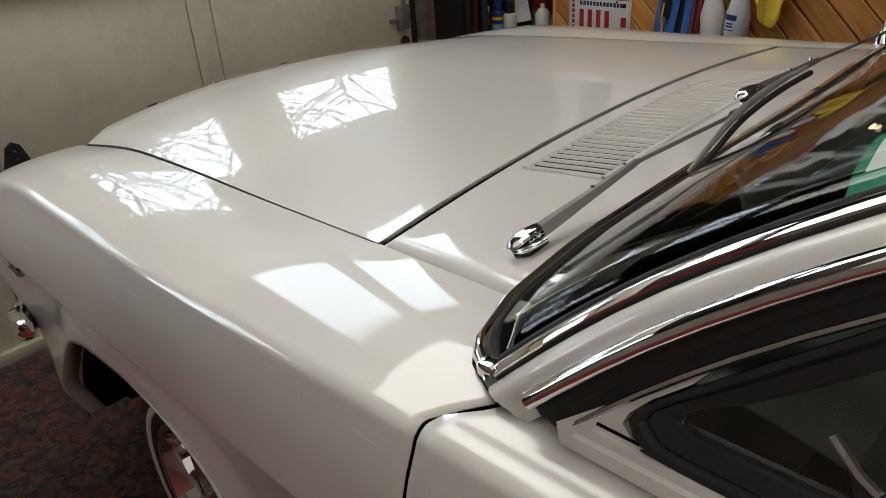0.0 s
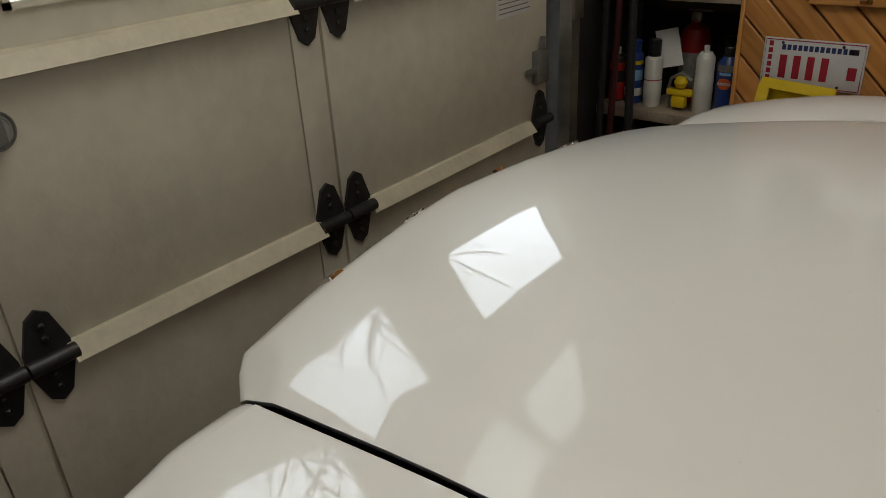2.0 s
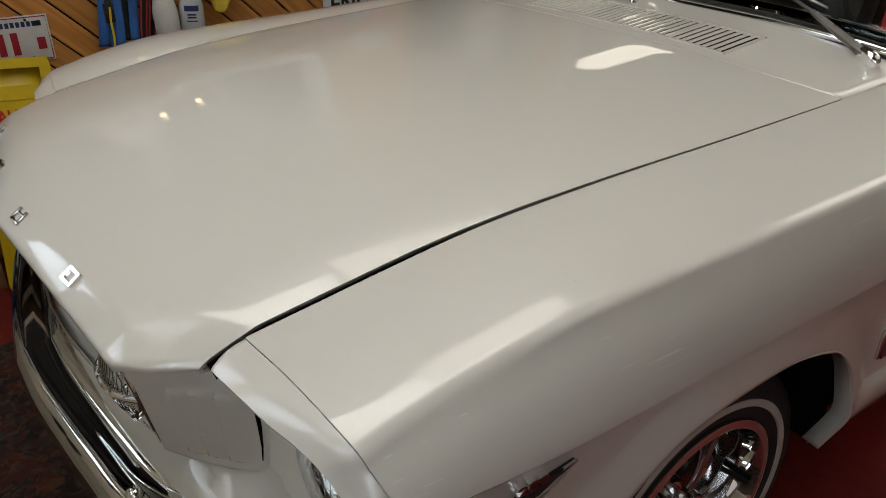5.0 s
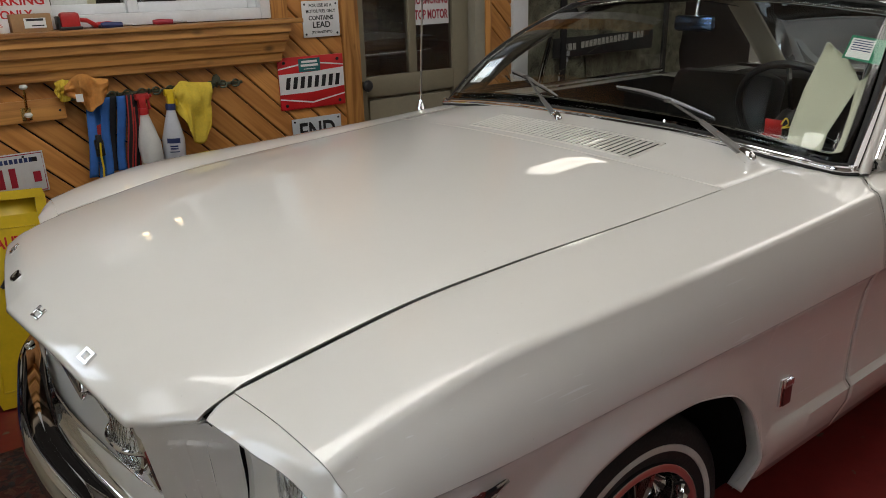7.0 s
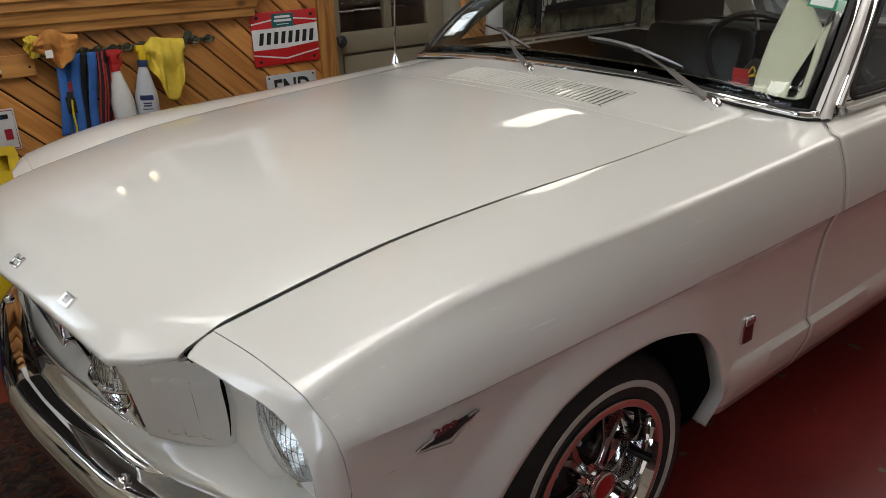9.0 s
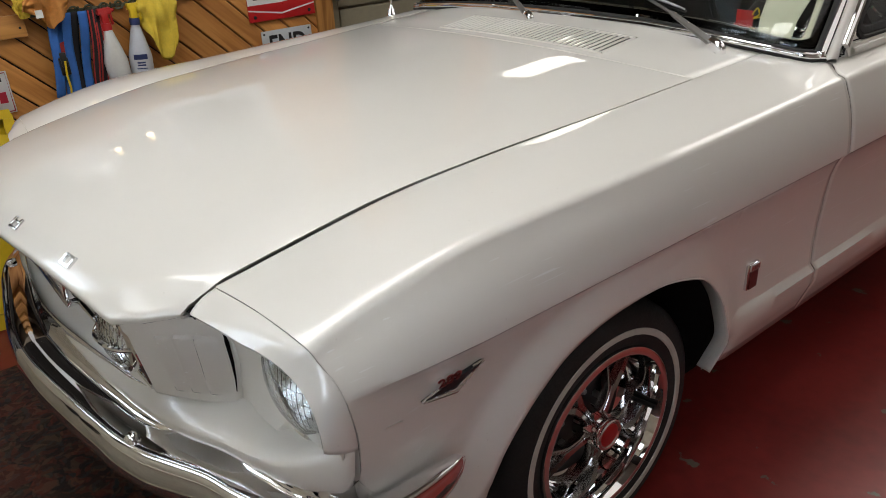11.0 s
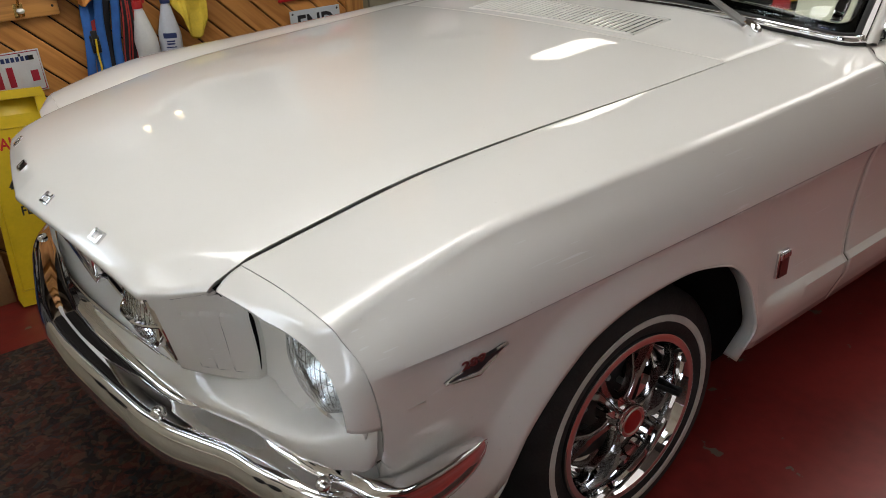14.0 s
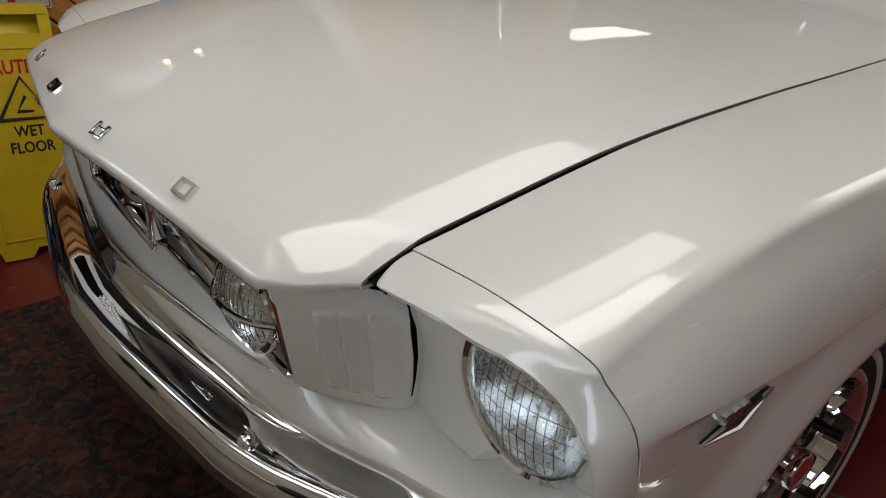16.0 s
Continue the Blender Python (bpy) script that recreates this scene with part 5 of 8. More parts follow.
def fog_lamp(s):
    m = Matrix.Translation((0.770, s * 0.432, 0.764)) @ Matrix.Rotation(radians(7 * s), 4, "Z") @ Matrix.Rotation(radians(90), 4, "Y")
    b = piece("fog_lamp", lathe([(0.030, -0.030), (0.050, -0.015), (0.060, 0.000), (0.0640, 0.016), (0.0645, 0.026), (0.062, 0.033), (0.057, 0.035), (0.054, 0.031), (0.045, 0.012), (0.02, -0.004), (0, -0.006)], 40, m), CHROME, car, "round chrome driving lamp")
    piece("reflector", lathe([(0.0545, 0.030), (0.046, 0.016), (0.03, 0.006), (0.012, 0.001), (0, 0.0)], 40, m), REFLECTOR, b)
    dome = [(0.055, 0.031), (0.048, 0.037), (0.036, 0.043), (0.02, 0.047), (0, 0.048)]
    glass_cover = piece("lamp_glass", lathe(dome + [(0, 0.044), (0.02, 0.043), (0.036, 0.039), (0.048, 0.033), (0.054, 0.028)], 40, m), LENS, b)
    for i in range(-6, 7):
        y = i * 0.0078
        h = math.sqrt(0.0515**2 - y * y)
        piece("lens_flute", tube([m @ Vector((z, y, interp(math.hypot(y, z), [0, 0.02, 0.036, 0.048, 0.055], [0.0485, 0.0475, 0.0435, 0.0375, 0.0315]))) for z in np.linspace(-h, h, 11)], 0.0009, 5), LENS, glass_cover)
    piece("lamp_band", tube([m @ Vector((0, y, interp(abs(y), [0, 0.02, 0.036, 0.048, 0.064], [0.053, 0.052, 0.048, 0.042, 0.030]))) for y in np.linspace(-0.064, 0.064, 17)], 0.0042, 8), CHROME, b)


def headlamp(s):
    m = Matrix.Translation((0.636, s * 0.736, 0.757)) @ Matrix.Diagonal((1, 1.04, 1.04, 1)) @ Matrix.Rotation(radians(90), 4, "Y")
    b = piece("headlamp", lathe([(0.086, -0.004), (0.087, 0.010), (0.084, 0.016), (0.080, 0.012), (0.079, 0.004)], 48, m), CHROME, car, "round sealed-beam headlamp")
    piece("reflector", lathe([(0.079, 0.004), (0.070, -0.012), (0.05, -0.040), (0.02, -0.055), (0, -0.056)], 48, m), REFLECTOR, b)
    bm = lathe([(0.080, 0.012), (0.070, 0.022), (0.05, 0.031), (0.025, 0.036), (0, 0.0375), (0, 0.0335), (0.025, 0.032), (0.05, 0.027), (0.070, 0.018), (0.079, 0.008)], 48, m)
    lens = piece("lens", bm, LENS, b)
    for i in range(-7, 8):
        y = i * 0.0098
        h = math.sqrt(max(0, 0.072**2 - y * y))
        pts = [Vector((0.636 + 0.0375 - 0.0165 * ((y * y + z * z) / 0.0052) * 1.05 - 0.001, s * 0.736 + y, 0.757 + z)) for z in np.linspace(-h, h, 12)]
        piece("lens_flute", tube(pts, 0.0008, 5), LENS, lens)
    for i in range(-3, 4):
        z = i * 0.019
        h = math.sqrt(max(0, 0.072**2 - z * z))
        pts = [Vector((0.636 + 0.0375 - 0.0165 * ((y * y + z * z) / 0.0052) * 1.05 - 0.001, s * 0.736 + y, 0.757 + z)) for y in np.linspace(-h, h, 12)]
        piece("lens_flute", tube(pts, 0.0006, 5), LENS, lens)


for s in (1, -1):
    fog_lamp(s)
    headlamp(s)


def hood_letters():
    """Four chrome letters drawn as plain blocks and rings."""
    def ring(c, w, h, t, m, cut=0.25):
        bm = bmesh.new()
        def loop(a, b, z):
            k = cut
            pts = [(-a, -b * (1 - k)), (-a * (1 - k), -b), (a * (1 - k), -b), (a, -b * (1 - k)), (a, b * (1 - k)), (a * (1 - k), b), (-a * (1 - k), b), (-a, b * (1 - k))]
            return [bm.verts.new((p, q, z)) for p, q in pts]
        lo, lt, it, io = loop(w, h, 0), loop(w * 0.95, h * 0.95, t), loop(w * 0.64, h * 0.58, t), loop(w * 0.58, h * 0.52, 0)
        for A, B in ((lo, lt), (lt, it), (it, io)):
            for i in range(8):
                j = (i + 1) % 8
                bm.faces.new((A[i], A[j], B[j], B[i]))
        bmesh.ops.transform(bm, matrix=m, verts=bm.verts[:])
        return bm
    for y, dx in ((0.336, 0), (0.120, 1), (-0.117, 2), (-0.334, 3)):
        x = interp(abs(y), FRONT_Y, FRONT_X) - 0.023
        n = Vector((-(hood_z(x + 0.01, y) - hood_z(x - 0.01, y)) / 0.02, -(hood_z(x, y + 0.01) - hood_z(x, y - 0.01)) / 0.02, 1)).normalized()
        t = Vector((math.copysign(0.12, y) * -1, 1, 0)).normalized()
        t = (t - n * t.dot(n)).normalized()
        f = n.cross(t)
        z = hood_z(x, y) + 0.0012
        m = Matrix(((t.x, f.x, n.x, x), (t.y, f.y, n.y, y), (t.z, f.z, n.z, z), (0, 0, 0, 1)))
        bm = ring(None, 0.016, 0.0115, 0.006, m, 0.12 if dx in (0,) else 0.35)
        if dx in (1, 3):
            bm.free()
            bm = boxes(((-0.017, -0.012, 0), (0.017, -0.007, 0.006)), ((-0.017, 0.001, 0), (0.012, 0.006, 0.005)), ((-0.017, -0.007, 0), (-0.010, 0.012, 0.006)), ((0.006, -0.008, 0), (0.015, 0.012 if dx == 1 else 0.003, 0.005)), bevel=0.0015)
            bmesh.ops.transform(bm, matrix=m, verts=bm.verts[:])
        piece("badge_letter", bm, CHROME, HOOD, "small chrome badge letter")


hood_letters()

# wing badge and side emblem
EMBLEMRED = mat("dark_enamel_red", (0.09, 0.012, 0.012), 0.3, var=0.1)
EM = [(0.507, 0.7140), (0.446, 0.7265), (0.387, 0.7320), (0.446, 0.7080)]


def emblem(sc, y0, y1):
    bm = bmesh.new()
    c = Vector((0.447, 0.7155))
    f = [bm.verts.new((c.x + (x - c.x) * sc[0], y1, c.y + (z - c.y) * sc[1])) for x, z in EM]
    b = [bm.verts.new((c.x + (x - c.x) * sc[0], y0, c.y + (z - c.y) * sc[1])) for x, z in EM]
    bm.faces.new(f)
    for i in range(4):
        bm.faces.new((f[(i + 1) % 4], f[i], b[i], b[(i + 1) % 4]))
    bmesh.ops.recalc_face_normals(bm, faces=bm.faces[:])
    return bm


vee = piece("engine_emblem", emblem((1, 1), 0.842, 0.8580), GRILLEBLACK, FL, "black vee engine emblem edged in chrome", smooth=False)
VY = 0.8592
piece("emblem_edge", tube([(0.508, VY - 0.003, 0.7140), (0.446, VY, 0.7070), (0.386, VY - 0.003, 0.7320)], [0.0022, 0.0042, 0.0022], 8), CHROME, FL)
piece("emblem_edge", tube([(0.507, VY - 0.003, 0.7155), (0.478, VY, 0.7258)], [0.0016, 0.0022], 6), CHROME, FL)
piece("emblem_edge", tube([(0.412, VY, 0.7338), (0.387, VY - 0.003, 0.7338)], [0.0022, 0.0018], 6), CHROME, FL)
keep_place(lettering("emblem_number", "289", 0.020, CHROME, None, facing_wall(0.456, 0.7320, 0.8565), depth=0.003, width=0.046), FL)
keep_place(lettering("emblem_number_fill", "289", 0.0165, EMBLEMRED, None, facing_wall(0.456, 0.7320, 0.8592), depth=0.0008, width=0.043), FL)
piece("wing_badge", boxes(((-0.455, 0.822, 0.529), (-0.412, 0.8425, 0.596)), bevel=0.004), CHROME, FL, "chrome badge with red stripe panel")
piece("badge_inlay", boxes(((-0.449, 0.8415, 0.533), (-0.418, 0.8455, 0.576))), EMBLEMRED, FL)
for i in range(5):
    piece("badge_bar", boxes(((-0.452 + 0.0078 * i, 0.8415, 0.578), (-0.4475 + 0.0078 * i, 0.847, 0.594)), bevel=0.001), CHROME, FL)


# inner wheel house and undercarriage, in black that stands for shade
def wheel_house(s):
    rows = []
    for yy in (0.815, 0.45):
        rows.append([(x, s * yy, z + 0.004) for x, z in zip(ARCH_X, ARCH_Z)])
    bm = grid(rows)
    thick(piece("wheel_house", bm, SHADEBLACK, car), 0.004)
    lip = grid([[(x, s * (interp(z, SIDE_Z, SIDE_Y) + 0.0235), z) for x, z in zip(ARCH_X, ARCH_Z)], [(x, s * (interp(z, SIDE_Z, SIDE_Y) + 0.018), z + 0.001) for x, z in zip(ARCH_X, ARCH_Z)], [(x, s * (interp(z, SIDE_Z, SIDE_Y) - 0.012), z + 0.004) for x, z in zip(ARCH_X, ARCH_Z)]])
    thick(piece("arch_lip", lip, PAINT, car), 0.003)


for s in (1, -1):
    wheel_house(s)
# plain black boxes give the underside and engine bay their shade
piece("chassis", boxes(((-3.3, -0.70, 0.22), (-0.36, 0.70, 0.42)), ((-0.40, -0.46, 0.24), (0.62, 0.46, 0.80)), ((0.46, -0.72, 0.30), (0.60, 0.72, 0.62))), SHADEBLACK, car, smooth=False)
piece("engine_bay", boxes(((-0.43, -0.56, 0.80), (0.62, 0.56, 0.815)), ((-0.455, -0.60, 0.80), (-0.44, 0.60, 0.945))), SHADEBLACK, car, smooth=False)


def wheel(x, s):
    """Tyre with a thin white band, trim ring and five-spoke styled rim."""
    def turn(bm):
        m = Matrix.Translation((x, s * 0.680, 0.303)) @ Matrix.Rotation(radians(-90 * s), 4, "X")
        bmesh.ops.transform(bm, matrix=m, verts=bm.verts[:])
        return bm
    ty = piece("wheel", turn(lathe([(0.195, -0.10), (0.24, -0.105), (0.28, -0.095), (0.298, -0.075), (0.303, -0.04), (0.303, 0.04), (0.299, 0.073), (0.289, 0.090), (0.272, 0.101), (0.245, 0.103), (0.215, 0.098), (0.200, 0.090), (0.195, 0.08)], 72)), RUBBER, car, "black tyre with a narrow white band")
    piece("whitewall", turn(lathe([(0.2500, 0.1020), (0.2485, 0.1040), (0.2350, 0.1040), (0.2335, 0.1010)], 96)), WHITEWALL, ty)
    piece("trim_ring", turn(lathe([(0.203, 0.088), (0.2055, 0.093), (0.2065, 0.099), (0.2055, 0.1018), (0.2035, 0.1028), (0.1905, 0.1036), (0.1885, 0.1025), (0.186, 0.097), (0.183, 0.090), (0.180, 0.080), (0.177, 0.066), (0.174, 0.050), (0.171, 0.034), (0.166, 0.020), (0.158, 0.008), (0.150, 0.002)], 128)), CHROME, ty, "polished trim ring")
    piece("rim_well", turn(lathe([(0.160, 0.0), (0.10, -0.005), (0.0, -0.005)], 48)), RIMDARK, ty)
    for i in range(5):
        a = 2 * math.pi * i / 5 + 0.30
        # a stem at the hub that forks into two arms
        R = [0.030, 0.042, 0.055, 0.070, 0.085, 0.095, 0.103, 0.112, 0.125, 0.140, 0.155, 0.168]
        for side in (-1, 1):
            rows = []
            for r in R:
                o = interp(r, [0.030, 0.055, 0.085, 0.12, 0.168], [0.018, 0.0115, 0.0145, 0.031, 0.056])
                n = interp(r, [0.097, 0.103, 0.13, 0.168], [0.0, 0.006, 0.020, 0.043])
                h = interp(r, [0.03, 0.06, 0.10, 0.14, 0.168], [0.068, 0.067, 0.060, 0.047, 0.034])
                deep = 0.020 if n > 0 else 0.006
                rows.append([(r, side * o, h - 0.020), (r, side * o, h - 0.002), (r, side * (o + (n - o) * 0.15), h), (r, side * (o + (n - o) * 0.5), h - 0.0015), (r, side * (n + (o - n) * 0.15), h - 0.003), (r, side * n, h - deep)])
            bm = grid(rows, flip=side < 0)
            bmesh.ops.transform(bm, matrix=Matrix.Rotation(a, 4, "Z"), verts=bm.verts[:])
            piece("spoke_arm", turn(bm), WHEELCHROME, ty)
        bm = lathe([(0.009, 0.0), (0.009, 0.024), (0.006, 0.030), (0, 0.030)], 6)
        bmesh.ops.transform(bm, matrix=Matrix.Rotation(a + 0.628, 4, "Z") @ Matrix.Translation((0.072, 0, 0)), verts=bm.verts[:])
        piece("lug_nut", turn(bm), STEEL, ty)
        # black dome that stands for the shade in a rim opening
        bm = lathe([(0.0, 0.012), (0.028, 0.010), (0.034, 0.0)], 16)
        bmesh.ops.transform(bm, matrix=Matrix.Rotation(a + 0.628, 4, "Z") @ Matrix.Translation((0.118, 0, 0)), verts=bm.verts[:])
        piece("rim_window", turn(bm), SHADEBLACK, ty)
    piece("hub_cap", turn(lathe([(0.040, 0.03), (0.039, 0.088), (0.0385, 0.098), (0.037, 0.103), (0.034, 0.105), (0.031, 0.1045), (0.029, 0.1025), (0.026, 0.1015), (0, 0.1015)], 48)), CHROME, ty)
    piece("cap_inlay", turn(lathe([(0.0275, 0.1020), (0.018, 0.1032), (0, 0.1038)], 32)), REDPLASTIC, ty, "red hub cap centre")
    piece("valve", turn(tube([(-0.158, 0.020, 0.035), (-0.168, 0.022, 0.070), (-0.172, 0.022, 0.095)], 0.006, 8)), RUBBER, ty)


for x in (-0.029, -2.76):
    for s in (1, -1):
        wheel(x, s)

# ---- cowl, windscreen, cabin ----
WS_Y = [0, 0.2, 0.4, 0.55, 0.655, 0.72, 0.745]
WS_X = [-0.724, -0.721, -0.712, -0.706, -0.710, -0.727, -0.763]


def ws_base(y):
    a = abs(y)
    wide = 1 + 0.020 * min(1.0, a / 0.745) ** 2
    return Vector((interp(a, WS_Y, WS_X), y * wide, interp(a, [0, 0.3, 0.5, 0.65, 0.745], [1.028, 1.026, 1.016, 1.002, 0.988])))


def ws_top(y):
    s = y / 0.745
    return Vector((-1.215 - 0.05 * s * s, 0.605 * s, 1.365 - 0.045 * s * s))


def ws_point(y, t):
    """A place on the glass: bowed forward, and fuller towards the pillars."""
    s = y / 0.745
    p = ws_base(y).lerp(ws_top(y), t)
    b = math.sin(math.pi * t)
    return p + b * Vector((0.011 + 0.036 * s * s, 0.028 * s * abs(s), 0.018 - 0.006 * s * s))


def cowl_z(x, y):
    s = min(abs(y) / 0.64, 1)
    low = interp(x, [-0.80, -0.45], [0.990, 0.970]) + 0.028 * (1 - s**2.2)
    b = ws_base(y)
    t = max(0.0, min(1.0, (-0.455 - x) / (-0.455 - b.x - 0.004)))
    foot = interp(b.x + 0.004, [-0.80, -0.45], [0.990, 0.970]) + 0.028 * (1 - s**2.2)
    return low - 0.003 * (1 - ease(t * 2.2)) * (1 - s**8) + max(0.0, b.z - 0.004 - foot) * t**2 * (1 - s**4)


def cowl():
    rows = []
    for k in range(15):
        t = k / 14
        row = []
        for y in np.linspace(-1, 1, 41):
            ye = 0.6305 + 0.0150 * t
            yy = y * ye
            xb = ws_base(yy).x + 0.004
            x0 = hood_rear(yy) - 0.0088
            x = x0 + (xb - x0) * t
            row.append((x, yy, cowl_z(x, yy) - (0.02 if k == 0 else 0)))
        rows.append(row)
    rows.insert(1, [(x - 0.001, y, z + 0.017) for x, y, z in rows[0]])
    rows.insert(2, [(x - 0.004, y, cowl_z(x - 0.004, y)) for x, y, z in rows[0]])
    ob = thick(piece("cowl", grid(rows), PAINT, car), 0.002, -1)
    # four groups of louvres
    for g in range(4):
        y0 = 0.350 - g * 0.158
        y1 = y0 - 0.150
        # opaque black sheet under the bars, for the shade in the slots
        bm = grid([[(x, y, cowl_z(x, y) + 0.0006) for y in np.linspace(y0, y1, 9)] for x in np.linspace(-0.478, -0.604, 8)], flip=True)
        piece("louvre_shade", bm, SHADEBLACK, ob)
        n = 8
        p = (y0 - y1) / n
        for i in range(n + 1):
            y = y0 - i * p
            w = p * 0.24
            rows = []
            for x in np.linspace(-0.476, -0.606, 8):
                rows.append([(x, y + w, cowl_z(x, y) + 0.0007), (x, y + w * 0.6, cowl_z(x, y) + 0.0045), (x, y - w * 0.6, cowl_z(x, y) + 0.0045), (x, y - w, cowl_z(x, y) + 0.0007)])
            piece("louvre", grid(rows, flip=True), PAINT, ob)
        for x in (-0.472, -0.610):
            piece("louvre_rim", grid([[(x + a, y, cowl_z(x, y) + h) for a, h in ((-0.006, 0.0006), (-0.003, 0.0045), (0.003, 0.0045), (0.006, 0.0006))] for y in np.linspace(y0 + 0.003, y1 - 0.003, 9)]), PAINT, ob)


cowl()


def windscreen():
    ys = np.linspace(-0.735, 0.735, 41)
    rows = []
    for t in np.linspace(0.012, 0.985, 15):
        row = []
        for y in ys:
            row.append(tuple(ws_point(y, t)))
        rows.append(row)
    g = thick(piece("windscreen", grid(rows), WSGLASS, car, "green-tinted curved windscreen"), 0.005, 0)
    g.visible_shadow = False
    # bright moulding on a black rubber, which shows as a thin line outside it
    def run(line, inner, section, name, m, label="", closed_side=1):
        rows = []
        for k, p in enumerate(line):
            t = (line[min(k + 1, len(line) - 1)] - line[max(k - 1, 0)]).normalized()
            i = (inner[k] - p).normalized()
            n = t.cross(i).normalized()
            if n.z < 0:
                n = -n
            rows.append([tuple(p - i * a + n * h) for a, h in section])
        piece(name, grid(rows, flip=closed_side < 0), m, g, label)
    ts, yb = np.linspace(0.0, 1.0, 24), np.linspace(-0.742, 0.742, 91)
    lines = [([ws_base(y) for y in yb], [ws_point(y * 0.96, 0.06) for y in yb], 0), ([ws_top(y) for y in yb], [ws_point(y * 0.97, 0.94) for y in yb], 1)]
    for s in (1, -1):
        lines.append(([ws_point(0.743 * s, t) for t in ts], [ws_point(0.70 * s, t) for t in ts], 1))
    slim = ((-0.002, 0.0), (-0.002, 0.004), (0.001, 0.0075), (0.007, 0.0085), (0.0125, 0.0065), (0.0135, 0.0))
    ribbed = ((0.002, 0.0), (0.003, 0.008), (0.006, 0.0115), (0.010, 0.0115), (0.0118, 0.009), (0.0140, 0.0105), (0.018, 0.0085), (0.021, 0.003), (0.022, -0.008))
    for line, inner, kind in lines:
        run(line, inner, slim if kind else ribbed, "windscreen_moulding", CHROME, "chrome windscreen moulding")
        run(line, inner, ((-0.013, 0.0), (-0.0115, 0.005), (-0.005, 0.007), (0.003, 0.004)), "rubber_seal", RUBBER)
        o = 0.013 if kind else 0.0215
        run(line, inner, ((o, 0.004), (o + 0.002, 0.004), (o + 0.0035, -0.004)), "rubber_edge", RUBBER)
    for s in (1, -1):
        q = ws_base(0.742 * s) + Vector((0.006, s * 0.006, 0.003))
        piece("moulding_clip", boxes((q - Vector((0.009, 0.009, 0.010)), q + Vector((0.009, 0.009, 0.007))), bevel=0.004), CHROME, g)
    # inspection sticker and small corner label inside the glass
    def on_glass(y, t, off=-0.006):
        return ws_point(y, t) + Vector((off, 0, 0))
    def sticker(y0, y1, t0, t1, m, nm, lb, off=-0.006):
        return piece(nm, grid([[tuple(on_glass(y, t, off)) for y in np.linspace(y0, y1, 4)] for t in np.linspace(t0, t1, 4)]), m, g, lb)
    sticker(0.724, 0.634, 0.575, 0.735, GREENINK, "inspection_sticker", "green and white inspection sticker")
    sticker(0.700, 0.640, 0.59, 0.72, PAPER, "sticker_field", "", -0.0045)
    for k in range(5):
        sticker(0.696, 0.646, 0.64 + 0.016 * k, 0.646 + 0.016 * k, NAVY, "sticker_bar", "", -0.003)
    sticker(-0.60, -0.66, 0.16, 0.30, PAPER, "corner_sticker", "small pale corner sticker")
    return g


windscreen()


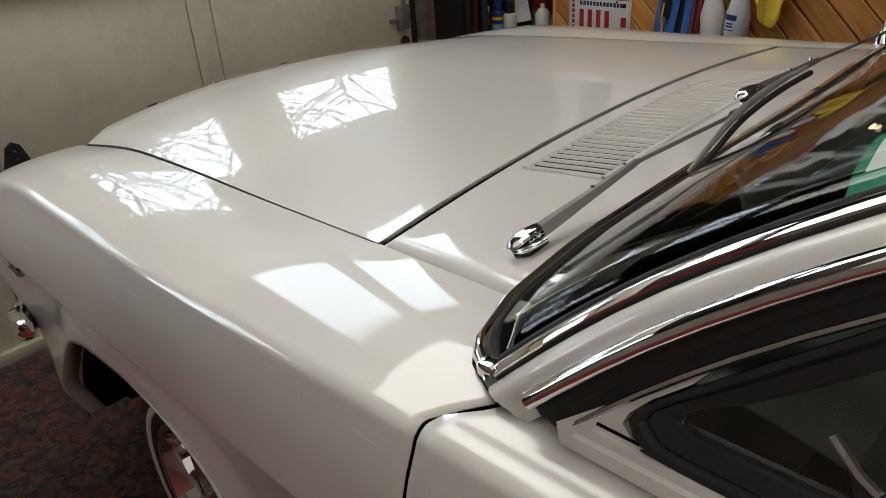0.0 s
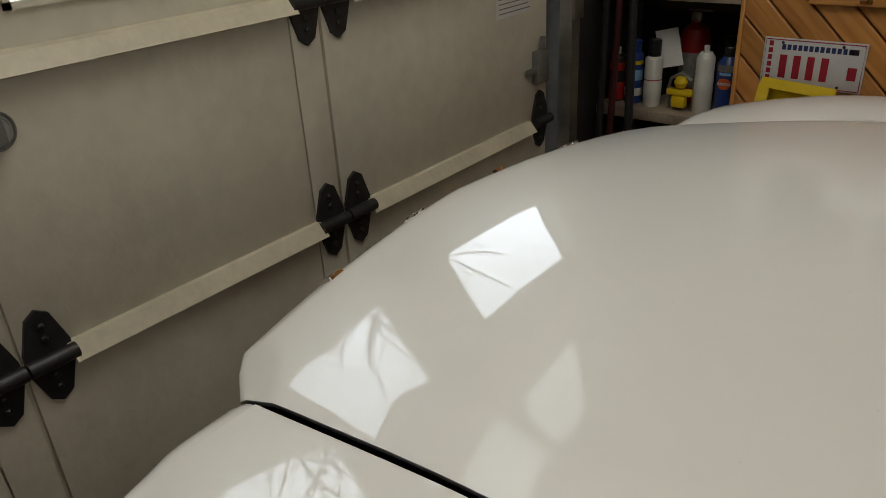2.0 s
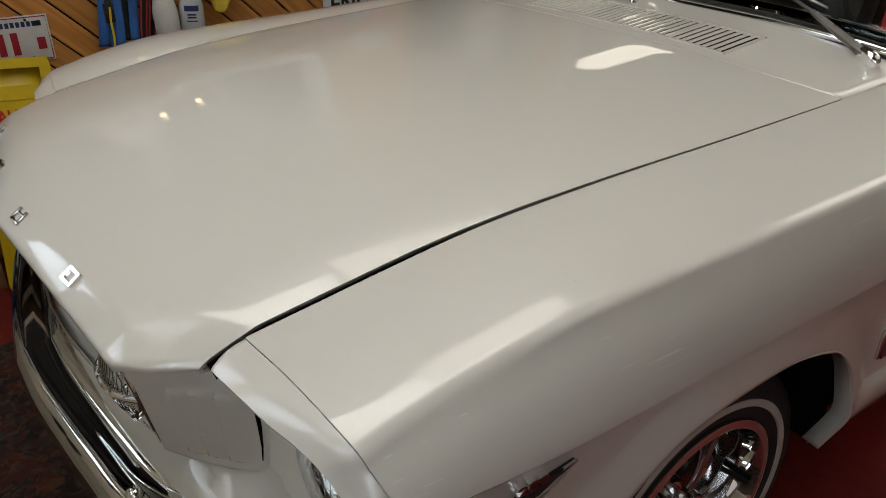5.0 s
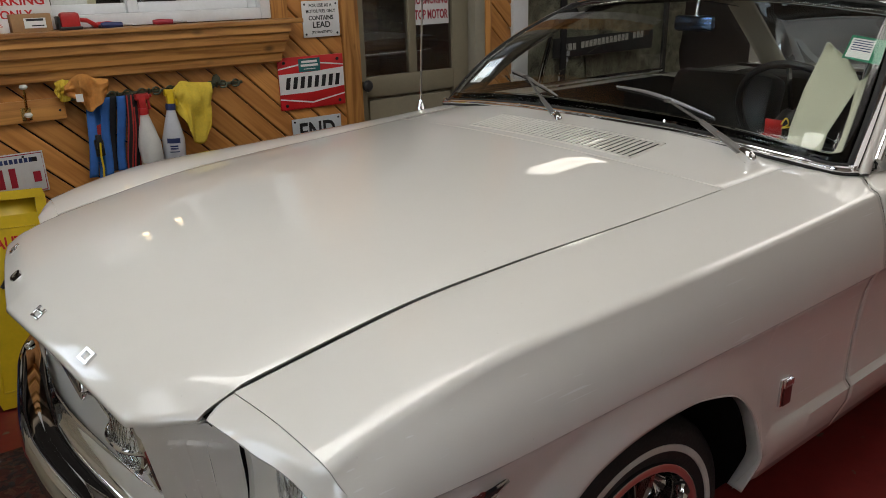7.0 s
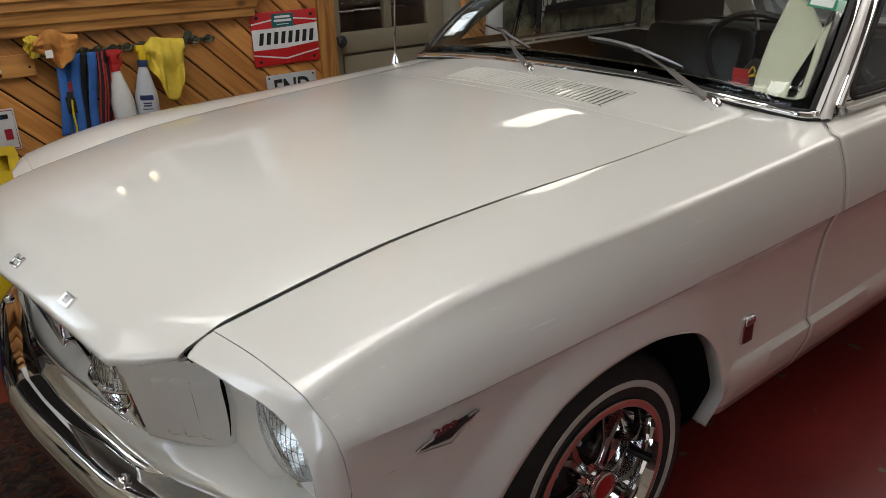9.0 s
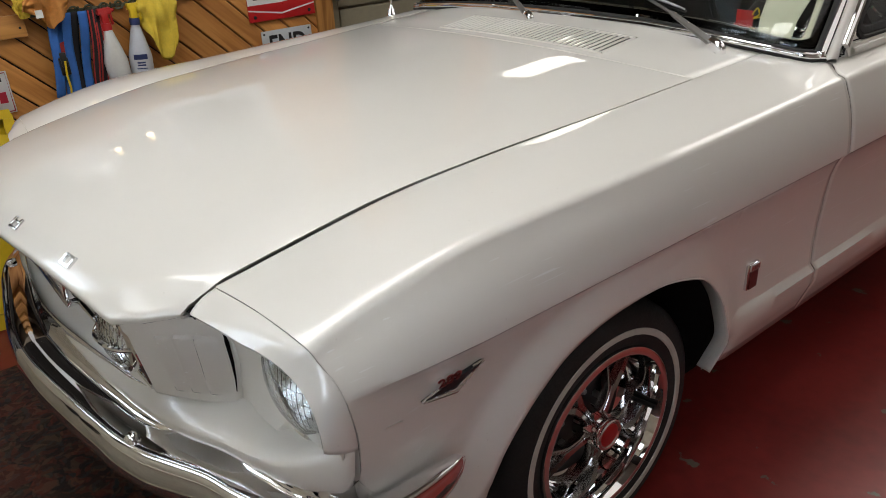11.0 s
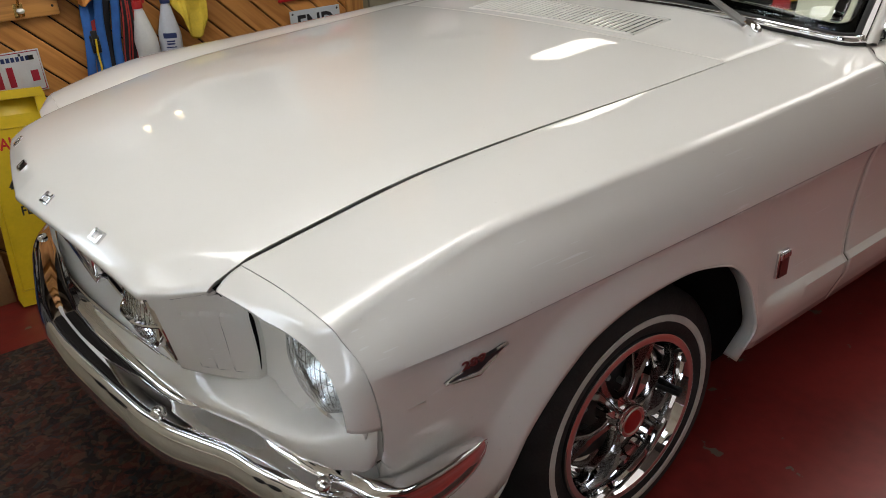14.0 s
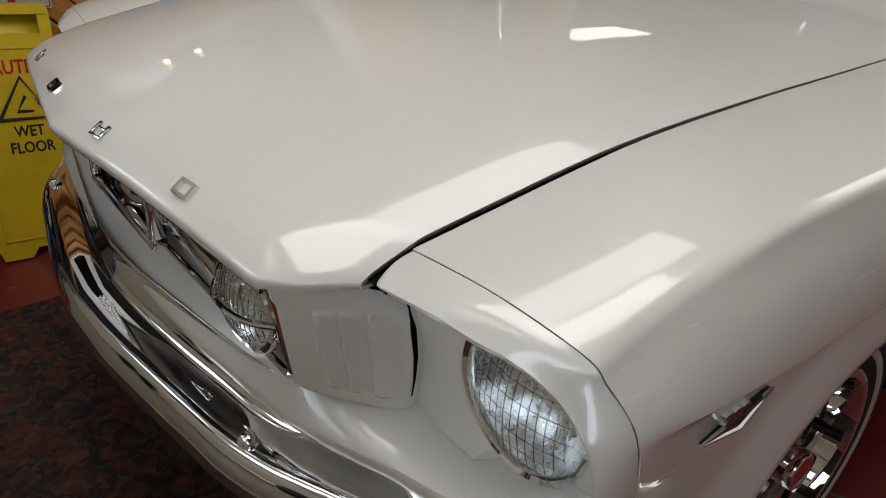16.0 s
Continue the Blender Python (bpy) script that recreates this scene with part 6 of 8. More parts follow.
def wiper(cap, bend, joint, blade):
    """Rounded arm head over the spindle, thin arm bent to the glass and a bowed blade."""
    cap, bend, joint = Vector(cap), Vector(bend), Vector(joint)
    d = (bend - cap).normalized()
    side = d.cross(Vector((0.3, 0.05, 0.95))).normalized()
    n = side.cross(d).normalized()
    n = n if n.z > 0 else -n
    rows = []
    for u, w, h in ((-0.019, 0.003, 0.004), (-0.017, 0.0085, 0.010), (-0.010, 0.0115, 0.0155), (0.0, 0.0125, 0.0180), (0.012, 0.0120, 0.0175), (0.024, 0.0105, 0.0150), (0.030, 0.0095, 0.0135)):
        rows.append([tuple(cap + d * u + side * w * a + n * (h * b if b > 0 else b * 0.012)) for a, b in ((-1, -1), (-1, 0.35), (-0.82, 0.75), (-0.4, 0.97), (0, 1), (0.4, 0.97), (0.82, 0.75), (1, 0.35), (1, -1))])
    head = grid(rows)
    head.faces.new(list(reversed(head.verts[:9])))
    a = piece("wiper", head, CHROME, car, "chrome wiper")
    piece("spindle", lathe([(0.012, -0.02), (0.012, 0.0), (0, 0.001)], 16, Matrix.Translation(cap - n * 0.006)), SOFTCHROME, a)
    rows = []
    for p0, p1, marks in ((cap, bend, ((0.09, 0.0085, 0.012), (0.24, 0.0085, 0.0115), (0.60, 0.0075, 0.008), (0.98, 0.006, 0.0055))), (bend, joint, ((0.03, 0.0035, 0.003), (0.97, 0.003, 0.0028), (1.0, 0.002, 0.002)))):
        e = (p1 - p0).normalized()
        sd = e.cross(Vector((0.75, 0.15, 0.65))).normalized()
        m = sd.cross(e).normalized()
        m = m if m.z > 0 else -m
        for t, w, h in marks:
            p = p0.lerp(p1, t)
            rows.append([tuple(p + sd * u * w + m * v * h) for u, v in ((-1, -0.6), (-1, 0.5), (-0.7, 1), (0.7, 1), (1, 0.5), (1, -0.6))])
    piece("wiper_arm", grid(rows, closed=True), ARMGREY, a, "satin dark grey wiper arm", smooth=False)
    turn = Matrix((side, d, n)).transposed().to_4x4()
    piece("arm_pivot", lathe([(0.0045, -0.011), (0.0045, 0.0105), (0.003, 0.012), (0, 0.012)], 12, Matrix.Translation(cap + d * 0.021 + n * 0.006) @ turn @ Matrix.Rotation(radians(90), 4, "Y")), SOFTCHROME, a)
    for f in (0.62, 0.90):
        piece("rivet", lathe([(0.003, 0), (0.0025, 0.002), (0, 0.0022)], 8, Matrix.Translation(cap.lerp(bend, f) + n * 0.0085)), CHROME, a)
    line = smooth_curve(blade, 16)
    piece("wiper_blade", tube(line, [0.0025 + 0.0025 * math.sin(math.pi * k / 15) for k in range(16)], 8), BLADEGREY, a, "pale satin wiper blade")
    piece("blade_joint", boxes((joint - Vector((0.006, 0.011, 0.006)), joint + Vector((0.006, 0.011, 0.005))), bevel=0.002), ARMGREY, a)
    piece("wiper_rubber", tube([Vector(p) - Vector((0.006, 0, 0.008)) for p in line], 0.0042, 6), RUBBER, a)


BLADEGREY = mat("satin_blade_steel", (0.36, 0.36, 0.35), 0.34, metal=0.5, var=0.15, scale=20)
ARMGREY = mat("satin_grey_steel", (0.17, 0.165, 0.155), 0.40, metal=0.55, var=0.15, scale=20)
wiper((-0.640, 0.572, 1.001), (-0.687, 0.400, 1.062), (-0.742, 0.255, 1.094), [(-0.752, 0.395, 1.062), (-0.748, 0.32, 1.082), (-0.746, 0.25, 1.098), (-0.750, 0.16, 1.110), (-0.755, 0.062, 1.114)])
wiper((-0.626, -0.050, 1.020), (-0.690, -0.185, 1.062), (-0.785, -0.355, 1.108), [(-0.780, -0.20, 1.056), (-0.782, -0.29, 1.085), (-0.788, -0.35, 1.104), (-0.812, -0.46, 1.117)])


def cabin():
    # door and rear body side
    for s in (1, -1):
        rows = []
        for x in [*np.linspace(-0.7475, -0.87, 8), *np.linspace(-0.90, -1.98, 26)]:
            w = ease((x + 0.87) / 0.1225)
            rows.append([side_section(x + w * (joint_x(p[1]) + 0.742), False, 0.735)[i] for i, p in enumerate(side_section(x, False, 0.735))])
        me = mesh_of("door", grid(rows), PAINT)
        d = thick(piece_mesh("door", me if s > 0 else mirror_y(me, "door"), car), 0.002, 1 if s > 0 else -1)
        if s > 0:
            piece("door_handle", tube([(-1.74, 0.872, 0.83), (-1.76, 0.90, 0.832), (-1.86, 0.90, 0.832), (-1.88, 0.872, 0.83)], 0.008, 8), CHROME, d)
        rows = []
        for x in np.linspace(-1.985, -3.55, 36):
            row = []
            t = max(0, (-x - 3.1) / 0.45)
            for (px, y, z) in side_section(x, False, 0.60):
                dx = abs(x + 2.76)
                if z < 0.66 and dx < 0.36:
                    z = max(z, 0.316 + math.sqrt(0.36**2 - dx * dx))
                row.append((x, y * (1 - 0.10 * t * t), z - 0.04 * t * t))
            rows.append(row)
        me = mesh_of("quarter_panel", grid(rows), PAINT)
        thick(piece_mesh("quarter_panel", me if s > 0 else mirror_y(me, "quarter_panel"), car), 0.002, 1 if s > 0 else -1)
    # deck, tail and rear bumper
    rows = []
    for x in np.linspace(-2.62, -3.56, 16):
        t = max(0, (-x - 3.1) / 0.45)
        rows.append([(x, y * (1 - 0.10 * t * t), 0.975 + 0.02 * (1 - (y / 0.6) ** 2) - 0.04 * t * t) for y in np.linspace(-0.605, 0.605, 17)])
    rows += [[(-3.58, y, z) for x, y, _ in rows[-1]] for z in (0.92, 0.75, 0.55, 0.35)]
    thick(piece("deck_lid", grid(rows), PAINT, car), 0.002, 1)
    piece("rear_bumper", tube([(-3.30, -0.86, 0.50), (-3.52, -0.82, 0.50), (-3.66, -0.6, 0.50), (-3.69, 0, 0.50), (-3.66, 0.6, 0.50), (-3.52, 0.82, 0.50), (-3.30, 0.86, 0.50)], 0.06, 10, flat=1.0), CHROME, car)
    # pillars and roof
    CREAM = mat("cream_vinyl_roof", (0.70, 0.66, 0.54), 0.5, var=0.05, scale=20, bump=0.3, bscale=150)
    def roof_row(x, w, z, lo=-1.0, hi=1.0, n=25):
        row = []
        for y in np.linspace(lo, hi, n):
            e = abs(y) ** 6
            row.append((x - 0.055 * y * y * (x > -1.35), y * (w + 0.03 * e), z - 0.05 * y * y - 0.045 * e))
        return row
    top = ((-1.235, 0.590, 1.372), (-1.30, 0.585, 1.390), (-1.5, 0.580, 1.408), (-1.8, 0.575, 1.412), (-2.1, 0.57, 1.400), (-2.3, 0.565, 1.375))
    rear = ((-2.3, 0.565, 1.375), (-2.55, 0.60, 1.21), (-2.85, 0.63, 0.99))
    thick(piece("roof", grid([roof_row(*r) for r in top]), CREAM, car, "cream vinyl roof"), 0.02, 1)
    for lo, hi in ((-1.0, -0.84), (0.84, 1.0)):
        thick(piece("rear_pillar", grid([roof_row(*r, lo, hi, 7) for r in rear]), CREAM, car), 0.02, 1)
    rw = thick(piece("rear_window", grid([roof_row(*r, -0.84, 0.84, 13) for r in rear]), REARGLASS, car, "blue-tinted rear window"), 0.004, 0)
    rw.visible_shadow = False
    for s in (1, -1):
        # painted pillar between the glass moulding and the drip moulding
        M = [ws_point(0.745, t) for t in np.linspace(-0.03, 1, 14)]
        drip = [p + Vector((-0.042 - 0.004 * t, 0.022 - 0.002 * t, -0.003)) for p, t in zip(M, np.linspace(0, 1, 14))]
        if s < 0:
            M, drip = [Vector((p.x, -p.y, p.z)) for p in M], [Vector((p.x, -p.y, p.z)) for p in drip]
        rows = []
        for k, (p, q) in enumerate(zip(M, drip)):
            o = (p - ws_point(0.70 * s, -0.03 + 1.03 * k / 13)).normalized()
            c = p + o * 0.0125
            row = [c + Vector((-0.006, -s * 0.020, -0.03)), c + Vector((0.0, -s * 0.006, 0.0))]
            for k in (0.0, 0.2, 0.4, 0.6, 0.8, 1.0):
                row.append(c.lerp(q, k) + Vector((0.003, s * 0.006, 0.003)) * math.sin(math.pi * (0.1 + 0.9 * k)))
            row += [q + Vector((-0.012, -s * 0.004, -0.012)), q + Vector((-0.012, -s * 0.05, -0.02))]
            rows.append([tuple(v) for v in row])
        trim = [[tuple(p + Vector(v)) for v in ((-0.004, -s * 0.010, -0.004), (-0.014, -s * 0.026, -0.034))] + [tuple(q + Vector(v)) for v in ((-0.020, -s * 0.052, -0.026), (-0.020, -s * 0.012, -0.018))] for p, q in zip(M, drip)]
        piece("pillar_trim", grid(trim), SEAT, car)
        piece("windscreen_pillar", grid(rows, closed=True, flip=s > 0), PAINT, car)
        # bright drip moulding, dark door rubber and a thin bright inner line
        eave = [Vector((-1.5, s * 0.622, 1.345)), Vector((-2.0, s * 0.612, 1.342)), Vector((-2.35, s * 0.61, 1.30))]
        run = [drip[0].lerp(drip[1], 0.85)] + drip[1:] + eave
        piece("drip_moulding", tube([p + Vector((0.0, s * 0.006, 0.002)) for p in run], 0.0105, 16, flat=0.8), CHROME, car, "chrome drip moulding")
        rows = []
        for p in run:
            rows.append([tuple(p + Vector(v)) for v in ((0.0, s * 0.002, -0.002), (-0.008, s * 0.003, -0.010), (-0.012, s * 0.003, -0.0125), (-0.015, -s * 0.001, -0.015), (-0.027, -s * 0.003, -0.024), (-0.030, -s * 0.05, -0.034))])
        thick(piece("door_seal", grid(rows), RUBBER, car), 0.003, 0)
        piece("window_frame", tube([p + Vector((-0.0255, s * 0.001, -0.0225)) for p in run[1:]], 0.003, 6), SOFTCHROME, car)

        # vent window in one leaning plane: painted casting, black rubber, dark glass
        def vent(x, z, out=0.0):
            return Vector((x, s * (0.778 - 0.33 * (z - 0.985) + 0.95 * out), z + 0.31 * out))
        poly = [(-0.843, 0.986), (-0.960, 1.080), (-0.945, 1.060), (-0.918, 1.037), (-0.903, 1.020), (-0.900, 1.010), (-0.912, 1.001), (-0.935, 0.995), (-1.27, 0.994), (-1.27, 0.970), (-0.850, 0.970)]
        bm = bmesh.new()
        for out in (0.004, -0.012):
            bm.faces.new([bm.verts.new(vent(x, z, out)) for x, z in poly])
        n = len(poly)
        bm.verts.ensure_lookup_table()
        for k in range(n):
            bm.faces.new([bm.verts[i] for i in (k, (k + 1) % n, n + (k + 1) % n, n + k)])
        bmesh.ops.recalc_face_normals(bm, faces=bm.faces[:])
        vw = piece("vent_window", bm, PAINT, car, "painted vent window casting", smooth=False)
        rail = ((0.974, 0.004), (0.975, 0.012), (0.985, 0.012), (0.988, 0.008), (0.995, 0.008), (0.997, 0.003))
        piece("vent_sill", grid([[vent(x + (0.012 if z < 0.99 else 0), z, o) for z, o in rail] for x in np.linspace(-0.876, -1.27, 6)]), PAINT, vw)
        # groove drawn as a flat black strip, its shade in the colour
        piece("groove", grid([[vent(x, z, 0.0046) for x in (-0.879, -0.895, -0.918)] for z in (0.9995, 1.0025)]), SHADEBLACK, vw)
        outer = smooth_curve([(x, 0, z) for x, z in ((-1.25, 1.300), (-0.99, 1.093), (-0.922, 1.038), (-0.906, 1.020), (-0.908, 1.008), (-0.922, 1.000), (-0.95, 0.996), (-1.25, 0.994))], 60)
        inner = smooth_curve([(x, 0, z) for x, z in ((-1.25, 1.268), (-1.02, 1.086), (-0.955, 1.044), (-0.944, 1.034), (-0.946, 1.030), (-0.955, 1.028), (-0.98, 1.027), (-1.25, 1.026))], 60)
        rows = []
        for (a, _, b), (c, _, e) in zip(outer, inner):
            rows.append([vent(a + (c - a) * f, b + (e - b) * f, o) for f, o in ((0, -0.004), (0.02, 0.007), (0.22, 0.009), (0.34, 0.004), (0.40, 0.006), (0.85, 0.004), (1.0, -0.004))])
        piece("window_rubber", grid(rows), RUBBER, vw)
        v1, v2 = vent(-1.25, 1.285), vent(-1.25, 1.0)
        piece("vent_window_bar", tube([v2, v1], 0.010, 8), CHROME, vw)
        gl = bmesh.new()
        gl.faces.new([gl.verts.new(vent(x, z, -0.001)) for x, z in ((-0.94, 1.036), (-1.25, 1.285), (-1.25, 1.020), (-0.95, 1.022))])
        w = thick(piece("vent_glass", gl, GLASS, vw, smooth=False), 0.004, 0)
        w.visible_shadow = False
        # black tube in place of the shaded gap at the belt line
        piece("belt_gap_shade", tube([Vector((x, s * y, z)) for x, y, z in ((-0.840, 0.766, 0.967), (-0.89, 0.7755, 0.9675), (-1.27, 0.7755, 0.968))], 0.0032, 6), SHADEBLACK, car)
        piece("belt_moulding", tube([(-1.27, s * 0.770, 0.992), (-2.05, s * 0.755, 0.995)], 0.010, 8), CHROME, car)
        piece("vent_latch", tube([vent(-1.073, 1.035, -0.012), vent(-1.058, 1.042, -0.014), vent(-1.037, 1.060, -0.014)], 0.004, 6), CHROME, vw)
        gl = bmesh.new()
        q = [gl.verts.new(p) for p in (v2 + Vector((-0.02, 0, 0)), v1 + Vector((-0.02, 0, 0.02)), Vector((-1.9, s * 0.625, 1.32)), Vector((-2.02, s * 0.735, 0.99)))]
        gl.faces.new(q)
        w = thick(piece("side_glass", gl, GLASS, car, smooth=False), 0.004, 0)
        w.visible_shadow = False
    # dark interior: dash, shelf, seats, wheel, mirror
    dash = [[(x, y, z) for y in np.linspace(-0.66, 0.66, 9)] for x, z in ((-0.80, 0.985), (-0.95, 0.985), (-1.04, 0.965), (-1.06, 0.90), (-1.03, 0.78), (-1.0, 0.6))]
    thick(piece("dashboard", grid(dash), DASH, car), 0.004)
    tub = boxes(((-2.6, -0.72, 0.40), (-0.85, 0.72, 0.42)), ((-0.86, -0.70, 0.42), (-0.84, 0.70, 0.97)), ((-2.62, -0.70, 0.42), (-2.6, 0.70, 0.985)), ((-2.6, 0.700, 0.42), (-0.86, 0.715, 0.975)), ((-2.6, -0.715, 0.42), (-0.86, -0.700, 0.975)))
    piece("cabin_lining", tub, SEAT, car, smooth=False)
    for s in (1, -1):
        seat = piece("front_seat", boxes(((-1.95, s * 0.36 - 0.25, 0.50), (-1.40, s * 0.36 + 0.25, 0.66)), bevel=0.05), SEAT, car)
        bm = boxes(((-0.07, -0.25, 0), (0.07, 0.25, 0.45)), bevel=0.05)
        bmesh.ops.transform(bm, matrix=Matrix.Translation((-1.90, s * 0.36, 0.58)) @ Matrix.Rotation(radians(-14), 4, "Y"), verts=bm.verts[:])
        piece("seat_back", bm, SEAT, seat)
    piece("rear_seat", boxes(((-2.58, -0.6, 0.5), (-2.35, 0.6, 0.98)), bevel=0.05), SEAT, car)
    sm = Matrix.Translation((-1.25, 0.36, 0.99)) @ Matrix.Rotation(radians(-62), 4, "Y")
    ring = [sm @ Vector((0.195 * math.cos(a), 0.195 * math.sin(a), 0)) for a in np.linspace(0, 2 * math.pi, 41)]
    sw = piece("steering_wheel", tube(ring, 0.011, 8), SEAT, car)
    for a in (0, 2.1, 4.2):
        piece("wheel_spoke", tube([sm @ Vector((0, 0, -0.03)), sm @ Vector((0.19 * math.cos(a), 0.19 * math.sin(a), 0))], 0.008, 6), CHROME, sw)
    piece("wheel_rim_bright", tube([p + Vector((0.006, 0, 0.006)) for p in ring[8:22]], 0.004, 6), CHROME, sw)
    piece("wheel_boss", lathe([(0.05, -0.10), (0.05, -0.01), (0, 0)], 16, sm), SEAT, sw)
    mm = Matrix.Translation((-1.16, 0.027, 1.268))
    bm = boxes(((-0.015, -0.072, -0.025), (0.012, 0.072, 0.025)), bevel=0.012)
    bmesh.ops.transform(bm, matrix=mm, verts=bm.verts[:])
    rv = piece("rear_view_mirror", bm, BLUEMIRROR, car, "dark rear-view mirror, blue reflected light put into its colour")
    piece("mirror_stem", tube([(-1.17, 0.027, 1.28), (-1.19, 0.02, 1.35)], 0.008, 8), CHROME, rv)


cabin()

# radio aerial on the far wing
aer = piece("aerial", lathe([(0.027, -0.012), (0.027, 0.004), (0.018, 0.014), (0.014, 0.034), (0.009, 0.042), (0.005, 0.052), (0, 0.052)], 20, Matrix.Translation((-0.632, -0.765, 0.952))), CHROME, car, "chrome aerial base and mast")
piece("aerial_mast", tube([(-0.632, -0.765, 0.99), (-0.655, -0.772, 1.30), (-0.70, -0.785, 1.80)], [0.0042, 0.0034, 0.0022], 8), CHROME, aer)

# ---- things along the long wall ----
Y = WALL_Y + 0.004


def plate_bars(root, face, rows):
    """Plain bars in place of characters: x, z, width, height, material."""
    for x, z, w, h, m in rows:
        piece("bar", boxes(((x - w / 2, face, z - h / 2), (x + w / 2, face + 0.0016, z + h / 2))), m, root, smooth=False)


def number_plate():
    x0, x1, z0, z1 = 0.532, 0.838, 0.703, 0.857
    root = tagged(empty("number_plate", (0.684, Y, 0.703)), "white stamped number plate with dark red characters screwed to the boards", "number plate")
    pl = piece("plate", boxes(((x0, Y, z0), (x1, Y + 0.004, z1)), bevel=0.0015), PLATEWHITE, root)
    rim = bmesh.new()
    tube([(x0 + 0.006, Y + 0.004, z0 + 0.006), (x1 - 0.006, Y + 0.004, z0 + 0.006), (x1 - 0.006, Y + 0.004, z1 - 0.006), (x0 + 0.006, Y + 0.004, z1 - 0.006), (x0 + 0.006, Y + 0.004, z0 + 0.007)], 0.002, 6, rim)
    piece("plate_rim", rim, INKRED, pl)
    f = Y + 0.0035
    rows = [(0.772 - 0.042 * i, 0.767, 0.022, 0.074, INKRED) for i in range(4)]
    rows += [(0.565, 0.762, 0.026, 0.040, INKRED)]
    rows += [(0.775 - 0.0165 * i, 0.829, 0.0115, 0.017, NAVY) for i in range(13)] + [(0.552 + 0.014, 0.829, 0.022, 0.017, INK)]
    rows += [(0.815, 0.838 - 0.022 * i, 0.013, 0.016, INKRED) for i in range(6)]
    plate_bars(pl, f, rows)
    for x, z in ((0.78, 0.842), (0.60, 0.842), (0.78, 0.716), (0.60, 0.716)):
        piece("screw", lathe([(0.005, 0), (0.004, 0.003), (0, 0.0035)], 8, Matrix.Translation((x, f, z)) @ Matrix.Rotation(radians(-90), 4, "X")), BLACKIRON, pl)


number_plate()


def old_plate():
    root = tagged(empty("old_number_plate", (-0.10, Y, 0.60)), "old grey number plate with black characters on the boards", "number plate")
    pl = piece("plate", boxes(((-0.225, Y, 0.60), (-0.025, Y + 0.003, 0.737)), bevel=0.001), mat("grey_plate", (0.36, 0.38, 0.37), 0.4, var=0.15, scale=20), root)
    plate_bars(pl, Y + 0.0025, [(-0.05 - 0.034 * i, 0.712, 0.022, 0.030, INK) for i in range(2)] + [(-0.17, 0.714, 0.024, 0.022, INK)] + [(-0.06 - 0.034 * i, 0.655, 0.024, 0.05, INK) for i in range(4)])


old_plate()


def slab(root, name, poly, y0, y1, m):
    """A flat panel from an outline in x and z."""
    bm = bmesh.new()
    f = [bm.verts.new((x, y1, z)) for x, z in poly]
    b = [bm.verts.new((x, y0, z)) for x, z in poly]
    bm.faces.new(f)
    bm.faces.new(b[::-1])
    for i in range(len(poly)):
        j = (i + 1) % len(poly)
        bm.faces.new((f[j], f[i], b[i], b[j]))
    bmesh.ops.recalc_face_normals(bm, faces=bm.faces[:])
    return piece(name, bm, m, root, smooth=False)


def station_sign():
    root = tagged(empty("enamel_sign", (-0.625, Y, 0.886)), "red enamel petrol sign with a white banner and teal label", "sign")
    a, b, c, d = -0.458, -0.790, 0.886, 1.118
    pl = piece("sign_plate", boxes(((b, Y + 0.006, c), (a, Y + 0.011, d)), bevel=0.002), SIGNRED, root)
    f = Y + 0.0112
    slab(pl, "banner", [(a - 0.001, 0.957), (-0.62, 0.957), (b + 0.001, 0.972), (b + 0.001, 1.058), (-0.62, 1.048), (a - 0.001, 1.046)], f - 0.001, f + 0.0008, SIGNWHITE)
    for z, k in ((0.930, -1), (1.070, 1)):
        slab(pl, "white_line", [(a - 0.001, z - k * 0.004), (-0.62, z + k * 0.020 - 0.003), (b + 0.001, z - k * 0.004), (b + 0.001, z - k * 0.004 + 0.006), (-0.62, z + k * 0.020 + 0.004), (a - 0.001, z - k * 0.004 + 0.006)], f - 0.001, f + 0.0006, SIGNWHITE)
    for i in range(8):
        x = -0.487 - 0.036 * i
        slab(pl, "bar", [(x, 0.978), (x - 0.020, 0.978), (x - 0.030, 1.030), (x - 0.010, 1.030)], f, f + 0.0014, INK)
    lab = piece("label", boxes(((-0.668, f - 0.001, 1.050), (-0.560, f + 0.0022, 1.108))), SIGNTEAL, pl, "teal maker's label", smooth=False)
    plate_bars(lab, f + 0.002, [(-0.614, 1.094, 0.078, 0.010, SIGNWHITE), (-0.614, 1.078, 0.088, 0.010, SIGNWHITE), (-0.614, 1.062, 0.06, 0.003, SIGNWHITE)])
    for x, z in ((a - 0.03, d - 0.022), (b + 0.03, d - 0.022), (a - 0.03, c + 0.02), (b + 0.03, c + 0.02)):
        piece("grommet", lathe([(0.008, 0), (0.007, 0.003), (0, 0.003)], 10, Matrix.Translation((x, f, z)) @ Matrix.Rotation(radians(-90), 4, "X")), BLACKIRON, pl)


station_sign()


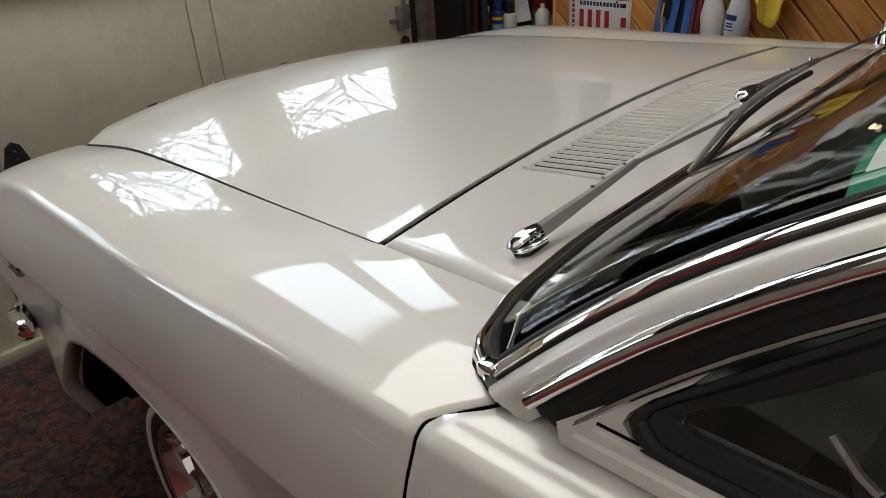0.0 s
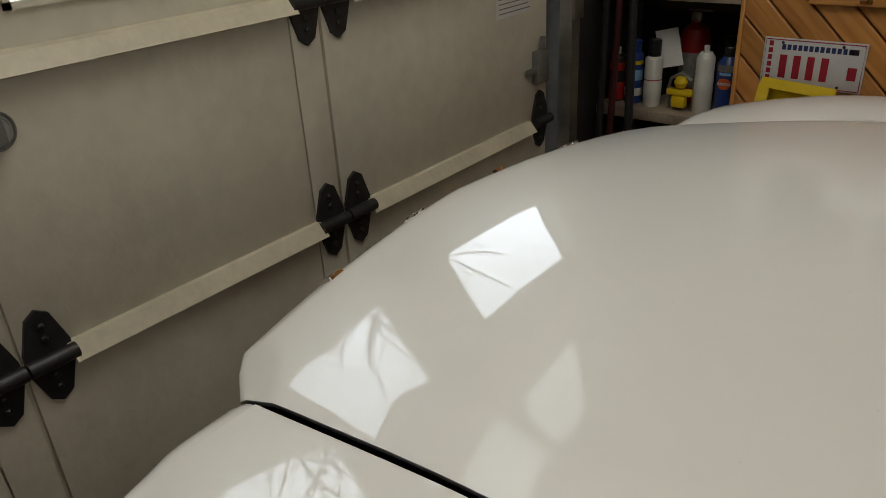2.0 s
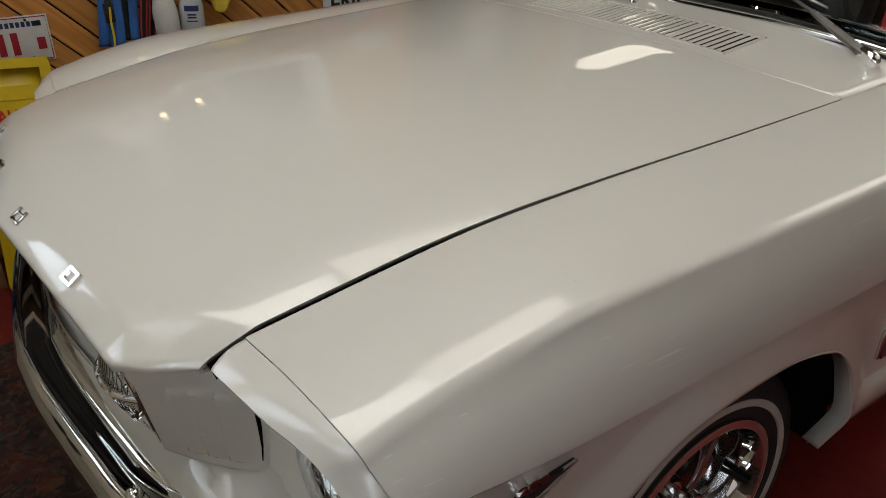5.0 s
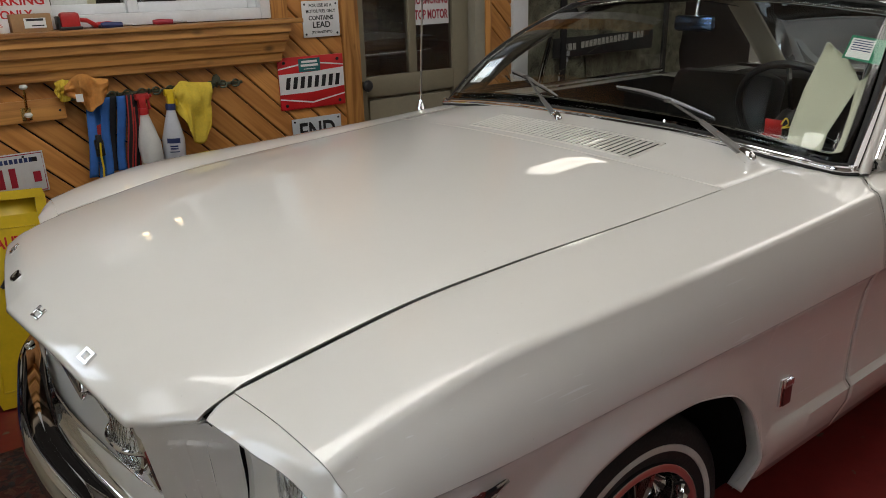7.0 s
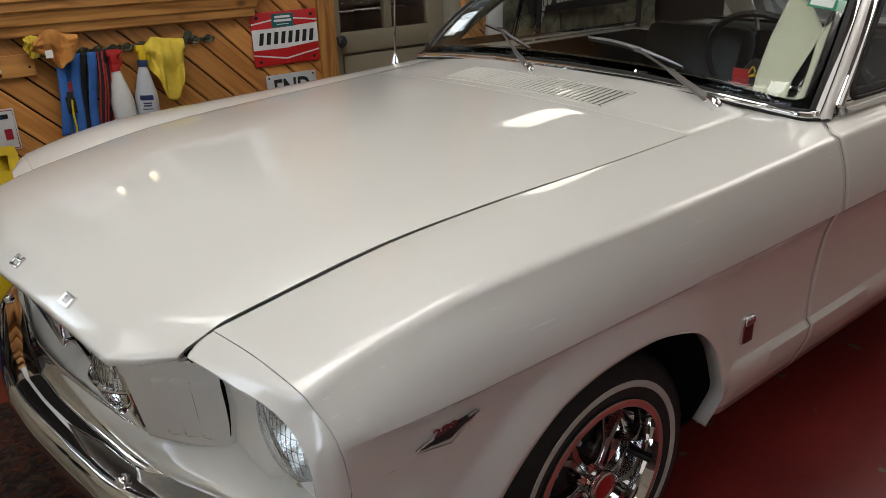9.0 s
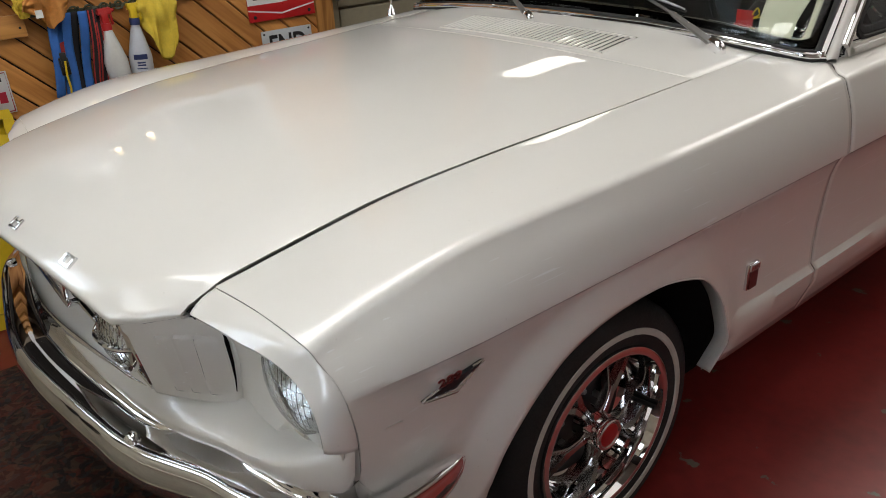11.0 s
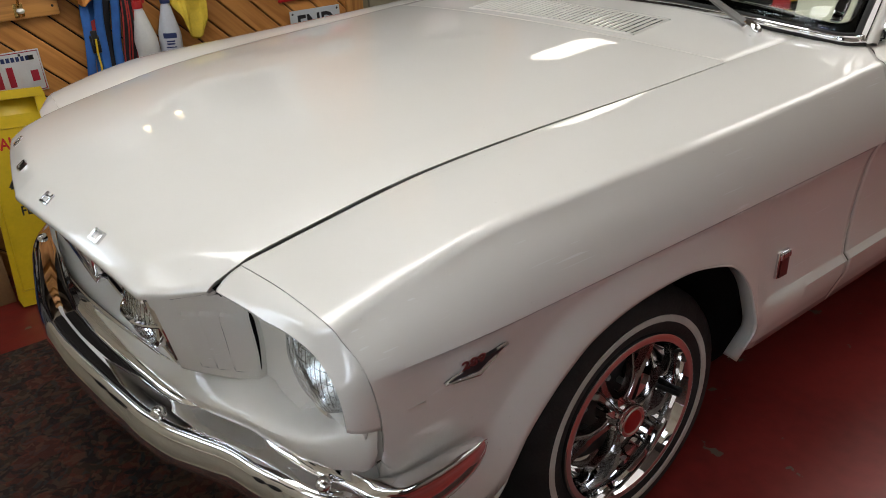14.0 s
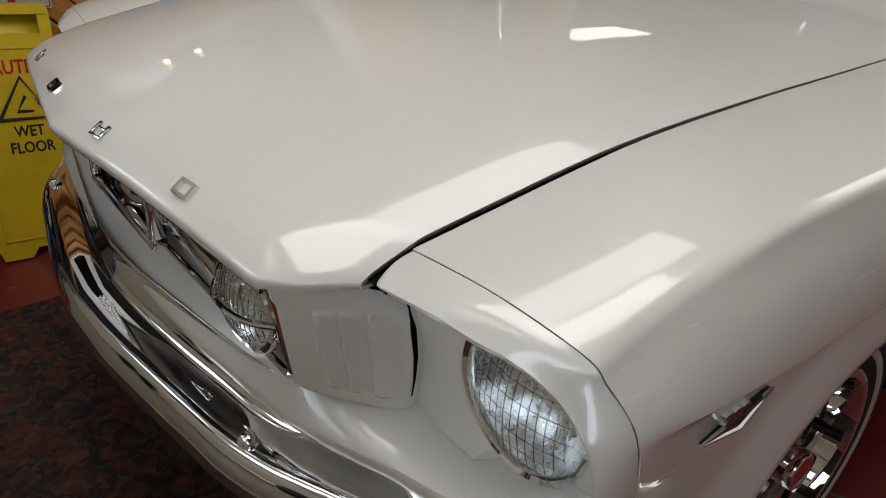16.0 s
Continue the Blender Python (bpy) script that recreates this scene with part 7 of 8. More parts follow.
def words_sign(name, x0, x1, z0, z1, lines, label, m=INK, back=SIGNWHITE, y=Y + 0.004, grommets=True, tilt=0.0):
    """lines: words, z, letter height, width."""
    root = tagged(empty(name, ((x0 + x1) / 2, y, z0)), label, "sign")
    pl = piece("sign_plate", boxes(((x0, y, z0), (x1, y + 0.004, z1)), bevel=0.0015), back, root)
    for words, z, h, w in lines:
        keep_place(lettering("lettering", words, h * 1.4, m, None, facing_wall((x0 + x1) / 2, z, y + 0.0042), width=w), pl)
    if grommets:
        for x in (x0 + 0.014, x1 - 0.014):
            for z in (z0 + 0.014, z1 - 0.014):
                piece("grommet", lathe([(0.005, 0), (0.004, 0.002), (0, 0.002)], 10, Matrix.Translation((x, y + 0.004, z)) @ Matrix.Rotation(radians(-90), 4, "X")), BLACKIRON, pl)
    return pl


words_sign("lead_notice", -0.788, -0.602, 1.197, 1.353, [("FOR USE AS A", 1.333, 0.014, 0.115), ("MOTOR FUEL ONLY", 1.308, 0.014, 0.148), ("CONTAINS", 1.279, 0.019, 0.125), ("LEAD", 1.249, 0.026, 0.088), ("(TETRAETHYL)", 1.218, 0.010, 0.105)], "white enamel notice with black lettering screwed to the boards")
words_sign("end_sign", -0.760, -0.505, 0.690, 0.841, [("END", 0.770, 0.088, 0.185)], "grey-white enamel plate with large black capitals", back=mat("grey_white_enamel", (0.50, 0.53, 0.55), 0.3, var=0.08, scale=12))


def hook_board():
    root = tagged(empty("hook_board", (0.56, Y, 0.965)), "short pine board carrying a brass coat hook with white ceramic ends", "hook board")
    long_board("board", (0.425, Y, 0.966), (0.72, Y + 0.018, 1.046), "x", PINETRIM, root, 0.004)
    x = 0.560
    piece("coat_hook", tube([(x, Y + 0.018, 0.985), (x, Y + 0.045, 0.982), (x, Y + 0.060, 0.998)], 0.006, 8), BRASS, root)
    piece("coat_hook", tube([(x, Y + 0.018, 1.01), (x, Y + 0.050, 1.022), (x, Y + 0.070, 1.075), (x, Y + 0.075, 1.098)], 0.005, 8), BRASS, root)
    piece("hook_plate", boxes(((x - 0.017, Y + 0.017, 0.975), (x + 0.017, Y + 0.022, 1.022)), bevel=0.002), BRASS, root)
    for c in ((x, Y + 0.062, 1.000), (x, Y + 0.076, 1.102)):
        piece("hook_end", lathe([(0, -0.009), (0.010, -0.008), (0.015, 0), (0.010, 0.008), (0, 0.009)], 16, Matrix.Translation(c)), CERAMIC, root)
    piece("screw", lathe([(0.005, 0), (0.004, 0.002), (0, 0.002)], 8, Matrix.Translation((0.445, Y + 0.018, 1.0)) @ Matrix.Rotation(radians(-90), 4, "X")), BLACKIRON, root)


hook_board()


def hook_rail():
    root = tagged(empty("hook_rail", (0.08, Y, 1.03)), "dark bronze scrolled hook rail on the boards", "hook rail")
    piece("rail_bar", boxes(((-0.29, Y, 1.028), (0.40, Y + 0.010, 1.040)), bevel=0.002), BRONZE, root)
    for i in range(12):
        x = 0.36 - 0.056 * i
        pts = [(x + 0.016 * math.cos(a), Y + 0.012 + 0.004 * math.sin(a * 2), 1.034 + 0.014 * math.sin(a)) for a in np.linspace(0, 5.6, 12)]
        piece("scroll", tube(pts, 0.0045, 6), BRONZE, root)
    for x in (0.36, 0.24, 0.12, 0.02, -0.16):
        piece("hook", tube([(x, Y + 0.010, 1.04), (x, Y + 0.045, 1.030), (x, Y + 0.055, 1.050)], 0.005, 6), BRONZE, root)
    slab(root, "leaf", [(-0.150, 1.030), (-0.185, 1.036), (-0.190, 1.062), (-0.176, 1.078), (-0.158, 1.066)], Y + 0.008, Y + 0.018, BRONZE)


hook_rail()


def rag(name, top, bottom, y, m, label, seed, fold=0.012, category="cloth"):
    """A cloth hung over a hook, between an upper and a lower outline, with folds running down."""
    a = smooth_curve([(x, 0, z) for x, z in top], 33)
    b = smooth_curve([(x, 0, z) for x, z in bottom], 33)
    rows = []
    for i in range(26):
        t = i / 25
        row = []
        for j, (p, q) in enumerate(zip(a, b)):
            u = j / 32
            f = fold * (0.3 + 0.7 * t) * (math.sin(u * 13 + seed + 1.5 * t) + 0.6 * math.sin(u * 29 + 2 * seed - 2 * t)) + 0.010 * noise.noise((u * 5, t * 5, seed))
            bulge = 0.018 * math.sin(math.pi * min(1, t * 1.6)) * (1 - t)
            row.append((p[0] + (q[0] - p[0]) * t + 0.004 * noise.noise((u * 4, t * 4, seed + 3)), y + 0.012 + f + bulge, p[2] + (q[2] - p[2]) * t + 0.004 * noise.noise((u * 6, t * 3, seed + 7))))
        rows.append(row)
    return thick(tagged(part(name, grid(rows), m), label, category), 0.0025, 0)


rag("yellow_rag", [(0.035, 1.036), (-0.003, 1.066), (-0.060, 1.057), (-0.130, 1.050)], [(0.034, 0.985), (0.013, 0.934), (-0.010, 0.885), (-0.034, 0.812), (-0.078, 0.814), (-0.110, 0.915)], Y + 0.055, YELLOWCLOTH, "bright yellow cleaning cloth hung over a hook", 1.3)
rag("yellow_rag", [(0.452, 1.104), (0.420, 1.112), (0.385, 1.102)], [(0.455, 1.064), (0.432, 1.030), (0.388, 1.052)], Y + 0.030, YELLOWCLOTH, "crumpled yellow rag tucked behind an orange one", 4.2, 0.009)
rag("orange_rag", [(0.427, 1.090), (0.366, 1.132), (0.313, 1.112), (0.272, 1.104)], [(0.432, 1.056), (0.390, 1.038), (0.350, 0.990), (0.284, 1.038)], Y + 0.060, ORANGECLOTH, "crumpled orange rag hung over a hook", 2.4, 0.014)
tagged(part("cloth_tag", boxes(((0.372, Y + 0.092, 1.032), (0.397, Y + 0.094, 1.060)), bevel=0.0), PAPER, smooth=False), "small white care tag sewn to the orange rag", "tag")


def strap(x, z0, z1, m, dx, dy, name="hanging_strap", w=0.0165, label=""):
    rows = []
    for i in range(26):
        t = i / 25
        z = z1 + (z0 - z1) * t
        xx = x + dx * t + 0.0012 * math.sin(t * 7 + x * 40)
        yy = Y + 0.040 + dy + 0.010 * math.sin(t * 5 + x * 31)
        tw = 0.16 * math.sin(t * 3.5 + x * 23)
        row = [(xx + w * u * math.cos(tw), yy + w * u * math.sin(tw) * 0.7, z) for u in (-1, -0.33, 0.33, 1)]
        rows.append(row)
    return thick(tagged(part(name, grid(rows), m), label, "strap", "straps hung on the rail"), 0.0025, 0)


BL, BK = "blue webbing ratchet strap hung on the rail", "black strap with red edge lines hung on the rail"
for x, z0, m, dx, dy, lb in ((0.338, 0.735, BLUESTRAP, 0.040, 0.016, BL), (0.316, 0.80, REDSTRAP, 0.020, 0.002, "short red webbing strap hung among blue ones"), (0.290, 0.735, BLUESTRAP, 0.034, 0.020, BL), (0.312, 0.72, BLUESTRAP, 0.030, 0.006, BL), (0.232, 0.745, BLUESTRAP, 0.036, 0.016, BL), (0.262, 0.745, BLACKSTRAP, 0.036, 0.002, "black webbing strap hung on the rail"), (0.196, 0.74, BLACKSTRAP, 0.036, 0.012, BK), (0.172, 0.74, BLACKSTRAP, 0.034, 0.006, BK), (0.152, 0.74, BLACKSTRAP, 0.034, 0.012, BK)):
    strap(x, z0, 1.035, m, dx, dy, label=lb)
for x, dx in ((0.208, 0.036), (0.190, 0.036), (0.182, 0.034), (0.164, 0.034), (0.146, 0.034)):
    strap(x, 0.742, 1.034, REDSTRAP, dx, 0.0175, w=0.0026, label="thin red cord hung against black straps")
tagged(part("strap_buckle", boxes(((0.325, Y + 0.045, 0.815), (0.358, Y + 0.075, 0.880)), ((0.330, Y + 0.070, 0.845), (0.352, Y + 0.082, 0.90)), bevel=0.004), BLACKIRON), "black ratchet buckle on a blue strap", "buckle")
tagged(part("hanging_rope", tube([(0.340, Y + 0.085, 0.87), (0.346, Y + 0.088, 0.82), (0.344, Y + 0.085, 0.77), (0.350, Y + 0.083, 0.72)], 0.004, 6), YELLOW), "yellow braided cord hung beside the straps", "cord")


def spray_bottle(cx, z0, body, head, collar, label, lean=0.0, tall=1.0):
    root = tagged(empty("spray_bottle", (cx, Y + 0.06, z0)), label, "spray bottle", "spray bottles on the rail")
    y = Y + 0.062
    m = Matrix.Translation((cx, y, z0)) @ Matrix.Rotation(radians(lean), 4, "Y")
    def at(bm):
        bmesh.ops.transform(bm, matrix=m, verts=bm.verts[:])
        return bm
    h = 0.215 * tall
    b = piece("bottle", at(lathe([(0, 0), (0.040, 0.0), (0.044, 0.006), (0.044, h * 0.46), (0.042, h * 0.52), (0.030, h * 0.76), (0.019, h * 0.96), (0.0165, h), (0.0165, h + 0.012), (0, h + 0.012)], 32)), body, root)
    piece("collar", at(lathe([(0.019, h + 0.004), (0.020, h + 0.022), (0.018, h + 0.030), (0, h + 0.030)], 20)), collar, root)
    hd = boxes(((-0.014, -0.012, h + 0.028), (0.014, 0.014, h + 0.075)), ((-0.030, -0.012, h + 0.060), (0.022, 0.012, h + 0.086)), ((-0.042, -0.007, h + 0.066), (-0.028, 0.007, h + 0.080)), bevel=0.005)
    hd2 = boxes(((-0.030, -0.006, h + 0.020), (-0.020, 0.006, h + 0.064)), bevel=0.003)
    piece("spray_head", at(hd), head, root)
    piece("trigger", at(hd2), head, root)
    return b, m, root


b1, m1, r1 = spray_bottle(0.148, 0.735, MILKY, REDPLASTIC, REDPLASTIC, "milky plastic spray bottle with red trigger head", 2)
piece("liquid_line", lathe([(0.0, 0.003), (0.0445, 0.006), (0.0447, 0.030), (0.0444, 0.031)], 32, m1), mat("straw_liquid", (0.62, 0.58, 0.42), 0.3, var=0.05), r1)
b2, m2, r2 = spray_bottle(0.060, 0.740, GREYBOTTLE, YELLOW, NAVY, "grey-white spray bottle with yellow trigger and blue label", -3)
bm = bmesh.new()
for w, z, h in ((0.60, 0.100, 0.020), (0.35, 0.078, 0.006), (0.35, 0.068, 0.006), (0.45, 0.055, 0.004)):
    rows = []
    for a in np.linspace(math.pi / 2 - w - 0.3, math.pi / 2 + w - 0.3, 10):
        rows.append([(0.0446 * math.cos(a), 0.0446 * math.sin(a), z + k * h) for k in (-0.5, 0.5)])
    g = grid(rows)
    me = bpy.data.meshes.new("tmp")
    g.to_mesh(me)
    g.free()
    bm.from_mesh(me)
bmesh.ops.transform(bm, matrix=m2, verts=bm.verts[:])
piece("label_bar", bm, NAVY, r2)

# spare tyre leaning under the straps
tagged(part("spare_tyre", lathe([(0.19, -0.07), (0.24, -0.085), (0.28, -0.075), (0.30, -0.04), (0.305, 0.0), (0.30, 0.04), (0.28, 0.075), (0.24, 0.085), (0.19, 0.07), (0.18, 0), (0.19, -0.07)], 48, Matrix.Translation((0.31, Y + 0.155, 0.318)) @ Matrix.Rotation(radians(-80), 4, "X")), RUBBER), "black spare tyre leaning against the pine wall", "tyre")

# ---- on the window sill ----
SZ, SY = 1.287, WALL_Y + 0.045
root = tagged(empty("cardboard_box", (0.49, SY, SZ)), "small brown cardboard box with a white label on the sill", "box")
piece("carton", boxes(((0.425, SY - 0.04, SZ), (0.555, SY + 0.035, SZ + 0.062)), bevel=0.002), CARD, root)
piece("carton_label", boxes(((0.445, SY + 0.0345, SZ + 0.014), (0.515, SY + 0.0362, SZ + 0.048))), PAPER, root, smooth=False)
piece("bar", boxes(((0.452, SY + 0.036, SZ + 0.038), (0.508, SY + 0.0372, SZ + 0.046)), ((0.452, SY + 0.036, SZ + 0.020), (0.492, SY + 0.0372, SZ + 0.024))), INK, root, smooth=False)
root = tagged(empty("tape_measure", (0.36, SY, SZ)), "red and black tape measure lying on the sill", "tape measure")
piece("case", boxes(((0.325, SY - 0.02, SZ), (0.395, SY + 0.025, SZ + 0.062)), bevel=0.014), REDPLASTIC, root)
piece("grip", boxes(((0.322, SY - 0.022, SZ), (0.400, SY + 0.027, SZ + 0.012)), ((0.395, SY - 0.022, SZ), (0.405, SY + 0.027, SZ + 0.050)), bevel=0.004), CANBLACK, root)
for x0, x1, dy, m, hm, nm in ((0.20, 0.31, -0.03, STEEL, REDPLASTIC, "red-handled"), (0.06, -0.10, 0.0, STEEL, INKRED, "dark red-handled"), (0.26, 0.12, 0.03, STEEL, NAVY, "blue-handled")):
    root = tagged(empty("screwdriver", (x0, SY + dy, SZ)), nm + " screwdriver lying on the window sill", "screwdriver", "tools on the sill")
    s = 1 if x1 > x0 else -1
    piece("handle", tube([(x0, SY + dy, SZ + 0.012), (x0 + s * 0.02, SY + dy, SZ + 0.012), (x0 + s * 0.075, SY + dy + 0.004, SZ + 0.011)], [0.008, 0.012, 0.009], 10), hm, root)
    piece("shaft", tube([(x0 + s * 0.075, SY + dy + 0.004, SZ + 0.011), (x1 - s * 0.03, SY + dy + 0.008, SZ + 0.008)], 0.0035, 8), m, root)
root = tagged(empty("pliers", (0.235, SY - 0.01, SZ)), "black and red pliers lying on the sill", "pliers")
piece("jaws", boxes(((0.215, SY - 0.02, SZ), (0.262, SY + 0.0, SZ + 0.012)), bevel=0.003), BLACKIRON, root)
piece("handles", tube([(0.262, SY - 0.012, SZ + 0.008), (0.30, SY + 0.002, SZ + 0.03), (0.33, SY + 0.004, SZ + 0.034)], 0.008, 8), REDPLASTIC, root)
pk = words_sign("parking_sign", 0.408, 0.640, 1.305, 1.60, [("PARKING", 1.392, 0.030, 0.195), ("ONLY", 1.345, 0.030, 0.105)], "white metal parking sign with red capitals leaning on the window", m=SIGNRED, y=WALL_Y + 0.012, grommets=False)
piece("arrow", boxes(((0.425, WALL_Y + 0.0155, 1.318), (0.60, WALL_Y + 0.0168, 1.323))), SIGNRED, pk, smooth=False)
piece("round_emblem", lathe([(0.0, 0.001), (0.045, 0.001), (0.045, 0)], 32, Matrix.Translation((0.50, WALL_Y + 0.0162, 1.455)) @ Matrix.Rotation(radians(-90), 4, "X")), NAVY, pk)
words_sign("small_notice", 0.56, 0.70, 1.287, 1.335, [("ALL OTHERS", 1.312, 0.010, 0.10)], "small white notice with red words on the sill", m=SIGNRED, y=WALL_Y + 0.055, grommets=False)
words_sign("open_sign", 0.195, 0.335, 1.365, 1.50, [("OPEN", 1.437, 0.034, 0.120)], "cream and black open sign standing inside the window", back=mat("cream_card", (0.60, 0.55, 0.38), 0.6, var=0.1), y=WALL_Y - 0.22, grommets=False)
tagged(part("note_paper", boxes(((0.245, WALL_Y - 0.145, 1.345), (0.375, WALL_Y - 0.143, 1.435))), PAPER, smooth=False), "handwritten white note propped inside the window", "paper")
tagged(part("window_bench", boxes(((-0.72, WALL_Y - 0.62, 1.285), (1.20, WALL_Y - 0.125, 1.325)), bevel=0.003), SHELFWOOD), "wooden bench top just inside the window", "bench")
for x, y, r, h, m, lb in ((-0.20, -0.30, 0.042, 0.062, CANWHITE, "short tin with a yellow rim on the bench"), (-0.305, -0.30, 0.045, 0.062, STEEL, "bare steel tin on the bench"), (-0.39, -0.28, 0.03, 0.05, CANWHITE, "small white jar on the bench")):
    root = tagged(empty("tin", (x, WALL_Y + y, 1.325)), lb, "tin", "tins on the bench")
    piece("can", lathe([(0, 0), (r, 0), (r, h), (r * 0.92, h), (0, h - 0.004)], 24, Matrix.Translation((x, WALL_Y + y, 1.325))), m, root)
    if "yellow" in lb:
        piece("rim", lathe([(r + 0.001, h - 0.012), (r + 0.003, h - 0.006), (r + 0.001, h + 0.002)], 24, Matrix.Translation((x, WALL_Y + y, 1.325))), YELLOW, root)
root = tagged(empty("glass_globe", (0.02, WALL_Y - 0.34, 1.325)), "clear glass globe in a metal frame on the bench", "lamp")
piece("globe", lathe([(0, 0), (0.035, 0.005), (0.05, 0.05), (0.05, 0.12), (0.03, 0.17), (0, 0.175)], 24, Matrix.Translation((0.02, WALL_Y - 0.34, 1.325))), LENS, root)
for a in range(4):
    piece("frame_bar", tube([(0.02 + 0.06 * math.cos(a * 1.57 + 0.5), WALL_Y - 0.34 + 0.06 * math.sin(a * 1.57 + 0.5), 1.325), (0.02 + 0.065 * math.cos(a * 1.57 + 0.7), WALL_Y - 0.34 + 0.065 * math.sin(a * 1.57 + 0.7), 1.50)], 0.004, 6), STEEL, root)
for x0, x1, z1, m, lb in ((0.10, 0.19, 1.36, CARD, "brown carton on the bench"), (-0.14, -0.06, 1.37, GREYBOTTLE, "pale box on the bench"), (-0.10, 0.0, 1.352, CANRED, "flat dark red box on the bench"), (0.42, 0.60, 1.40, CANBLACK, "black box on the bench")):
    tagged(part("carton", boxes(((x0, WALL_Y - 0.44, 1.325), (x1, WALL_Y - 0.34, z1)), bevel=0.003), m), lb, "box")
tagged(part("wall_thermometer", boxes(((-0.512, WALL_Y + 0.022, 1.385), (-0.480, WALL_Y + 0.034, 1.47)), bevel=0.008), GREYBOTTLE), "small grey gauge fixed on the window casing", "gauge")

# ---- wet floor sign ----


def floor_sign():
    root = tagged(empty("wet_floor_sign", (0.69, -1.42, 0)), "yellow folding wet floor warning sign standing by the wall", "floor sign")
    a, b = Vector((0.685, -1.505, 0.745)), Vector((0.735, -1.300, 0.0))
    up = (a - b).normalized()
    right = Vector((-1, 0.0, 0.0))
    right = (right - up * right.dot(up)).normalized()
    out = right.cross(up).normalized()
    if out.y < 0:
        out = -out
    H = (a - b).length
    def P(u, v, w=0.0):
        return b + right * u + up * v + out * w
    def panel(poly, w0, w1, m, name, par, sm=False):
        bm = bmesh.new()
        f = [bm.verts.new(P(u, v, w1)) for u, v in poly]
        k = [bm.verts.new(P(u, v, w0)) for u, v in poly]
        bm.faces.new(f)
        bm.faces.new(k[::-1])
        for i in range(len(poly)):
            j = (i + 1) % len(poly)
            bm.faces.new((f[j], f[i], k[i], k[j]))
        bmesh.ops.recalc_face_normals(bm, faces=bm.faces[:])
        return piece(name, bm, m, par, smooth=sm)
    front = panel([(-0.15, 0.03), (-0.14, 0.0), (-0.06, 0.0), (-0.04, 0.03), (0.04, 0.03), (0.06, 0.0), (0.14, 0.0), (0.15, 0.03), (0.128, H - 0.12), (0.10, H - 0.085), (-0.10, H - 0.085), (-0.128, H - 0.12)], 0, 0.010, YELLOW, "front_leaf", root)
    for u0, u1 in ((-0.115, -0.080), (0.080, 0.115)):
        panel([(u0, H - 0.10), (u1, H - 0.10), (u1, H - 0.02), (u0, H - 0.02)], -0.002, 0.012, YELLOW, "handle_post", root)
    panel([(-0.115, H - 0.030), (0.115, H - 0.030), (0.108, H + 0.002), (-0.108, H + 0.002)], -0.004, 0.015, YELLOW, "handle", root)
    # back leaf
    bm = bmesh.new()
    c = [a + right * s * 0.11 - up * 0.03 + Vector((0, -0.012, 0)) for s in (-1, 1)] + [Vector((0.695 + s * 0.14, -1.60, 0.0)) for s in (-1, 1)]
    vs = [bm.verts.new(p) for p in (c[0], c[1], c[2], c[3])]
    bm.faces.new(vs)
    thick(piece("back_leaf", bm, YELLOW, root), 0.010, 0)
    # raised frame
    fr = bmesh.new()
    tube([P(-0.128, 0.06, 0.010), P(-0.112, H - 0.13, 0.010), P(0.112, H - 0.13, 0.010), P(0.128, 0.06, 0.010), P(-0.128, 0.06, 0.010)], 0.004, 6, fr)
    piece("frame_rib", fr, YELLOW, front)
    m = Matrix((( right.x, up.x, out.x, 0), (right.y, up.y, out.y, 0), (right.z, up.z, out.z, 0), (0, 0, 0, 1)))
    def words(t, v, h, w, mt):
        mm = Matrix.Translation(P(0, v, 0.0105)) @ m
        keep_place(lettering("lettering", t, h * 1.4, mt, None, mm, width=w), front)
    words("CAUTION", H - 0.185, 0.042, 0.205, SIGNRED)
    words("WET", 0.395, 0.034, 0.085, INK)
    words("FLOOR", 0.345, 0.034, 0.125, INK)
    # plain triangle with a slanting bar
    T = [(-0.075, 0.435), (0.075, 0.435), (0.0, 0.560)]
    t = bmesh.new()
    tube([P(*T[0], 0.011), P(*T[1], 0.011), P(*T[2], 0.011), P(*T[0], 0.011)], 0.0055, 6, t)
    piece("triangle", t, INK, front)
    panel([(-0.026, 0.452), (0.020, 0.452), (0.026, 0.459), (-0.018, 0.462), (0.010, 0.500), (0.002, 0.506)], 0.0098, 0.0112, INK, "pictogram", front)


floor_sign()
tagged(part("wooden_crate", boxes(((0.885, -1.60, 0.0), (1.02, -1.38, 0.33)), bevel=0.004), CARD), "brown box on the floor beside the wet floor sign", "box")

# ---- corner shelf: cans and bottles ----
SH = 0.543


def can(x, y, r, h, body, cap, label, cap_h=0.03, bands=(), name="spray_can", shoulder=0.012, cap_r=None):
    root = tagged(empty(name, (x, y, SH)), label, "can", "cans on the shelf")
    t = Matrix.Translation((x, y, SH))
    b = piece("can", lathe([(0, 0), (r * 0.96, 0), (r, 0.004), (r, h), (r * 0.98, h + 0.002), (r * 0.62, h + shoulder), (r * 0.55, h + shoulder), (0, h + shoulder)], 28, t), body, root)
    cr = cap_r or r * 0.72
    piece("cap", lathe([(cr, h + shoulder * 0.6), (cr, h + shoulder + cap_h), (cr * 0.9, h + shoulder + cap_h + 0.003), (0, h + shoulder + cap_h + 0.003)], 20, t), cap, root)
    for z0, z1, m in bands:
        piece("label_band", lathe([(r + 0.0003, z0), (r + 0.0008, z0 + 0.001), (r + 0.0008, z1 - 0.001), (r + 0.0003, z1)], 28, t), m, root)
    return root


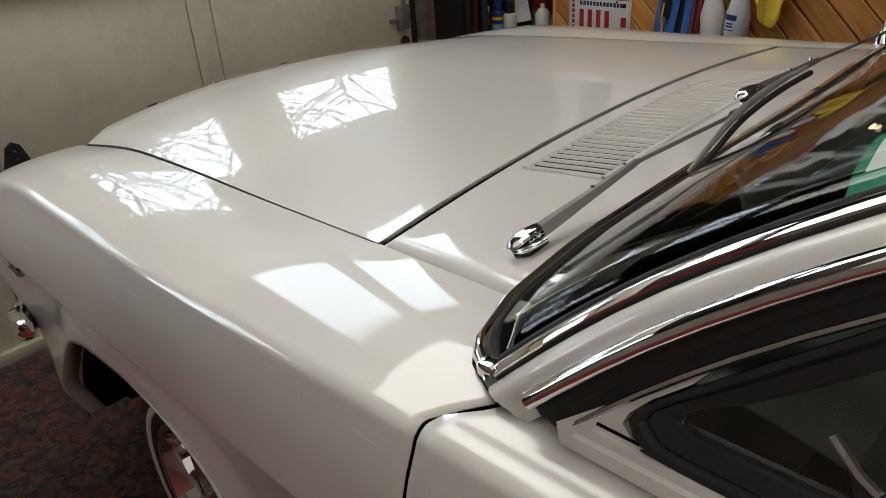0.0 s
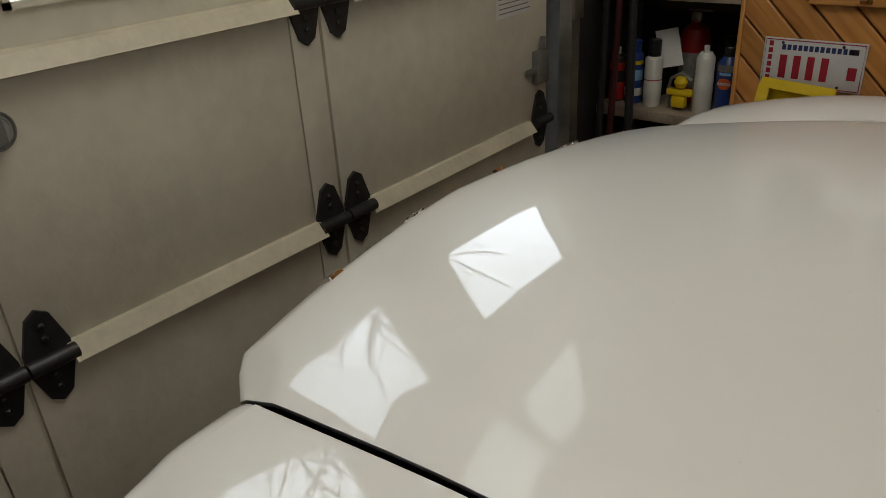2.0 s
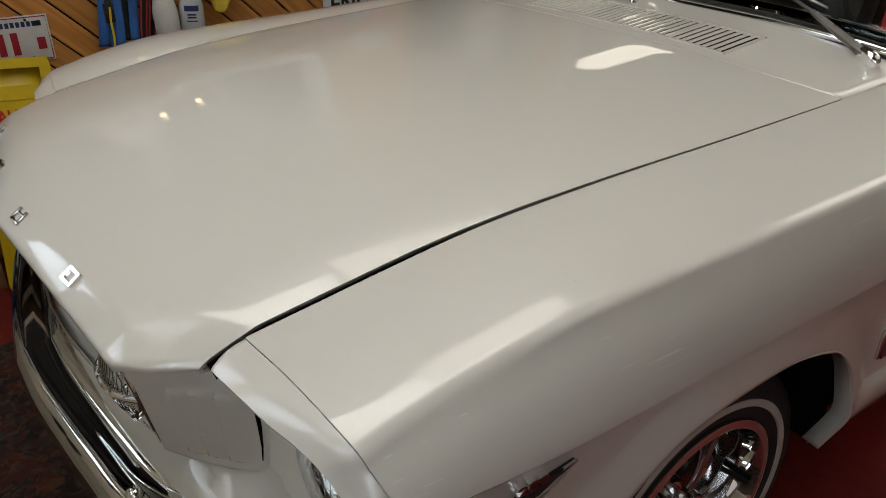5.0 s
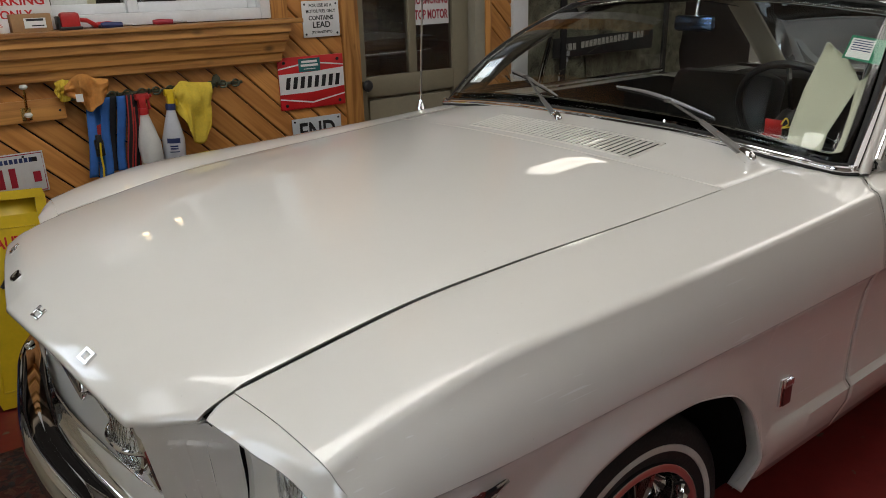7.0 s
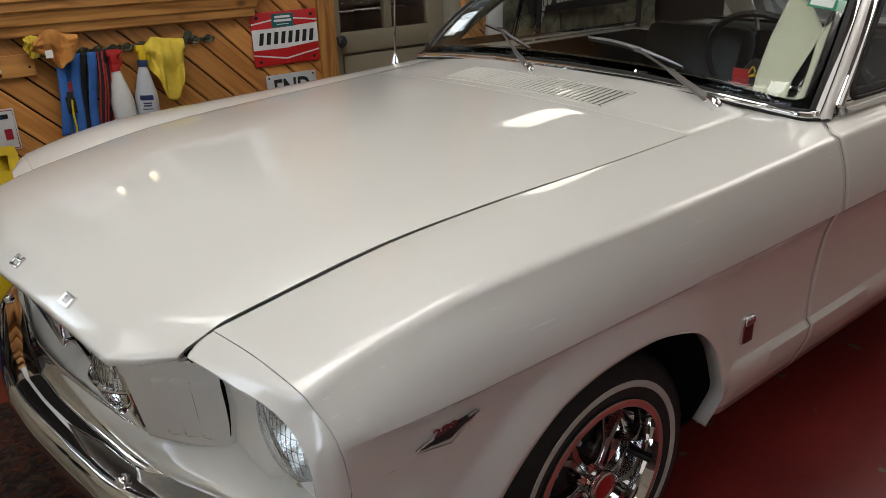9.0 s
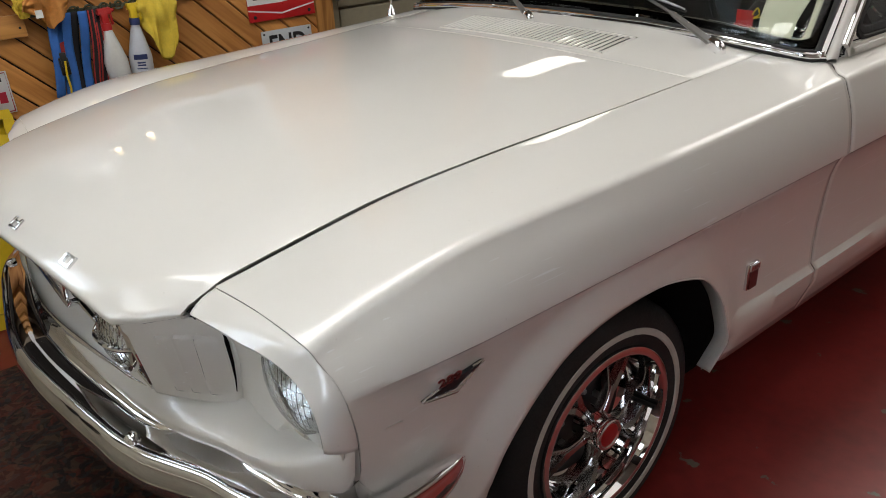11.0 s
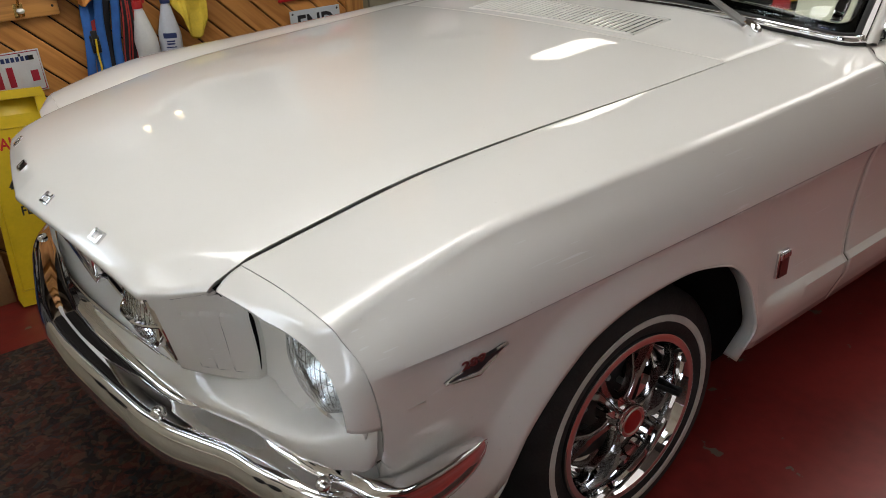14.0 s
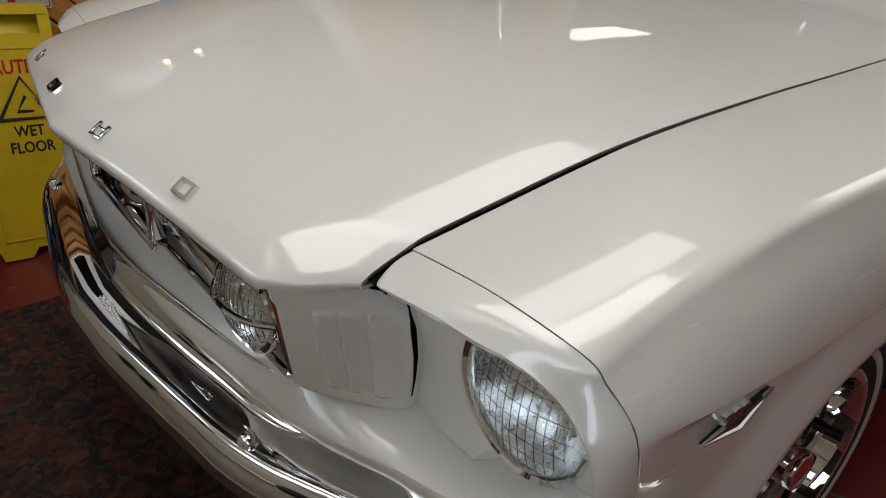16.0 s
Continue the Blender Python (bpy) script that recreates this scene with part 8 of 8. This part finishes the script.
can(1.415, -1.73, 0.031, 0.170, CANBLACK, CANWHITE, "black and red spray can with a white nozzle", 0.022, [(0.005, 0.075, CANRED), (0.12, 0.15, CANRED)], cap_r=0.010)
can(1.345, -1.73, 0.033, 0.185, CANBLUE, CANBLUE, "blue spray can with a blue cap and pale lettering", 0.040, [(0.03, 0.06, CANWHITE), (0.09, 0.13, LIGHTBLUE), (0.15, 0.165, YELLOW)])
can(1.262, -1.72, 0.033, 0.180, CANWHITE, CANBLACK, "white spray can with a black cap", 0.055, [(0.03, 0.10, CANWHITE), (0.10, 0.104, INKRED)])
can(1.065, -1.72, 0.033, 0.200, CANWHITE, CANWHITE, "dirty white spray can with a bare nozzle", 0.020, [(0.02, 0.14, CANWHITE)], cap_r=0.010, shoulder=0.022)
r = can(0.985, -1.74, 0.041, 0.185, CANBLUE, CANBLACK, "dark blue brake fluid bottle with an orange label", 0.032, [(0.0, 0.028, GREYMETAL), (0.16, 0.185, GREYMETAL)], name="fluid_bottle", shoulder=0.025, cap_r=0.022)
bm = bmesh.new()
rows = []
for a in np.linspace(math.pi / 2 - 0.62, math.pi / 2 + 0.62, 16):
    k = math.sqrt(max(0, 1 - ((a - math.pi / 2) / 0.62) ** 2))
    rows.append([(0.985 + 0.0422 * math.cos(a), -1.74 + 0.0422 * math.sin(a), SH + 0.118 + s * 0.020 * k) for s in (-1, 0, 1)])
piece("label_oval", grid(rows), ORANGEINK, r)
rows = []
for a in np.linspace(math.pi / 2 - 0.5, math.pi / 2 + 0.5, 10):
    rows.append([(0.985 + 0.0422 * math.cos(a), -1.74 + 0.0422 * math.sin(a), SH + z) for z in (0.148, 0.158)])
piece("label_bar", grid(rows), LIGHTBLUE, r)
keep_place(lettering("lettering", "BRAKE FLUID", 0.013, SIGNWHITE, None, facing_wall(0.985, SH + 0.118, -1.74 + 0.0432), width=0.046), r)
# red extinguisher behind
root = tagged(empty("fire_extinguisher", (1.165, -1.86, SH)), "red fire extinguisher standing at the back of the shelf", "fire extinguisher")
t = Matrix.Translation((1.165, -1.86, SH))
piece("cylinder", lathe([(0, 0), (0.052, 0), (0.055, 0.006), (0.055, 0.24), (0.045, 0.275), (0.018, 0.295), (0.016, 0.31), (0, 0.31)], 32, t), CANRED, root)
piece("valve", boxes(((1.145, -1.875, SH + 0.30), (1.185, -1.845, SH + 0.335)), ((1.11, -1.868, SH + 0.335), (1.20, -1.852, SH + 0.35)), bevel=0.004), STEEL, root)
piece("label_band", lathe([(0.0553, 0.06), (0.0558, 0.061), (0.0558, 0.19), (0.0553, 0.191)], 32, t), mat("grey_label", (0.20, 0.19, 0.18), 0.5, var=0.5, scale=30), root)
tagged(part("paper_tag", boxes(((-0.045, 0, -0.07), (0.045, 0.0015, 0.07)), bevel=0.0), PAPER, smooth=False), "cream paper service tag hung by the extinguisher", "tag").matrix_basis = pose(1.225, -1.765, 0.755, 0, 14, 0)
# yellow coupling lock
root = tagged(empty("coupling_lock", (1.145, -1.70, SH)), "yellow coupling lock with a steel shackle on the shelf", "lock")
piece("body", boxes(((1.095, -1.725, SH + 0.055), (1.195, -1.69, SH + 0.080)), ((1.118, -1.72, SH + 0.012), (1.172, -1.685, SH + 0.055)), bevel=0.008), YELLOW, root)
piece("ball", lathe([(0, -0.024), (0.018, -0.018), (0.025, 0), (0.018, 0.018), (0, 0.024)], 20, Matrix.Translation((1.145, -1.705, SH + 0.105))), YELLOW, root)
piece("shackle", tube([(1.097, -1.712, SH + 0.0), (1.095, -1.712, SH + 0.07), (1.105, -1.712, SH + 0.115), (1.145, -1.712, SH + 0.138), (1.185, -1.712, SH + 0.115), (1.195, -1.712, SH + 0.07), (1.193, -1.712, SH + 0.0)], 0.007, 8), STEEL, root)
# more tins behind, in the gloom
for x, y, r, h, m in ((1.31, -1.90, 0.04, 0.16, CANBLACK), (1.05, -1.90, 0.04, 0.21, CANBLACK), (0.955, -1.88, 0.016, 0.26, GREENINK)):
    can(x, y, r, h, m, m, "dark container at the back of the shelf", 0.02)

# ---- snow shovel, poles and box in the corner ----


def snow_shovel():
    root = tagged(empty("snow_shovel", (1.26, -1.44, 0)), "large navy blue plastic snow shovel leaning in the corner", "shovel")
    rows = []
    for i in range(15):
        t = i / 14
        z = 0.03 + 0.335 * t
        y = -1.395 - 0.115 * t - 0.05 * math.sin(math.pi * t)
        row = []
        for j in range(21):
            u = j / 20 * 2 - 1
            top = 0.018 * (1 - u * u) * t
            row.append((1.245 + u * (0.222 - 0.012 * t * t), y + 0.045 * (1 - u * u) * -1 + 0.004 * math.cos(u * 22), z + top))
        rows.append(row)
    sc = thick(piece("scoop", grid(rows), BLUEPLASTIC, root), 0.005, 0)
    piece("sticker", grid([[(1.165 + s * 0.020 - 0.085 * t, -1.395 - 0.115 * (1 - t) * 0.9 - 0.072 + 0.014, 0.295 - 0.225 * t) for s in (-1, 1)] for t in np.linspace(0, 1, 8)]), LIGHTBLUE, sc, "light blue and white product sticker")
    piece("shaft", tube([(1.25, -1.505, 0.34), (1.262, -1.53, 0.55), (1.30, -1.585, 1.35)], 0.016, 10), BLACKIRON, root)


snow_shovel()
for x0, x1, m, lb in ((1.335, 1.345, DARKPOLE, "dark red broom handle leaning in the corner"), (1.375, 1.40, BLACKIRON, "black pole leaning in the corner")):
    tagged(part("pole", tube([(x0, -1.50, 0.0), (x1, -1.60, 1.30)], 0.013, 10), m), lb, "pole")
root = tagged(empty("cardboard_box", (1.10, -1.80, 0)), "open brown cardboard box under the shelf", "box")
piece("carton", boxes(((0.96, -1.98, 0.0), (1.30, -1.64, 0.27)), bevel=0.003), CARD, root)
piece("flap", boxes(((0.96, -1.64, 0.265), (1.30, -1.632, 0.335)), bevel=0.002), CARD, root)
for p, m, lb in (([(1.36, -1.40, 0.01), (1.33, -1.42, 0.06), (1.37, -1.44, 0.12), (1.35, -1.46, 0.20)], YELLOW, "yellow cord bundled by the door track"), ([(1.33, -1.36, 0.006), (1.38, -1.40, 0.012), (1.34, -1.44, 0.05), (1.30, -1.40, 0.02), (1.36, -1.37, 0.02)], MILKY, "loose white wire on the floor by the track")):
    tagged(part("loose_cord", tube(smooth_curve(p, 24), 0.007 if m is YELLOW else 0.003, 6), m), lb, "cord")
tagged(part("small_motor", boxes(((1.345, -1.44, 0.15), (1.395, -1.385, 0.215)), ((1.355, -1.43, 0.0), (1.385, -1.40, 0.15)), bevel=0.008), GREYBOTTLE), "small grey sensor box beside the door track", "sensor")

# ---- things in the car ----
rows = []
for i in range(18):
    t = i / 17
    z = 0.987 + 0.247 * t
    lo = interp(t, [0, 0.18, 0.54, 1.0], [0.543, 0.525, 0.509, 0.504])
    hi = interp(t, [0, 0.18, 0.42, 0.64, 0.80, 0.91, 1.0], [0.633, 0.624, 0.632, 0.640, 0.600, 0.556, 0.506])
    rows.append([(-0.862 - 0.215 * t - 0.018 * math.sin(math.pi * u), lo + (hi - lo) * u, z) for u in np.linspace(0, 1, 9)])
thick(tagged(part("cream_sheet", grid(rows), PAPERCREAM), "curled cream plastic sheet standing on the dashboard", "sheet"), 0.0015, 0)
root = tagged(empty("key_tag", (-0.99, 0.41, 0.985)), "red key tag with a yellow cord on the dashboard", "key tag")
piece("tag", boxes(((-0.995, 0.404, 0.987), (-0.990, 0.455, 1.030)), bevel=0.001), REDPLASTIC, root)
piece("cord", tube(smooth_curve([(-0.985, 0.455, 1.020), (-0.980, 0.470, 1.040), (-0.976, 0.480, 1.024), (-0.972, 0.466, 1.014), (-0.968, 0.500, 1.022)], 18), 0.0022, 6), YELLOW, root)

# pale lettering bars; the added panel stands for a dark trailer side in the bay
root = tagged(empty("bay_trailer_side", (-3.1, -2.03, 0.9)), "dark panel with pale bars, added to stand for a lettered trailer side", "banner")
piece("banner", boxes(((-3.62, -2.035, 0.93), (-2.60, -2.030, 1.06)), bevel=0.001), CANBLACK, root)
for i in range(20):
    if i not in (3, 16):
        piece("bar", boxes(((-2.70 - 0.041 * i - 0.030, -2.0305, 0.972 + 0.0022 * i), (-2.70 - 0.041 * i, -2.0285, 1.016 + 0.0022 * i))), CANWHITE, root, smooth=False)
for i in range(8):
    piece("bar", boxes(((-2.62 - 0.012 * i - 0.05, -2.0305, 0.82 + 0.04 * i - 0.16), (-2.62 - 0.012 * i, -2.0285, 0.85 + 0.04 * i - 0.16))), GREYBOTTLE, root, smooth=False)

# ---- ceiling lights ----
PANEL_ON = glow("lit_diffuser", (1.0, 0.95, 0.84), 3.4)


def ceiling_light(x, y, lx, ly, m, label, z=2.55):
    root = tagged(empty("ceiling_light", (x, y, z)), label, "ceiling light", "ceiling lights")
    piece("housing", boxes(((x - lx / 2 - 0.02, y - ly / 2 - 0.02, z - 0.05), (x + lx / 2 + 0.02, y + ly / 2 + 0.02, z)), bevel=0.006), WHITEPAINT, root)
    piece("diffuser", boxes(((x - lx / 2, y - ly / 2, z - 0.065), (x + lx / 2, y + ly / 2, z - 0.0505)), bevel=0.004), m, root)
    for e in (-0.4, 0.4):
        piece("hanger", tube([(x + e * lx, y, z - 0.005), (x + e * lx, y, TOP)], 0.004, 6), STEEL, root)


ceiling_light(-3.45, -2.62, 0.85, 0.42, PANEL_ON, "ceiling light with a lit diffuser over the storage bay")
# housings for the unseen strip lamps; all but the first are added
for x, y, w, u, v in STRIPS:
    root = tagged(empty("unseen_strip_fitting", (x, y, TOP)), "unseen white light fitting, placed under the ceiling to light the car", "ceiling light", "strip lights")
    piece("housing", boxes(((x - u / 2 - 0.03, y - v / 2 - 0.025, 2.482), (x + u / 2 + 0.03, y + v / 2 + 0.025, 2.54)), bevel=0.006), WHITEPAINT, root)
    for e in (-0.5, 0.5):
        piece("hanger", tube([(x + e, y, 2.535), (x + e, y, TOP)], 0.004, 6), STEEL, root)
# body of the added panel lamp, out of view
tagged(part("fill_light_panel", boxes(((-0.67, -0.36, 3.10), (1.40, 0.60, 3.146)), bevel=0.006), WHITEPAINT), "unseen white ceiling panel added to light the car's nose evenly", "ceiling light")
for x in (0.34, 0.17):
    root = tagged(empty("pendant_bulb", (x, -1.90, TOP)), "bare warm bulb hung in the room behind the window", "lamp", "bare bulbs")
    piece("cord", tube([(x, -1.90, TOP), (x, -1.90, 1.69)], 0.003, 6), BLACKIRON, root)
    piece("holder", lathe([(0.014, 0.0), (0.016, 0.04), (0.010, 0.05), (0, 0.05)], 16, Matrix.Translation((x, -1.90, 1.665))), BLACKIRON, root)
    piece("bulb", lathe([(0.008, 0.03), (0.014, 0.012), (0.016, -0.002), (0.011, -0.016), (0, -0.018)], 16, Matrix.Translation((x, -1.90, 1.64))), glow("warm_bulb", (1.0, 0.76, 0.46), 2.6), root)
